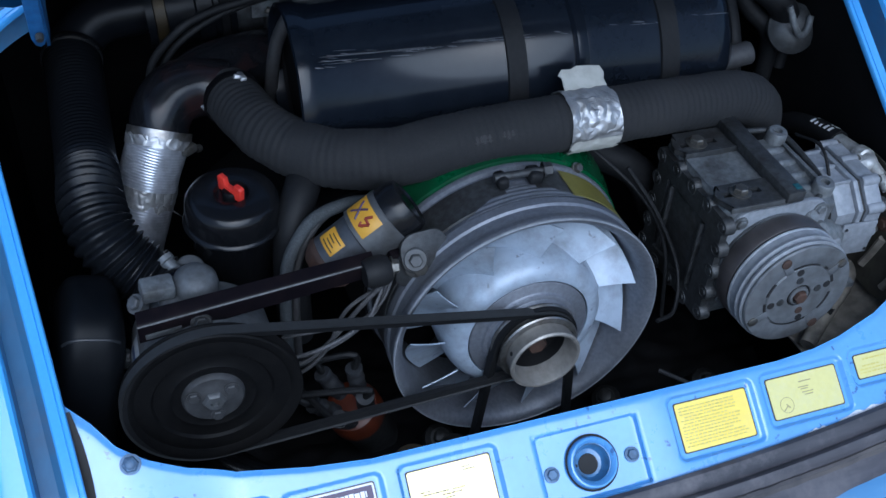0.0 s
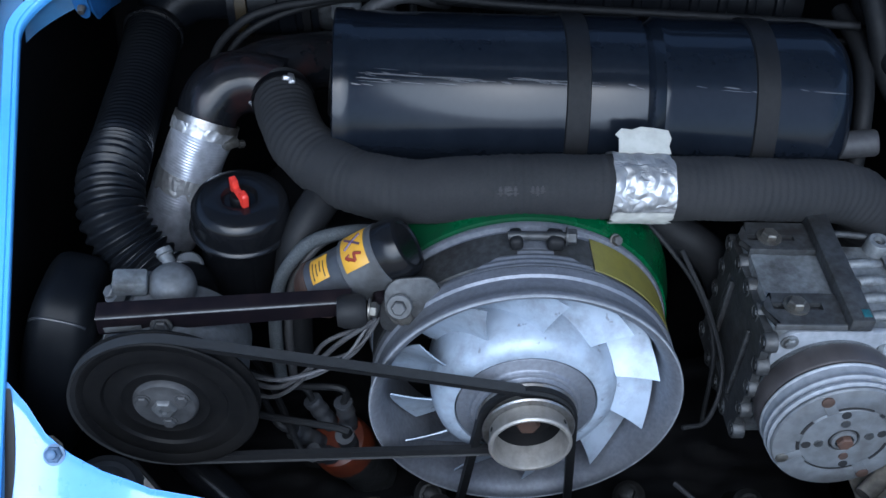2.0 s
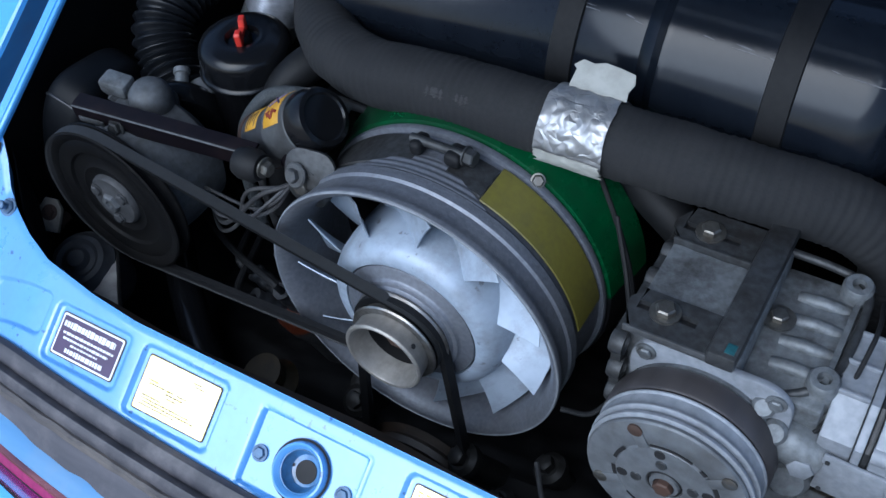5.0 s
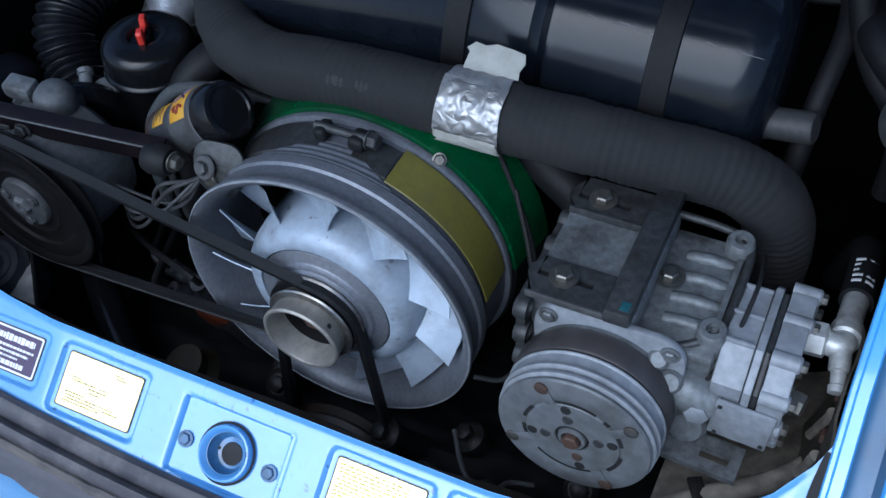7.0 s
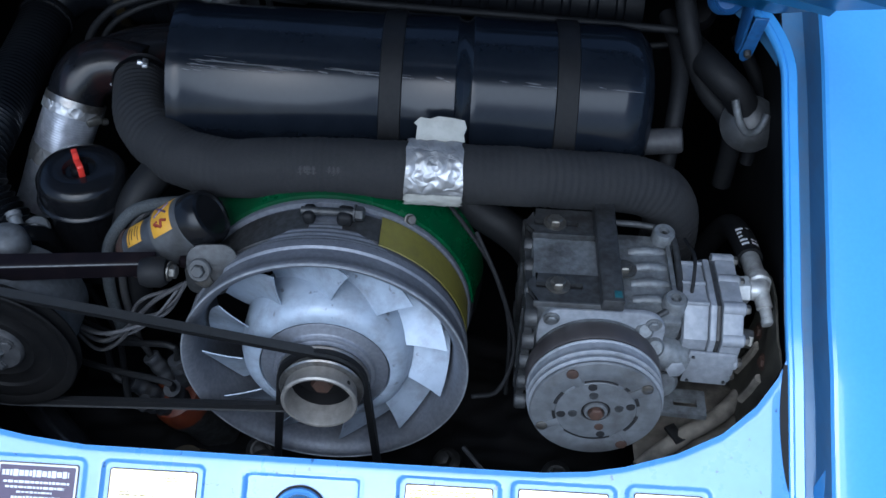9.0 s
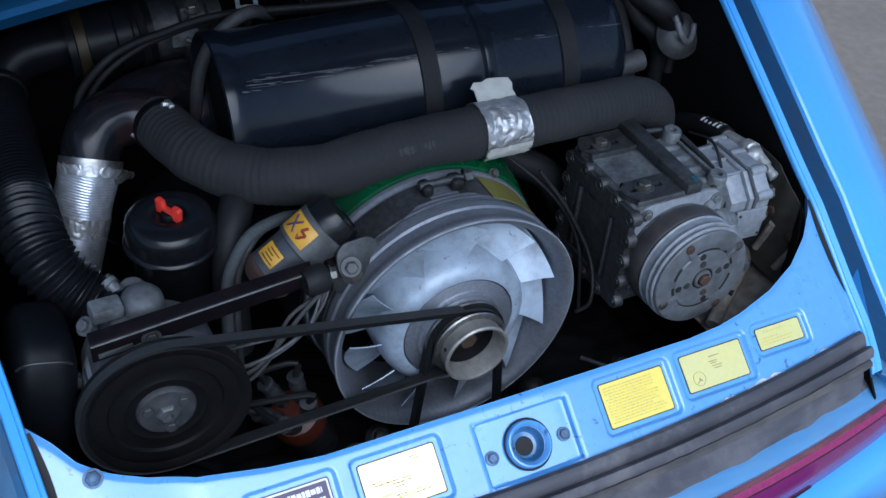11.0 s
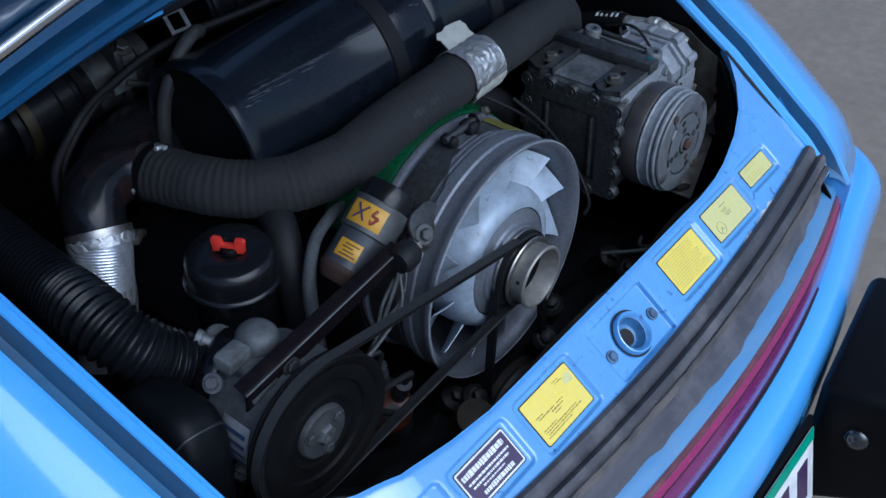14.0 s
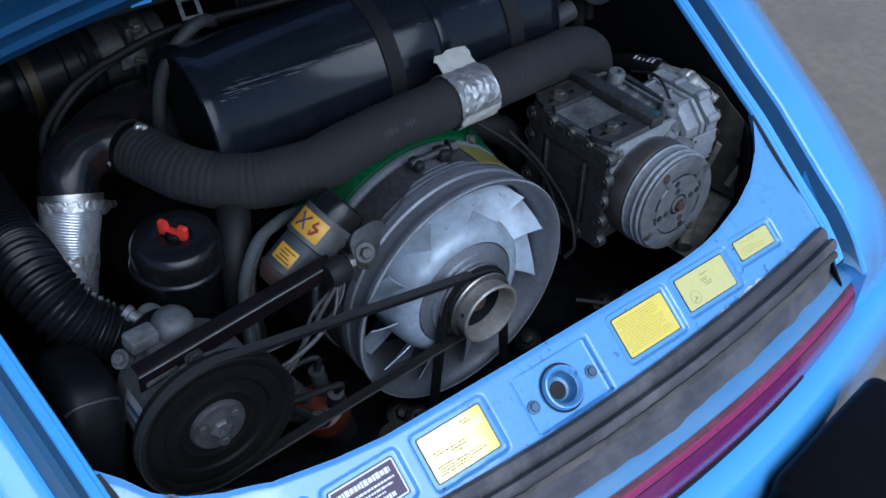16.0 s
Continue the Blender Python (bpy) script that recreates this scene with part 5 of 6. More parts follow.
def oval(a):
    """The canister is flatter on the side that faces the tail; a is the angle round its axis."""
    d = radians((math.degrees(a) % 360) - 137)
    if d <= 0 or d >= radians(150):
        return 1.0
    if d < radians(46):
        return 1.0 + 0.18 * d * d
    return 1.0 + 0.18 * radians(46) ** 2 * 0.5 * (1 + math.cos(math.pi * (d - radians(46)) / radians(104)))


def ringed(profile, seg=144):
    n = len(profile) - 1

    def f(u, v):
        r, x = profile[round(v * n)]
        a = 2 * math.pi * u
        k = oval(a) * r
        return Vector((x, KAN_Y + k * math.cos(a), KAN_Z + k * math.sin(a)))

    bm = sheet(f, seg, n)
    bmesh.ops.remove_doubles(bm, verts=bm.verts, dist=1e-6)
    bmesh.ops.recalc_face_normals(bm, faces=bm.faces)
    return bm


SHELL = [(R - 0.0055, -0.160), (R - 0.0045, -0.171), (R - 0.002, -0.1725), (R + 0.0005, -0.171), (R + 0.001, -0.166), (R + 0.001, -0.156), (R - 0.001, -0.153), (R - 0.001, 0.030), (R, 0.032), (R, 0.107), (R - 0.003, 0.110), (R - 0.005, 0.115), (R - 0.003, 0.119), (R + 0.001, 0.123), (R + 0.001, 0.128), (R, 0.131), (R, 0.270), (R - 0.003, 0.286), (R - 0.014, 0.298), (R - 0.035, 0.304), (0, 0.305)]
part("shell", ringed(SHELL), M["kan"], kan)
part("end_plate", ringed([(0.0001, -0.156), (R - 0.008, -0.157), (R - 0.005, -0.161)], 96), M["bay"], kan, "dull black recessed end")
for x in (0.045, 0.215):
    part("strap", ringed([(R, x - 0.011), (R + 0.0022, x - 0.010), (R + 0.0022, x + 0.010), (R, x + 0.011)], 120), M["rubber"], kan, "matt black rubber strap")


def on_shell(x, a):
    k = R * oval(a) + 0.0003
    return Vector((x, KAN_Y + k * math.cos(a), KAN_Z + k * math.sin(a)))


M["scratch"] = mat("scratched_paint_edge", (0.030, 0.034, 0.044), (0.050, 0.056, 0.068), rough=0.4, metal=0.1, scale=200, bump=0.2)
rng = random.Random(11)
for k in range(40):
    x = -0.165 + 0.19 * rng.random() if k < 32 else 0.06 + 0.2 * rng.random()
    a = radians(137 + (rng.random() - 0.5) * (11 if x < -0.06 else 4) if k < 32 else 138 + rng.random() * 3)
    ln, w = 0.008 + 0.05 * rng.random() ** 2, 0.0003 + 0.0008 * rng.random()
    part("scratch", sheet(lambda u, v, x=x, a=a, ln=ln, w=w: on_shell(x + ln * u, a + w / R * (v - 0.5) * (0.3 + math.sin(math.pi * u)) + 0.02 * u), 8, 1, 0.0003), M["scratch"], kan)

# ---- hoses ----
hose = thing("air_hose", (0.05, 0.11, 0.85), "thick grey fabric-covered air duct hose, ribbed", "hose")


def ribbed(r, depth, pitch, rough=0.0):
    def f(s, a):
        uneven = 1 + (1.3 * noise.noise(Vector((s * 55, 0.5, 2))) if rough else 0)
        return r + depth * uneven * math.sin(2 * math.pi * s / pitch) + rough * noise.noise(Vector((s * 40, math.cos(a) * 2, math.sin(a) * 2)))

    return f


HOSE = [(-0.224, 0.276, 0.848), (-0.216, 0.238, 0.849), (-0.199, 0.192, 0.848), (-0.160, 0.149, 0.847), (-0.103, 0.122, 0.854), (-0.038, 0.118, 0.863), (0.052, 0.117, 0.867), (0.143, 0.120, 0.865), (0.222, 0.130, 0.857), (0.281, 0.143, 0.846), (0.316, 0.150, 0.826), (0.330, 0.156, 0.790), (0.332, 0.16, 0.73)]
part("duct", tube(HOSE, ribbed(0.0279, 0.00032, 0.0072, 0.0013), 36, 0.0016), M["cloth"], hose)


def along_hose(points, s0, s1, r, name, material, parent, a0=0, a1=360, wob=0.0, n=14, label=""):
    path, total = smooth_path(points, 0.002)
    i0, i1 = round(s0 / total * (len(path) - 1)), round(s1 / total * (len(path) - 1))

    def f(u, v):
        q = i0 + (i1 - i0) * u
        i = min(int(q), len(path) - 2)
        p = path[i].lerp(path[i + 1], q - i)
        t = (path[i + 1] - path[i]).normalized()
        side = Vector((0, 0, 1)) - t * t.z
        side.normalize()
        other = t.cross(side)
        a = radians(a0 + (a1 - a0) * v)
        rr = r + wob * noise.noise(Vector((p.x * 110, math.cos(a) * 4, math.sin(a) * 4))) + wob * 1.6 * abs(noise.noise(Vector((p.x * 130 + 3 * math.sin(a * 3), math.cos(a) * 6, math.sin(a) * 6))))
        shift = t * (0.004 * noise.noise(Vector((v * 6, 1, 2))) * (1 if u > 0.5 else -1))
        return p + side * rr * math.cos(a) + other * rr * math.sin(a) + (shift if u in (0, 1) else Vector())

    return part(name, sheet(f, n, 80 if a1 - a0 > 90 else 12), material, parent, label)


for s0 in (0.286, 0.2895, 0.293, 0.298, 0.3125, 0.316, 0.3195):
    along_hose(HOSE, s0, s0 + 0.0022, 0.0288, "print_dash", M["cloth_mark"], hose, 50, 66 - 4 * (round(s0 * 2000) % 2), 0.0, 3)
tape = thing("foil_tape", (0.095, 0.11, 0.85), "crinkled silver foil tape wrapped round the hose", "tape")
along_hose(HOSE, 0.381, 0.432, 0.0294, "wrap", M["foil"], tape, 10, 370, 0.0011, 30)
along_hose(HOSE, 0.380, 0.433, 0.0312, "paper_strip", M["paper"], tape, 94, 134, 0.0008, 26, "pale backing strip along the lower edge")
rag = []
for x, y in ((-0.024, -0.004), (-0.022, 0.012), (-0.025, 0.015), (-0.019, 0.0205), (-0.010, 0.0190), (-0.002, 0.0215), (0.010, 0.0200), (0.022, 0.0175), (0.024, 0.010), (0.021, 0.003), (0.022, -0.004)):
    rag.append((x, y))
tab = part("torn_tab", prism(rag, 0.0012, along((0.097, 0.134, 0.894), (0.04, -0.52, 0.85), (0, 0, 1)), 0.0), M["paper"], tape, "torn pale tape backing standing up")

elbow = thing("duct_elbow", (-0.27, 0.28, 0.84), "glossy black duct elbow with rusty patches", "duct elbow")
ELB = [(-0.298, 0.262, 0.814), (-0.293, 0.272, 0.834), (-0.277, 0.285, 0.848), (-0.252, 0.290, 0.851), (-0.224, 0.284, 0.848)]
part("tail_pipe", tube([(-0.266, 0.287, 0.850), (-0.235, 0.312, 0.853), (-0.190, 0.335, 0.848), (-0.150, 0.350, 0.840)], 0.029, 24), M["elbow"], elbow)
part("pipe", tube(ELB, lambda s, a: 0.0300 - 0.001 * math.cos(s * 60), 32, 0.003), M["elbow"], elbow)
ring_m = along((-0.2975, 0.263, 0.819), (0.30, 0.50, 0.81))
cl = thing("hose_clamp", (-0.298, 0.262, 0.815), "bright steel worm-drive hose clamp", "hose clamp", "hose clamps")
part("band", lathe([(0.0305, -0.0055), (0.0318, -0.0055), (0.0318, 0.0055), (0.0305, 0.0055)], ring_m, 40, closed=True), M["steel"], cl)
RAGGED = [0.004 * noise.noise(Vector((k * 0.9, 3, 1))) for k in range(41)]
part("tape_edge", sheet(lambda u, v: ring_m @ Vector((0.0322 * math.cos(2 * math.pi * u), 0.0322 * math.sin(2 * math.pi * u), -0.012 + 0.010 * v + RAGGED[round(u * 40)] * v * (1 - math.floor(u)))), 40, 3, 0.0006), M["foil"], cl, "ragged foil tape under the clamp")
part("screw_box", box((0.016, 0.009, 0.009), along((-0.2725, 0.2415, 0.8115), (0.5, -0.7, 0.1)), 0.002), M["zinc"], cl)
part("screw", bolt(along((-0.2650, 0.2440, 0.8090), (0.8, 0.55, -0.25)), 0.004, 0.006), M["zinc"], cl)
hm = along((-0.222, 0.264, 0.848), (0.18, -0.98, 0.0))
cl2 = thing("hose_clamp", (-0.231, 0.264, 0.853), "dark wire hose clamp with bright screws", "hose clamp", "hose clamps")
part("band", lathe([(0.0288, -0.004), (0.0302, -0.004), (0.0302, 0.004), (0.0288, 0.004)], hm, 40, closed=True), M["black_plastic"], cl2)
for p, d in (((-0.213, 0.258, 0.8755), (-0.9, -0.2, 0.3)), ((-0.250, 0.264, 0.842), (-0.3, -0.5, 0.8))):
    part("screw", join(box((0.013, 0.006, 0.006), along(p, d), 0.001), bolt(along(Vector(p) + Vector(d).normalized() * 0.003, d), 0.003, 0.005)), M["foil"], cl2)



def along_ring(points, s0, s1):
    """A short ragged sleeve round a hose."""
    path, total = smooth_path(points, 0.001)
    i0, i1 = round(s0 / total * (len(path) - 1)), round(s1 / total * (len(path) - 1))
    t = (path[i1] - path[i0]).normalized()
    side = t.orthogonal().normalized()
    other = t.cross(side)

    def f(u, v):
        a = 2 * math.pi * u
        far = 1.0 + (0.6 * noise.noise(Vector((math.cos(a) * 3, math.sin(a) * 3, 5))) if v == 1 else 0.0)
        return path[i0].lerp(path[i1], v * far) + (side * math.cos(a) + other * math.sin(a)) * (0.0308 + 0.0008 * noise.noise(Vector((math.cos(a) * 6, math.sin(a) * 6, v * 3))))

    return sheet(f, 60, 4, 0.0005)


flex = thing("aluminium_hose", (-0.32, 0.23, 0.74), "silver corrugated aluminium heater hose", "hose")
FLEX = [(-0.297, 0.263, 0.819), (-0.309, 0.2545, 0.791), (-0.320, 0.2455, 0.764), (-0.330, 0.2365, 0.738), (-0.343, 0.226, 0.705)]
part("duct", tube(FLEX, ribbed(0.0300, 0.00012, 0.0030, 0.0009), 48, 0.0008), M["foilhose"], flex)

part("torn_end", along_ring(FLEX, 0.052, 0.070), M["foil"], flex, "torn ragged foil edge")

conv = thing("convoluted_hose", (-0.36, 0.25, 0.78), "black convoluted plastic air hose with deep ribs", "hose")
CONV = [(-0.366, 0.395, 0.840), (-0.367, 0.332, 0.831), (-0.369, 0.269, 0.825), (-0.370, 0.210, 0.820), (-0.371, 0.170, 0.815), (-0.365, 0.142, 0.800), (-0.349, 0.125, 0.779), (-0.330, 0.112, 0.764), (-0.312, 0.098, 0.750)]


def conv_r(s, a):
    bend = min(max((s - 0.165) / 0.05, 0), 1)
    pitch = 0.0053 if s < 0.196 else 0.0088
    return 0.0285 + (0.00028 + 0.0021 * bend) * math.sin(2 * math.pi * (s - 0.196) / pitch)


bend_path, bend_length = smooth_path(CONV, 0.0010)
cut = round(0.168 / bend_length * (len(bend_path) - 1))
part("duct", tube(bend_path[:cut + 1], conv_r, 40, 0.0010, smooth=False), M["conv_dull"], conv, "dull fine-ribbed straight run")
part("bellows", tube(bend_path[cut:], lambda s, a: conv_r(s + 0.168, a), 40, 0.0010, smooth=False), M["bellows"], conv, "glossier deep-ribbed bend")
part("top_collar", lathe([(0.029, -0.004), (0.0315, -0.003), (0.0320, 0.004), (0.0305, 0.007), (0.027, 0.007)], along((-0.366, 0.393, 0.840), (0.1, 0.97, 0.14)), 48), M["black_gloss"], conv)
part("rear_elbow", tube([(-0.366, 0.392, 0.840), (-0.357, 0.412, 0.850), (-0.330, 0.424, 0.866), (-0.275, 0.424, 0.873)], 0.0265, 32), M["conv"], conv, "smooth black elbow")
part("end_cuff", lathe([(0.029, -0.004), (0.037, -0.004), (0.0425, 0.0), (0.0445, 0.006), (0.0445, 0.015), (0.0425, 0.020), (0.030, 0.022), (0, 0.022)], along((-0.319, 0.102, 0.753), (0.40, -0.85, -0.30)), 48), M["black_gloss"], conv, "glossy black hose cuff")

lower = thing("breather_hose", (-0.19, 0.12, 0.75), "smooth dark rubber hose under the duct", "hose")
part("duct", tube([(-0.16, 0.20, 0.825), (-0.18, 0.145, 0.825), (-0.198, 0.115, 0.805), (-0.205, 0.10, 0.76), (-0.205, 0.09, 0.68)], 0.017, 20), M["rubber"], lower)
lower2 = thing("heater_hose", (0.16, 0.14, 0.76), "dark grey rubber hose slanting behind the compressor", "hose")
part("duct", tube([(0.09, 0.17, 0.82), (0.14, 0.150, 0.795), (0.185, 0.14, 0.765), (0.22, 0.14, 0.70)], 0.018, 20), M["rubber"], lower2)

# ---- compressor ----
comp = thing("compressor", (0.25, 0.05, 0.69), "dirty grey cast air-conditioning compressor with clutch pulley", "compressor")
part("crankcase", box((0.078, 0.116, 0.142), Matrix.Translation((0.2250, 0.050, 0.762)), 0.006, 3), M["alu"], comp)
part("lower_case", box((0.060, 0.112, 0.098), Matrix.Translation((0.285, 0.050, 0.742)), 0.010, 3), M["alu"], comp)
part("side_cover", frame_plate((-0.018, 0.699, 0.104, 0.826), [(0.006, 0.716, 0.082, 0.803)], 0.007, Matrix(((0, 0, -1, 0.187), (1, 0, 0, 0), (0, 1, 0, 0), (0, 0, 0, 1)))), M["alu_dirty"], comp, "dark bolted side cover")
part("cover_recess", box((0.003, 0.078, 0.089), Matrix.Translation((0.1850, 0.044, 0.7595)), 0.001), M["alu_dirty"], comp)
for y in (0.014, 0.074):
    part("cover_rib", box((0.006, 0.004, 0.080), Matrix.Translation((0.1815, y, 0.7595)), 0.0015), M["alu_dirty"], comp)
LUGS = [(-0.016, 0.708 + 0.0275 * k) for k in range(5)] + [(0.102, 0.708 + 0.0275 * k) for k in range(5)] + [(0.014 + 0.029 * k, 0.822) for k in range(3)] + [(0.014 + 0.029 * k, 0.702) for k in range(3)]
for y, z in LUGS:
    lug = part("bolt_lug", lathe([(0.0088, -0.004), (0.0088, 0.0045), (0.0076, 0.0062), (0.0060, 0.0062), (0.0056, 0.0042), (0, 0.0042)], along((0.1855, y, z), (-1, 0, 0)), 18), M["alu_dirty"], comp)
    part("cover_bolt", bolt(along((0.1818, y, z), (-1, 0, 0)), 0.0044, 0.0028), M["alu_dirty"], lug)
def tab(y0, y1, slot_y, name):
    """A mounting tab with its long slot; the free corners are cut off."""
    bm = frame_plate((0.181, y0, 0.246, y1), [(0.188, slot_y - 0.0036, 0.229, slot_y + 0.0036)], 0.0055, Matrix.Translation((0, 0, 0.8325)))
    for v in bm.verts:
        if v.co.x < 0.182 and (abs(v.co.y - y0) < 1e-4 or abs(v.co.y - y1) < 1e-4):
            v.co.x += 0.009
    t = part(name, bm, M["alu_dirty"], comp, "dark mounting tab with a long slot")
    part("tab_bolt", bolt(Matrix.Translation((0.207, slot_y, 0.8382)), 0.0072, 0.0065, 0.0108), M["zinc"], t)
    part("slot_floor", box((0.043, 0.0085, 0.001), Matrix.Translation((0.2085, slot_y, 0.8331)), 0), M["hole"], t)


tab(-0.015, 0.020, 0.005, "front_tab")
tab(0.074, 0.108, 0.088, "rear_tab")
part("tab_edge", box((0.067, 0.0022, 0.0060), Matrix.Translation((0.2190, -0.0158, 0.8355)), 0.0006), M["collar"], comp, "pale line drawn along the front edge")
part("tab_flange", box((0.062, 0.0030, 0.0105), Matrix.Translation((0.2170, 0.0722, 0.8345)), 0.0008), M["alu_dirty"], comp)
part("recess_floor", sheet(lambda u, v: Vector((0.187 + 0.058 * u, 0.0205 + 0.050 * v, 0.8338 + 0.0014 * noise.noise(Vector((u * 4, v * 4, 8))))), 12, 10), M["alu"], comp, "grey stained casting between the tabs")
rail = part("rail", box((0.0195, 0.136, 0.013), Matrix.Translation((0.2530, 0.048, 0.8410)), 0.0022), M["alu_dirty"], comp, "dark mounting rail")
part("paint_dab", box((0.0065, 0.0085, 0.0008), Matrix.Translation((0.2570, -0.0115, 0.8477)), 0.0002), M["teal_mark"], rail, "small teal paint dab")
# Open oil gallery on top, with ridges and a raised rim.
part("gallery_floor", box((0.058, 0.108, 0.030), Matrix.Translation((0.291, 0.050, 0.799)) @ pose(0, 0, 0, 4, 0, 0), 0.004), M["alu"], comp)
for k in range(4):
    part("ridge", tube([(0.278, 0.020 + 0.020 * k, 0.8095 + 0.0013 * k), (0.294, 0.020 + 0.020 * k, 0.8125 + 0.0013 * k), (0.312, 0.022 + 0.020 * k, 0.8085 + 0.0013 * k)], 0.0052, 10), M["alu"], comp)
part("gallery_rim", tube([(0.262, 0.106, 0.828), (0.290, 0.107, 0.826), (0.311, 0.104, 0.824), (0.3205, 0.092, 0.822), (0.3215, 0.06, 0.820), (0.3195, 0.030, 0.818), (0.313, 0.012, 0.815), (0.292, 0.0, 0.808), (0.268, -0.004, 0.806)], 0.0032, 10), M["alu_dirty"], comp)
part("rim_wall", sheet(lambda u, v: Vector((0.3205 - 0.004 * v, 0.012 + 0.090 * u, 0.775 + 0.045 * v)), 8, 4, 0.004), M["alu"], comp)
part("gallery_bolt", bolt(Matrix.Translation((0.2715, 0.052, 0.818)), 0.0066, 0.006, 0.0115), M["zinc"], comp)
for p in ((0.311, 0.096, 0.828), (0.3135, 0.013, 0.822)):
    part("boss", lathe([(0.012, -0.035), (0.0105, 0.0), (0.009, 0.002), (0.0048, 0.002), (0.0045, -0.006), (0, -0.006)], along(p, (0, -0.1, 1)), 24), M["alu"], comp)
for p, r in (((0.285, -0.012, 0.806), 0.008), ((0.296, -0.016, 0.790), 0.009)):
    part("front_boss", lathe([(r, -0.02), (r, 0.004), (r * 0.7, 0.007), (0, 0.007)], along(p, (0.1, -0.7, 0.6)), 18), M["alu"], comp)


def octo(y0, y1, z0, z1, c):
    return [(y0 + c, z0), (y1 - c, z0), (y1, z0 + c), (y1, z1 - c), (y1 - c, z1), (y0 + c, z1), (y0, z1 - c), (y0, z0 + c)]


def slab(x0, x1, grow, name, material, label="", c=0.022):
    m = Matrix(((0, 0, 1, x0), (1, 0, 0, 0), (0, 1, 0, 0), (0, 0, 0, 1)))
    return part(name, prism(octo(-0.010 - grow, 0.088 + grow, 0.735 - grow, 0.818 + grow, c), x1 - x0, m, 0.0014), material, comp, label)


slab(0.300, 0.326, -0.008, "cylinder_neck", M["alu"])
slab(0.322, 0.344, 0.0, "cylinder_block", M["alu_clean"], "cleaner bright cast cylinder block")
slab(0.3445, 0.3505, 0.003, "valve_plate", M["alu_clean"])
slab(0.3508, 0.3552, 0.001, "gasket", M["alu_dirty"], "dark head gasket")
slab(0.3556, 0.374, 0.003, "cylinder_head", M["alu_clean"])
for k in range(10):
    a = 2 * math.pi * k / 10 + 0.2
    y, z = 0.039 + 0.0475 * max(-1, min(1, 1.22 * math.cos(a))), 0.7765 + 0.0400 * max(-1, min(1, 1.22 * math.sin(a)))
    lug = part("head_lug", lathe([(0.0066, 0.0), (0.0066, 0.019), (0.0052, 0.0205), (0, 0.0205)], along((0.3555, y, z), (1, 0, 0)), 14), M["alu_clean"], comp)
    part("head_bolt", bolt(along((0.3762, y, z), (1, 0, 0)), 0.0046, 0.004), M["zinc"], lug)
for k in range(3):
    part("cylinder_fin", box((0.022, 0.003, 0.004), Matrix.Translation((0.333, 0.012 + 0.026 * k, 0.8195)), 0.001), M["alu_clean"], comp)
tag_plate = part("tag_plate", box((0.042, 0.003, 0.040), Matrix.Translation((0.3495, -0.0150, 0.7655)) @ pose(0, 0, 0, 0, 3, 0), 0.001), M["alu_clean"], comp, "plain riveted identification tag")
for p in ((0.333, -0.017, 0.781), (0.366, -0.017, 0.750), (0.333, -0.017, 0.750)):
    part("tag_rivet", lathe([(0.0016, 0), (0.0016, 0.0012), (0, 0.0016)], along(p, (0, -1, 0)), 10), M["alu_dirty"], tag_plate)
part("neck_web", tube([(0.282, 0.0, 0.778), (0.305, -0.006, 0.775), (0.326, -0.004, 0.768)], 0.017, 18), M["alu"], comp)
part("drain_plug", bolt(along((0.318, -0.014, 0.768), (0.1, -1, 0.1)), 0.009, 0.010), M["alu_clean"], comp)
part("round_boss", lathe([(0.016, -0.02), (0.016, 0.002), (0.012, 0.007), (0, 0.009)], along((0.312, -0.010, 0.738), (0.1, -0.9, 0.3)), 24), M["alu"], comp)
part("side_nut", bolt(along((0.374, 0.0, 0.792), (1, -0.2, 0)), 0.0085, 0.012, 0.011), M["zinc"], comp, "brass-toned plug nut")
part("foot", frame_plate((-0.034, -0.014, 0.036, 0.016), [(0.006, -0.0045, 0.028, 0.0045)], 0.006, Matrix.Translation((0.321, -0.015, 0.711)) @ pose(0, 0, 0, 0, 0, -3)), M["alu"], comp, "slotted mounting foot")
# Front flange behind the pulley, with its corner bolts.
part("flange_plate", prism(rounded(0.112, 0.118, 0.022), 0.006, Matrix(((1, 0, 0, 0.2480), (0, 0, -1, -0.0070), (0, 1, 0, 0.7680), (0, 0, 0, 1))), 0.0015), M["alu_clean"], comp, "paler square front flange")
for fx0, fz0 in ((0.2030, 0.8155), (0.2925, 0.8150), (0.2030, 0.7200), (0.2930, 0.7200)):
    part("flange_bolt", bolt(along((fx0, -0.0130, fz0), (0, -1, 0)), 0.0052, 0.0045, 0.0072), M["alu"], comp)
# Clutch and pulley.
QX = along((0.245, -0.069, 0.764), (0, -1, 0.045))
part("front_flange", lathe([(0.05, -0.06), (0.055, -0.058), (0.058, -0.050), (0.050, -0.048)], QX, 64), M["alu"], comp)
part("drive_band", lathe([(0.040, -0.0475), (0.0590, -0.0475), (0.0602, -0.044), (0.0602, -0.0290), (0.0590, -0.0272), (0.050, -0.027)], QX, 96), M["band_brown"], comp, "brown rubbed belt band")
part("pulley", lathe([(0.050, -0.0262), (0.0585, -0.0262), (0.0597, -0.0250), (0.0597, -0.0240), (0.0585, -0.0228), (0.0580, -0.0180), (0.0588, -0.0138), (0.0597, -0.0128), (0.0597, -0.0118), (0.0580, -0.0108), (0.0535, -0.0100), (0.0535, -0.0085), (0.0582, -0.0078), (0.0588, -0.0068), (0.0588, -0.0048), (0.0570, -0.0035), (0.045, -0.0035)], QX, 96), M["alu_clean"], comp, "pale grooved pulley rim")
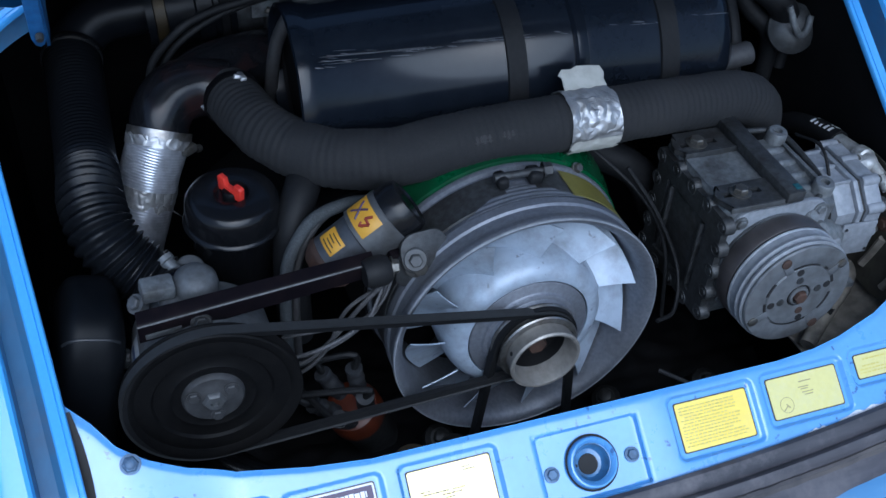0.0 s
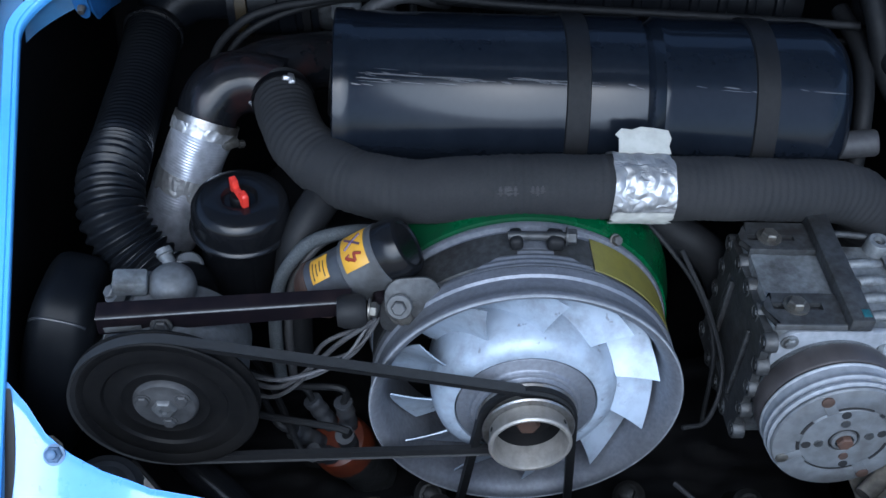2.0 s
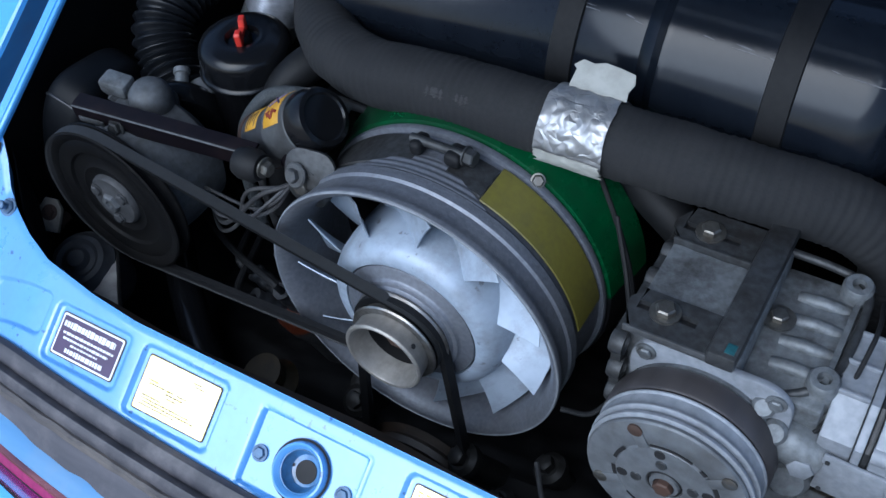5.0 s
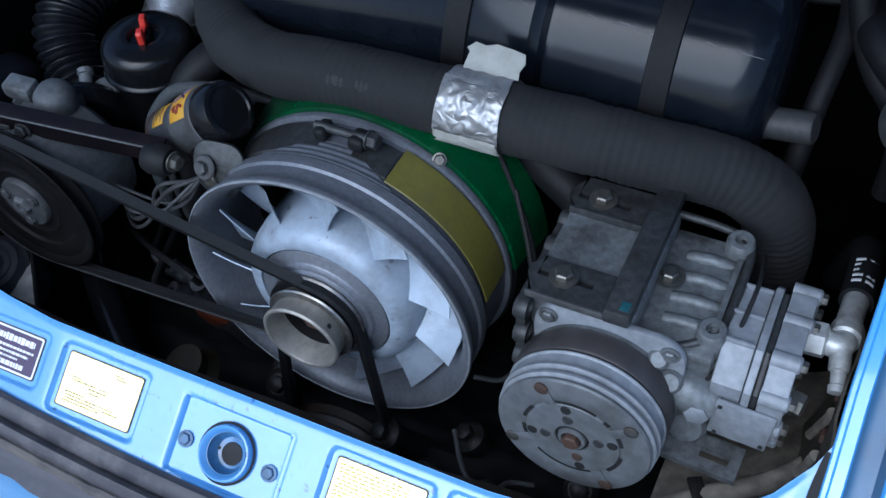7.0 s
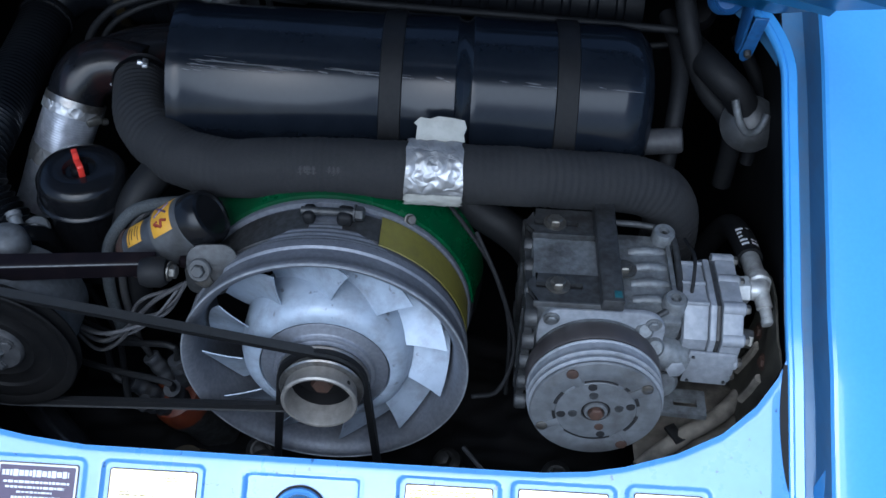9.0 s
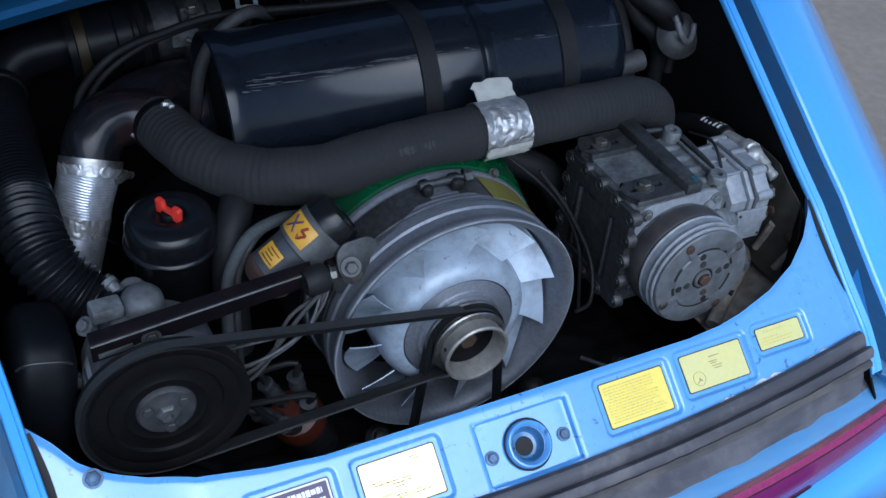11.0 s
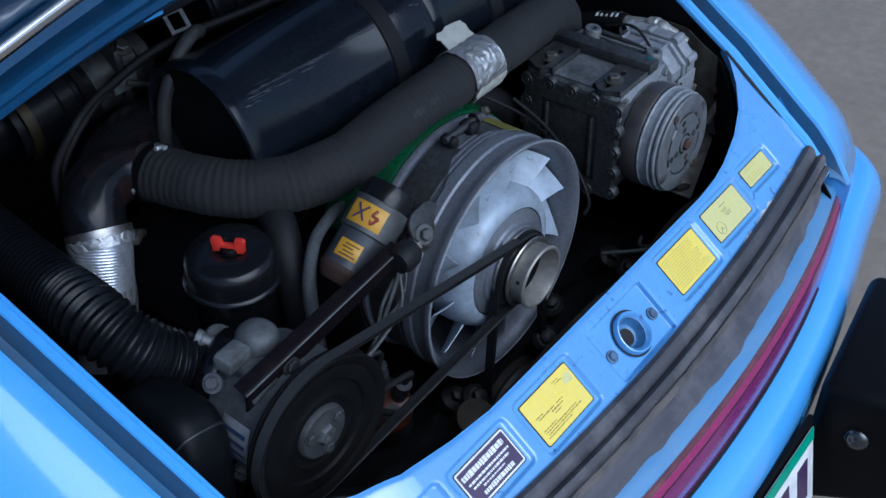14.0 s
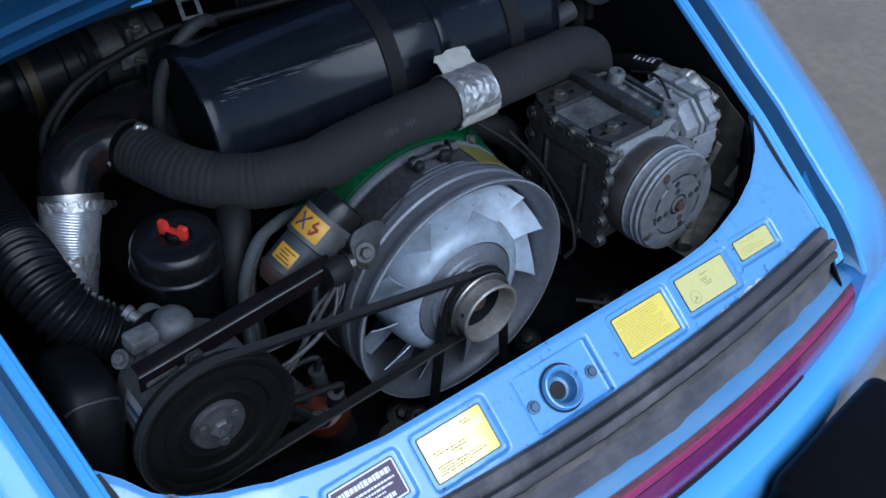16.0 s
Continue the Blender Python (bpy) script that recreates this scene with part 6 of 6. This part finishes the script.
part("rim_groove", lathe([(0.0537, -0.0101), (0.0540, -0.0093), (0.0537, -0.0084)], QX, 64), M["rust"], comp)
plate_c = part("clutch_plate", lathe([(0.0565, -0.0030), (0.0572, -0.0005), (0.0562, 0.0012), (0.0520, 0.0020), (0.0385, 0.0020), (0.0370, 0.0012), (0.0355, 0.0012), (0.0345, 0.0026), (0.0300, 0.0030), (0.0130, 0.0030), (0.0122, 0.0012), (0.0108, 0.0012), (0.0100, 0.0040), (0.0075, 0.0045), (0.0070, 0.0)], QX, 96), M["plate"], comp, "scuffed pale clutch plate")
part("hub_line", lathe([(0.0108, 0.0016), (0.0115, 0.0033), (0.0123, 0.0016)], QX, 40), M["hole"], plate_c, "thin dark ring round the hub")
for a0, a1, w in ((146, 170, 0.0013), (184, 206, 0.0013), (-40, -6, 0.0013), (14, 30, 0.0014), (47, 55, 0.0012), (66, 112, 0.0005), (228, 300, 0.0004)):
    part("slot", lathe([(0.0365 - w, 0.0010), (0.0365 - w, 0.0026), (0.0365 + w, 0.0024), (0.0365 + w, 0.0008)], QX, 14, arc=(a0, a1)), M["hole"], plate_c, "dark curved slot")
for k, a in enumerate((102, 15, -75, 191)):
    a = radians(a)
    part("hole", lathe([(0, 0.0034), (0.0037, 0.0034), (0.0041, 0.0026)], QX @ Matrix.Translation((0.0300 * math.cos(a), 0.0300 * math.sin(a), 0)), 16), M["hole"], plate_c, "dark drilled hole")
    part("hub_rivet", lathe([(0, 0.0040), (0.0036, 0.0040), (0.0043, 0.0026)], QX @ Matrix.Translation((0.0200 * math.cos(a), 0.0200 * math.sin(a), 0)), 16), M["rust"] if k == 2 else M["alu_dirty"], plate_c)
for k, a in enumerate((120, 37, -56, 207)):
    a = radians(a)
    strap = QX @ pose(0, 0, 0, 0, 0, math.degrees(a))
    part("spring_strap", box((0.014, 0.0085, 0.0008), strap @ Matrix.Translation((0.0415, 0, 0.0026)), 0.0003), M["plate"], plate_c)
    part("rivet", lathe([(0.0052, 0.0015), (0.0052, 0.0030), (0.0038, 0.0037), (0, 0.0037)], strap @ Matrix.Translation((0.0500, 0, 0)), 16), M["rust"] if k in (0, 2) else M["zinc"], plate_c)
part("centre_bolt", bolt(QX @ Matrix.Translation((0, 0, 0.001)), 0.0068, 0.0075), M["rust"], plate_c, "rusty centre bolt")
part("sensor_wire", tube([(0.330, 0.09, 0.826), (0.333, 0.05, 0.834), (0.326, 0.01, 0.80), (0.312, -0.010, 0.782), (0.29, -0.02, 0.775)], 0.0017, 8), M["rubber"], comp, "thin black wire")

fit = thing("pipe_fitting", (0.39, 0.045, 0.80), "zinc hose union with service port on the compressor", "pipe fitting")
part("nut", lathe([(0.013, 0), (0.013, 0.012), (0.010, 0.014)], along((0.374, 0.046, 0.806), (1, 0, 0.1)), 6), M["bright_zinc"], fit, "bright zinc hex nut")
part("union", tube([(0.385, 0.046, 0.807), (0.397, 0.047, 0.808), (0.398, 0.075, 0.803), (0.399, 0.10, 0.798)], lambda s, a: 0.0092 + (0.0022 if 0.018 < s < 0.032 else 0.0), 20, 0.002), M["bright_zinc"], fit)
part("service_port", lathe([(0.0075, -0.01), (0.0075, 0.012), (0.0055, 0.013), (0.0055, 0.022), (0.0065, 0.023), (0.0065, 0.028), (0, 0.029)], along((0.398, 0.040, 0.806), (0.15, -0.8, -0.35)), 18), M["bright_zinc"], fit)
fh = thing("refrigerant_hose", (0.40, 0.15, 0.78), "thick black refrigerant hose with white bar marks", "hose")
part("duct", tube([(0.399, 0.098, 0.798), (0.400, 0.14, 0.788), (0.398, 0.19, 0.76), (0.385, 0.22, 0.69)], 0.0125, 18), M["rubber"], fh)
for k in range(5):
    for a0 in (52, 96):
        part("white_mark", lathe([(0.0127, 0.0), (0.0130, 0.0005), (0.0130, 0.0036), (0.0127, 0.004)], along((0.3993, 0.106 + 0.0072 * k, 0.7965 - 0.0018 * k), (0.02, 0.96, -0.25), (0, 0, 1)), 6, arc=(a0, a0 + 32)), M["white"], fh)

# ---- front of the bay ----
tb = thing("intake_assembly", (-0.18, 0.41, 0.84), "grimy cast throttle body with black sleeves", "throttle body")
TX = along((-0.285, 0.415, 0.872), (1, -0.02, 0.06))
part("clamp_ring", lathe([(0.040, 0.008), (0.0425, 0.009), (0.0425, 0.020), (0.040, 0.021)], TX, 48), M["brass"], tb, "brass-toned clamp ring")
part("sleeve", lathe([(0.038, 0.0), (0.039, 0.05), (0.041, 0.052), (0.041, 0.068), (0.039, 0.07), (0.038, 0.092)], TX, 48), M["conv"], tb)
part("sleeve_band", lathe([(0.0395, 0.075), (0.0415, 0.076), (0.0415, 0.084), (0.0395, 0.085)], TX, 48), M["bay"], tb)
part("body", lathe([(0.034, 0.09), (0.036, 0.10), (0.036, 0.15), (0.030, 0.155), (0.030, 0.17)], TX, 40), M["alu_dirty"], tb)
part("flange", box((0.010, 0.082, 0.082), TX @ Matrix.Translation((0, 0, 0.125)) @ pose(0, 0, 0, 0, 90, 0), 0.004), M["alu_dirty"], tb)
part("top_bolt", bolt(along((-0.155, 0.376, 0.918), (0, -0.5, 0.9)), 0.007, 0.008, 0.010), M["zinc"], tb)
part("lever", box((0.030, 0.006, 0.020), Matrix.Translation((-0.165, 0.37, 0.886)), 0.002), M["alu"], tb)
part("linkage", tube([(-0.165, 0.366, 0.886), (-0.13, 0.36, 0.87), (-0.09, 0.36, 0.865)], 0.004, 8), M["zinc"], tb)
hook = thing("wire_hook", (-0.10, 0.352, 0.90), "pale square metal hook bracket", "bracket")
part("loop", frame_plate((-0.012, -0.013, 0.012, 0.013), [(-0.0075, -0.0085, 0.0075, 0.0085)], 0.003, along((-0.100, 0.352, 0.932), (-0.1, -0.75, 0.65), (0, 0, 1))), M["alu"], hook)
part("stem", tube([(-0.100, 0.352, 0.920), (-0.098, 0.352, 0.89), (-0.098, 0.35, 0.86)], 0.004, 8), M["alu_dirty"], hook)
grey = thing("vacuum_hose", (-0.14, 0.34, 0.90), "faded grey rubber vacuum hose bent in a loop", "hose")
part("duct", tube([(-0.176, 0.312, 0.80), (-0.173, 0.308, 0.845), (-0.167, 0.306, 0.880), (-0.156, 0.304, 0.906), (-0.138, 0.306, 0.925), (-0.116, 0.312, 0.934), (-0.098, 0.322, 0.930), (-0.085, 0.338, 0.918), (-0.065, 0.375, 0.895)], 0.0072, 14), M["wire"], grey)
duct = thing("ribbed_duct", (0.15, 0.43, 0.85), "black ribbed blower duct at the front wall", "duct")
DX2 = along((-0.03, 0.435, 0.888), (1, 0, -0.02))
part("pipe", lathe([(0, 0), (0.052, 0.002), (0.052, 0.338), (0, 0.34)], DX2, 48), M["conv"], duct)
for k in range(11):
    h = 0.012 + 0.030 * k
    part("rib", lathe([(0.0515, h - 0.006), (0.0548, h - 0.004), (0.0558, h), (0.0548, h + 0.004), (0.0515, h + 0.006)], DX2, 48), M["conv"], duct)

for name, label, pts, r, mt in (
    ("throttle_cable", "black sheathed control cable", [(-0.298, 0.318, 0.83), (-0.290, 0.322, 0.866), (-0.262, 0.318, 0.900), (-0.236, 0.325, 0.910), (-0.204, 0.331, 0.915), (-0.13, 0.335, 0.925), (0.0, 0.318, 0.926), (0.15, 0.308, 0.927), (0.33, 0.30, 0.925)], 0.0042, "rubber"),
    ("throttle_cable", "black sheathed control cable", [(-0.286, 0.326, 0.83), (-0.277, 0.328, 0.862), (-0.250, 0.328, 0.890), (-0.20, 0.340, 0.906), (-0.13, 0.345, 0.915), (0.0, 0.335, 0.913), (0.12, 0.325, 0.905), (0.26, 0.318, 0.892), (0.36, 0.32, 0.90)], 0.0036, "rubber"),
    ("fuel_line", "dark rubber fuel line along the canister", [(-0.17, 0.37, 0.80), (-0.15, 0.34, 0.84), (-0.11, 0.335, 0.86), (-0.05, 0.36, 0.87)], 0.006, "rubber"),
):
    c = thing(name, pts[2], label, "cable", "cables over the canister")
    part("sheath", tube(pts, r, 10), M[mt], c)

M["can_grey"] = mat("dull_grey_can", (0.075, 0.079, 0.083), (0.055, 0.057, 0.060), rough=0.45, metal=0.3, scale=160, bump=0.12, stain=(0.018, 0.017, 0.016), stain_amt=0.6, stain_scale=30)
vac = thing("vacuum_canister", (0.40, 0.22, 0.85), "grey vacuum diaphragm can with bent pipe", "vacuum canister")
VX = along((0.404, 0.226, 0.866), (-0.22, -0.80, 0.50))
part("can", lathe([(0, -0.030), (0.016, -0.030), (0.022, -0.024), (0.0255, -0.010), (0.0285, -0.007), (0.0290, -0.004), (0.0285, -0.001), (0.0262, 0.001), (0.0225, 0.006), (0.0120, 0.011), (0.0, 0.012)], VX, 44), M["can_grey"], vac)
part("pipe", tube([(0.380, 0.214, 0.902), (0.3835, 0.209, 0.892), (0.389, 0.205, 0.879), (0.397, 0.206, 0.870), (0.405, 0.208, 0.868), (0.412, 0.212, 0.873), (0.417, 0.219, 0.883)], 0.0040, 12), M["alu"], vac)
part("rear_hose", tube([(0.401, 0.236, 0.872), (0.388, 0.240, 0.892), (0.373, 0.246, 0.904), (0.358, 0.266, 0.910), (0.350, 0.31, 0.90)], 0.0160, 20), M["rubber"], vac)
for name, label, pts, r, mt in (
    ("oil_pipe", "dark grey rubber oil pipe bent along the side", [(0.330, 0.33, 0.97), (0.336, 0.285, 0.942), (0.348, 0.27, 0.907), (0.365, 0.26, 0.878), (0.385, 0.25, 0.859), (0.398, 0.25, 0.83), (0.40, 0.25, 0.77)], 0.0105, "rubber"),
    ("oil_hose", "black rubber oil hose", [(0.325, 0.34, 0.92), (0.335, 0.28, 0.90), (0.33, 0.23, 0.86), (0.325, 0.20, 0.80)], 0.009, "rubber"),
    ("side_pipe", "dull black side pipe", [(0.40, 0.33, 0.905), (0.42, 0.29, 0.878), (0.424, 0.26, 0.86), (0.42, 0.25, 0.80)], 0.0075, "rubber"),
):
    c = thing(name, pts[2], label, "hose", "hoses at the bay side")
    part("pipe", tube(pts, r, 14), M[mt], c)
stub = thing("hose_stub", (0.318, 0.20, 0.85), "short grey hose stub at the canister end", "hose")
part("stub", lathe([(0.014, 0), (0.0130, 0.002), (0.0130, 0.036), (0.011, 0.039), (0, 0.039)], along((0.298, 0.207, 0.850), (1, -0.15, 0.25)), 24), M["wire"], stub)
cyl = thing("washer_cap", (0.36, 0.30, 0.93), "dark cap with pale centre", "cap")
part("cap", lathe([(0, 0.012), (0.016, 0.012), (0.02, 0.008), (0.021, 0.0), (0, 0)], along((0.352, 0.33, 0.93), (-0.2, -0.6, 0.7)), 24), M["black_plastic"], cyl)

# ---- low in the bay ----
dist = thing("distributor", (-0.165, 0.04, 0.60), "red-brown distributor cap with grey plug leads", "distributor")
DX = along((-0.156, 0.042, 0.600), (-0.35, -0.25, 0.88)) @ Matrix.Diagonal((0.82, 0.82, 0.82, 1))
part("body", lathe([(0.03, -0.09), (0.03, -0.03), (0.035, -0.01), (0.035, 0.0)], DX, 32), M["alu_dirty"], dist)
part("cap", lathe([(0.0355, 0.0), (0.0355, 0.018), (0.032, 0.028), (0.022, 0.033), (0, 0.034)], DX, 40), M["brown"], dist, "red-brown bakelite cap")
for k in range(5):
    a = radians(72 * k + 20)
    p = DX @ Vector((0.020 * math.cos(a), 0.020 * math.sin(a), 0.030))
    q = DX @ Vector((0.034 * math.cos(a) - 0.004, 0.034 * math.sin(a), 0.072))
    part("boot", tube([p, p.lerp(q, 0.5), q], lambda s, a: 0.0085 - 0.0006 * math.sin(s * 500), 12, 0.002), M["boot"], dist, "dusty grey-blue plug boot")
    end = Vector((-0.33 + 0.012 * k, 0.09 + 0.015 * k, 0.63 + 0.008 * k))
    d = (q - p).normalized() * 0.02
    part("lead", tube([q - d * 0.2, q + d, q.lerp(end, 0.5) + Vector((0.0, -0.012 + 0.006 * k, 0.012 - 0.004 * k)), end], 0.0034, 8), M["rubber"], dist)
leads = thing("wire_loom", (-0.17, 0.02, 0.74), "bundle of pale grey wires below the coil", "wires")
rng = random.Random(5)
for k in range(5):
    j = [Vector((rng.uniform(-0.008, 0.008), rng.uniform(-0.006, 0.006), rng.uniform(-0.009, 0.009))) for q in range(3)]
    part("wire", tube([Vector((-0.126 - 0.003 * k, 0.03, 0.795 - 0.003 * k)), Vector((-0.145 - 0.006 * k, 0.014, 0.768)) + j[0], Vector((-0.178 - 0.006 * k, 0.014, 0.748 - 0.005 * k)) + j[1], Vector((-0.225, 0.028, 0.736 - 0.008 * k)) + j[2], Vector((-0.27, 0.06, 0.70))], 0.0015 + 0.0004 * (k % 3), 8), M["wire_pale"] if k % 2 else M["wire"], leads)
br = thing("braided_hose", (-0.21, 0.09, 0.80), "grey braided fuel hose looped round the coil", "hose")
LOOP = [(-0.124, 0.115, 0.813), (-0.152, 0.099, 0.827), (-0.186, 0.087, 0.825), (-0.208, 0.077, 0.801), (-0.216, 0.071, 0.776), (-0.219, 0.066, 0.731), (-0.217, 0.07, 0.66)]
part("duct", tube(LOOP, 0.0060, 12), M["braid"], br)
inner = thing("braided_hose", (-0.19, 0.09, 0.80), "thin dark braided hose tucked against the coil", "hose")
part("duct", tube([Vector(p) + Vector((0.011, 0.006, -0.004)) for p in LOOP], 0.0040, 10), M["wire"], inner)

duct2 = thing("heater_box", (-0.41, 0.05, 0.60), "smooth blue-black plastic heater box against the bay side", "heater box")


def soft_box(lon, lat):
    """A well rounded box, turned a little towards the tail."""
    def soft(v, e):
        return math.copysign(abs(v) ** e, v)

    r = soft(math.cos(lat), 0.5)
    p = Vector((0.030 * soft(math.sin(lat), 0.5), 0.055 * r * soft(math.cos(lon), 0.55), 0.094 * r * soft(math.sin(lon), 0.55)))
    return Vector((-0.405, 0.056, 0.713)) + Matrix.Rotation(radians(-8), 3, "X") @ Matrix.Rotation(radians(14), 3, "Y") @ p


bm = sheet(lambda u, v: soft_box(2 * math.pi * u, math.pi * (v - 0.5)), 96, 48)
bmesh.ops.remove_doubles(bm, verts=bm.verts, dist=1e-6)
part("body", bm, M["duct_grey"], duct2)
# Thin paler bead that draws the sheen along the box's upper edge.
part("sheen_bead", tube([soft_box(radians(136), radians(-42 + 10 * k)) for k in range(8)], 0.0013, 8), M["edge_sheen"], duct2, "pale bead painted as the sheen on the moulded edge")
part("drain_stub", lathe([(0.006, 0), (0.006, 0.012), (0.0075, 0.013), (0.0075, 0.016), (0, 0.016)], along((-0.405, -0.012, 0.665), (0.2, -0.9, 0.2)), 16), M["rust"], duct2)
boot = thing("rubber_boot", (-0.358, -0.043, 0.61), "black ribbed rubber boot in the bay corner", "rubber boot")
BX = along((-0.359, -0.043, 0.646), (0.12, -0.35, 0.93))
part("boot", lathe([(0.0125, 0.0135), (0.017, 0.012), (0.021, 0.0155), (0.026, 0.0135), (0.0295, 0.007), (0.0335, 0.004), (0.0335, -0.002), (0.030, -0.006), (0.033, -0.010), (0.033, -0.05)], BX, 40), M["boot"], boot)
part("centre_cap", lathe([(0, 0.0185), (0.0085, 0.0185), (0.0110, 0.016), (0.0128, 0.013)], BX, 28), M["boot"], boot)
tin = thing("engine_tin", (-0.32, -0.05, 0.62), "dirty pale engine tin in the corner", "sheet metal", "engine tin pieces")


def corner_tin(u, v):
    a = Vector((-0.341, -0.012, 0.652)).lerp(Vector((-0.286, -0.070, 0.646)), u)
    b = Vector((-0.395, -0.035, 0.628)).lerp(Vector((-0.350, -0.095, 0.622)), u)
    return a.lerp(b, v) + Vector((0, 0, 0.004 * math.sin(6 * v) + 0.0025 * noise.noise(Vector((u * 5, v * 5, 2)))))


part("sheet", sheet(corner_tin, 14, 12, 0.0015), M["pale_tin"], tin)
part("rolled_edge", tube([corner_tin(k / 8, 0) for k in range(9)], 0.0022, 8), M["oily"], tin, "oily dark rolled edge")
lug = thing("tin_lug", (-0.405, -0.025, 0.66), "small rusty tan bracket lug at the bay side", "bracket")
part("lug", prism([(-0.011, -0.018), (0.010, -0.020), (0.012, 0.004), (0.006, 0.013), (-0.006, 0.015), (-0.013, 0.003)], 0.006, along((-0.405, -0.024, 0.680), (0.25, -0.6, 0.75)), 0.001), M["tan"], lug)
part("lug_bolt", bolt(along((-0.4035, -0.0275, 0.684), (0.25, -0.6, 0.75)), 0.0055, 0.004, 0.008), M["rust"], lug)
tin2 = thing("engine_tin", (0.37, 0.0, 0.62), "dirty tan curved engine tin beside the compressor", "sheet metal", "engine tin pieces")
part("sheet", sheet(lambda u, v: Vector((0.300 + 0.118 * u, -0.066 + 0.20 * v + 0.03 * u, 0.652 + 0.022 * u**2 + 0.010 * math.sin(2.2 * v + 1.5 * u) - 0.03 * v + 0.003 * noise.noise(Vector((u * 6, v * 8, 1))))), 28, 22, 0.002), M["tan"], tin2)
part("shield_rim", tube([(0.300, -0.055, 0.664), (0.318, -0.042, 0.672), (0.345, -0.024, 0.680), (0.380, 0.000, 0.684), (0.405, 0.030, 0.684), (0.415, 0.07, 0.675)], 0.0085, 12), M["tan"], tin2, "pale tan rolled shield rim")
part("rim_clip", box((0.012, 0.020, 0.004), Matrix.Translation((0.333, -0.028, 0.685)) @ pose(0, 0, 0, 10, 10, 35), 0.001), M["oily"], tin2)
side_tin = thing("engine_tin", (0.40, 0.04, 0.66), "dull olive-brown engine tin against the bay side", "sheet metal", "engine tin pieces")


def side_sheet(u, v):
    y = -0.050 + 0.112 * v
    top = min(0.812, edge_z(y, 1) - 0.022)
    z = top - (top - 0.685) * u
    x = 0.4085 - 0.030 * max(0.0, u - 0.45) ** 1.5 + 0.0015 * math.sin(9 * v + 2 * u) + 0.0015 * noise.noise(Vector((u * 5, v * 9, 3)))
    return Vector((x, y, z))


part("sheet", sheet(side_sheet, 20, 26, 0.002), M["olive_tin"], side_tin)
for v in (0.10, 0.42, 0.74):
    part("bead", tube([side_sheet(0.50 + 0.06 * k, v + 0.012 * k) - Vector((0.003, 0, 0)) for k in range(7)], 0.0045, 8), M["tan"], side_tin, "pale rubbed bead")
    part("screw", bolt(along(side_sheet(0.42, v + 0.08) - Vector((0.002, 0, 0)), (-1, -0.1, 0.1)), 0.0055, 0.004, 0.008), M["rust"], side_tin)
pipe = thing("oil_return_pipe", (-0.25, -0.05, 0.62), "glossy black painted pipe low in the bay", "pipe")
part("pipe", tube([(-0.34, 0.06, 0.615), (-0.286, 0.008, 0.602), (-0.22, -0.045, 0.586), (-0.14, -0.085, 0.565)], 0.017, 18), M["black_gloss"], pipe)
brass = thing("brass_fitting", (-0.13, -0.03, 0.62), "tarnished brass fitting under the fan", "fitting")
part("cup", lathe([(0.0, 0.0), (0.022, 0.0), (0.025, 0.006), (0.018, 0.016), (0.02, 0.03), (0.0, 0.032)], along((-0.125, -0.05, 0.605), (-0.2, -0.3, 0.9)), 28), M["brass"], brass)
crank = thing("crank_pulley", (0, 0.0, 0.5), "dark steel crankshaft pulley low in the bay", "pulley")
part("wheel", lathe([(0, 0.01), (0.03, 0.01), (0.05, 0.004), (0.062, 0.006), (0.064, 0.0), (0.058, -0.006), (0.064, -0.012), (0.0, -0.012)], along((0, -0.018, 0.50), (0, -1, 0)), 64), M["tin_rust"], crank)
case = thing("engine_case", (0.1, 0.05, 0.5), "oily black engine case in the shade below the fan", "engine")
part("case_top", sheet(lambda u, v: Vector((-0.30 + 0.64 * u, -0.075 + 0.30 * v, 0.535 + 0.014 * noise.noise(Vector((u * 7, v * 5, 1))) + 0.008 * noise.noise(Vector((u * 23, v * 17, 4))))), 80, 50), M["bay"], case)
rng = random.Random(21)
for k in range(12):
    x, y, z = rng.uniform(0.10, 0.27) if k % 3 else rng.uniform(-0.10, 0.1), rng.uniform(-0.08, 0.02), rng.uniform(0.545, 0.59)
    d = (rng.uniform(-0.6, 0.6), rng.uniform(-0.9, -0.1), 1)
    c = part("fitting", lathe([(0.012, -0.09), (0.012, -0.01), (0.016, -0.008), (0.016, 0), (0.011, 0.004), (0, 0.004)], along((x, y, z), d), 18), M["oily"], case, "oily dark fitting")
    part("nut", bolt(along(Vector((x, y, z)) + Vector(d).normalized() * 0.004, d), 0.0085, 0.009), M["oily"], c)
for name, pts in (("loose_wire", [(0.135, -0.04, 0.66), (0.16, -0.075, 0.665), (0.185, -0.085, 0.66), (0.19, -0.06, 0.645), (0.21, -0.05, 0.64)]), ("loose_wire", [(0.135, 0.09, 0.82), (0.16, 0.06, 0.78), (0.178, 0.03, 0.73), (0.165, 0.0, 0.70), (0.14, -0.01, 0.70)]), ("loose_wire", [(0.10, 0.125, 0.835), (0.15, 0.08, 0.79), (0.172, 0.05, 0.74), (0.175, 0.03, 0.66)])):
    c = thing(name, pts[0], "loose thin electrical wire", "wire", "loose wires")
    part("wire", tube(pts, 0.0022, 8), M["wire"] if pts[0][2] < 0.7 else M["rubber"], c)
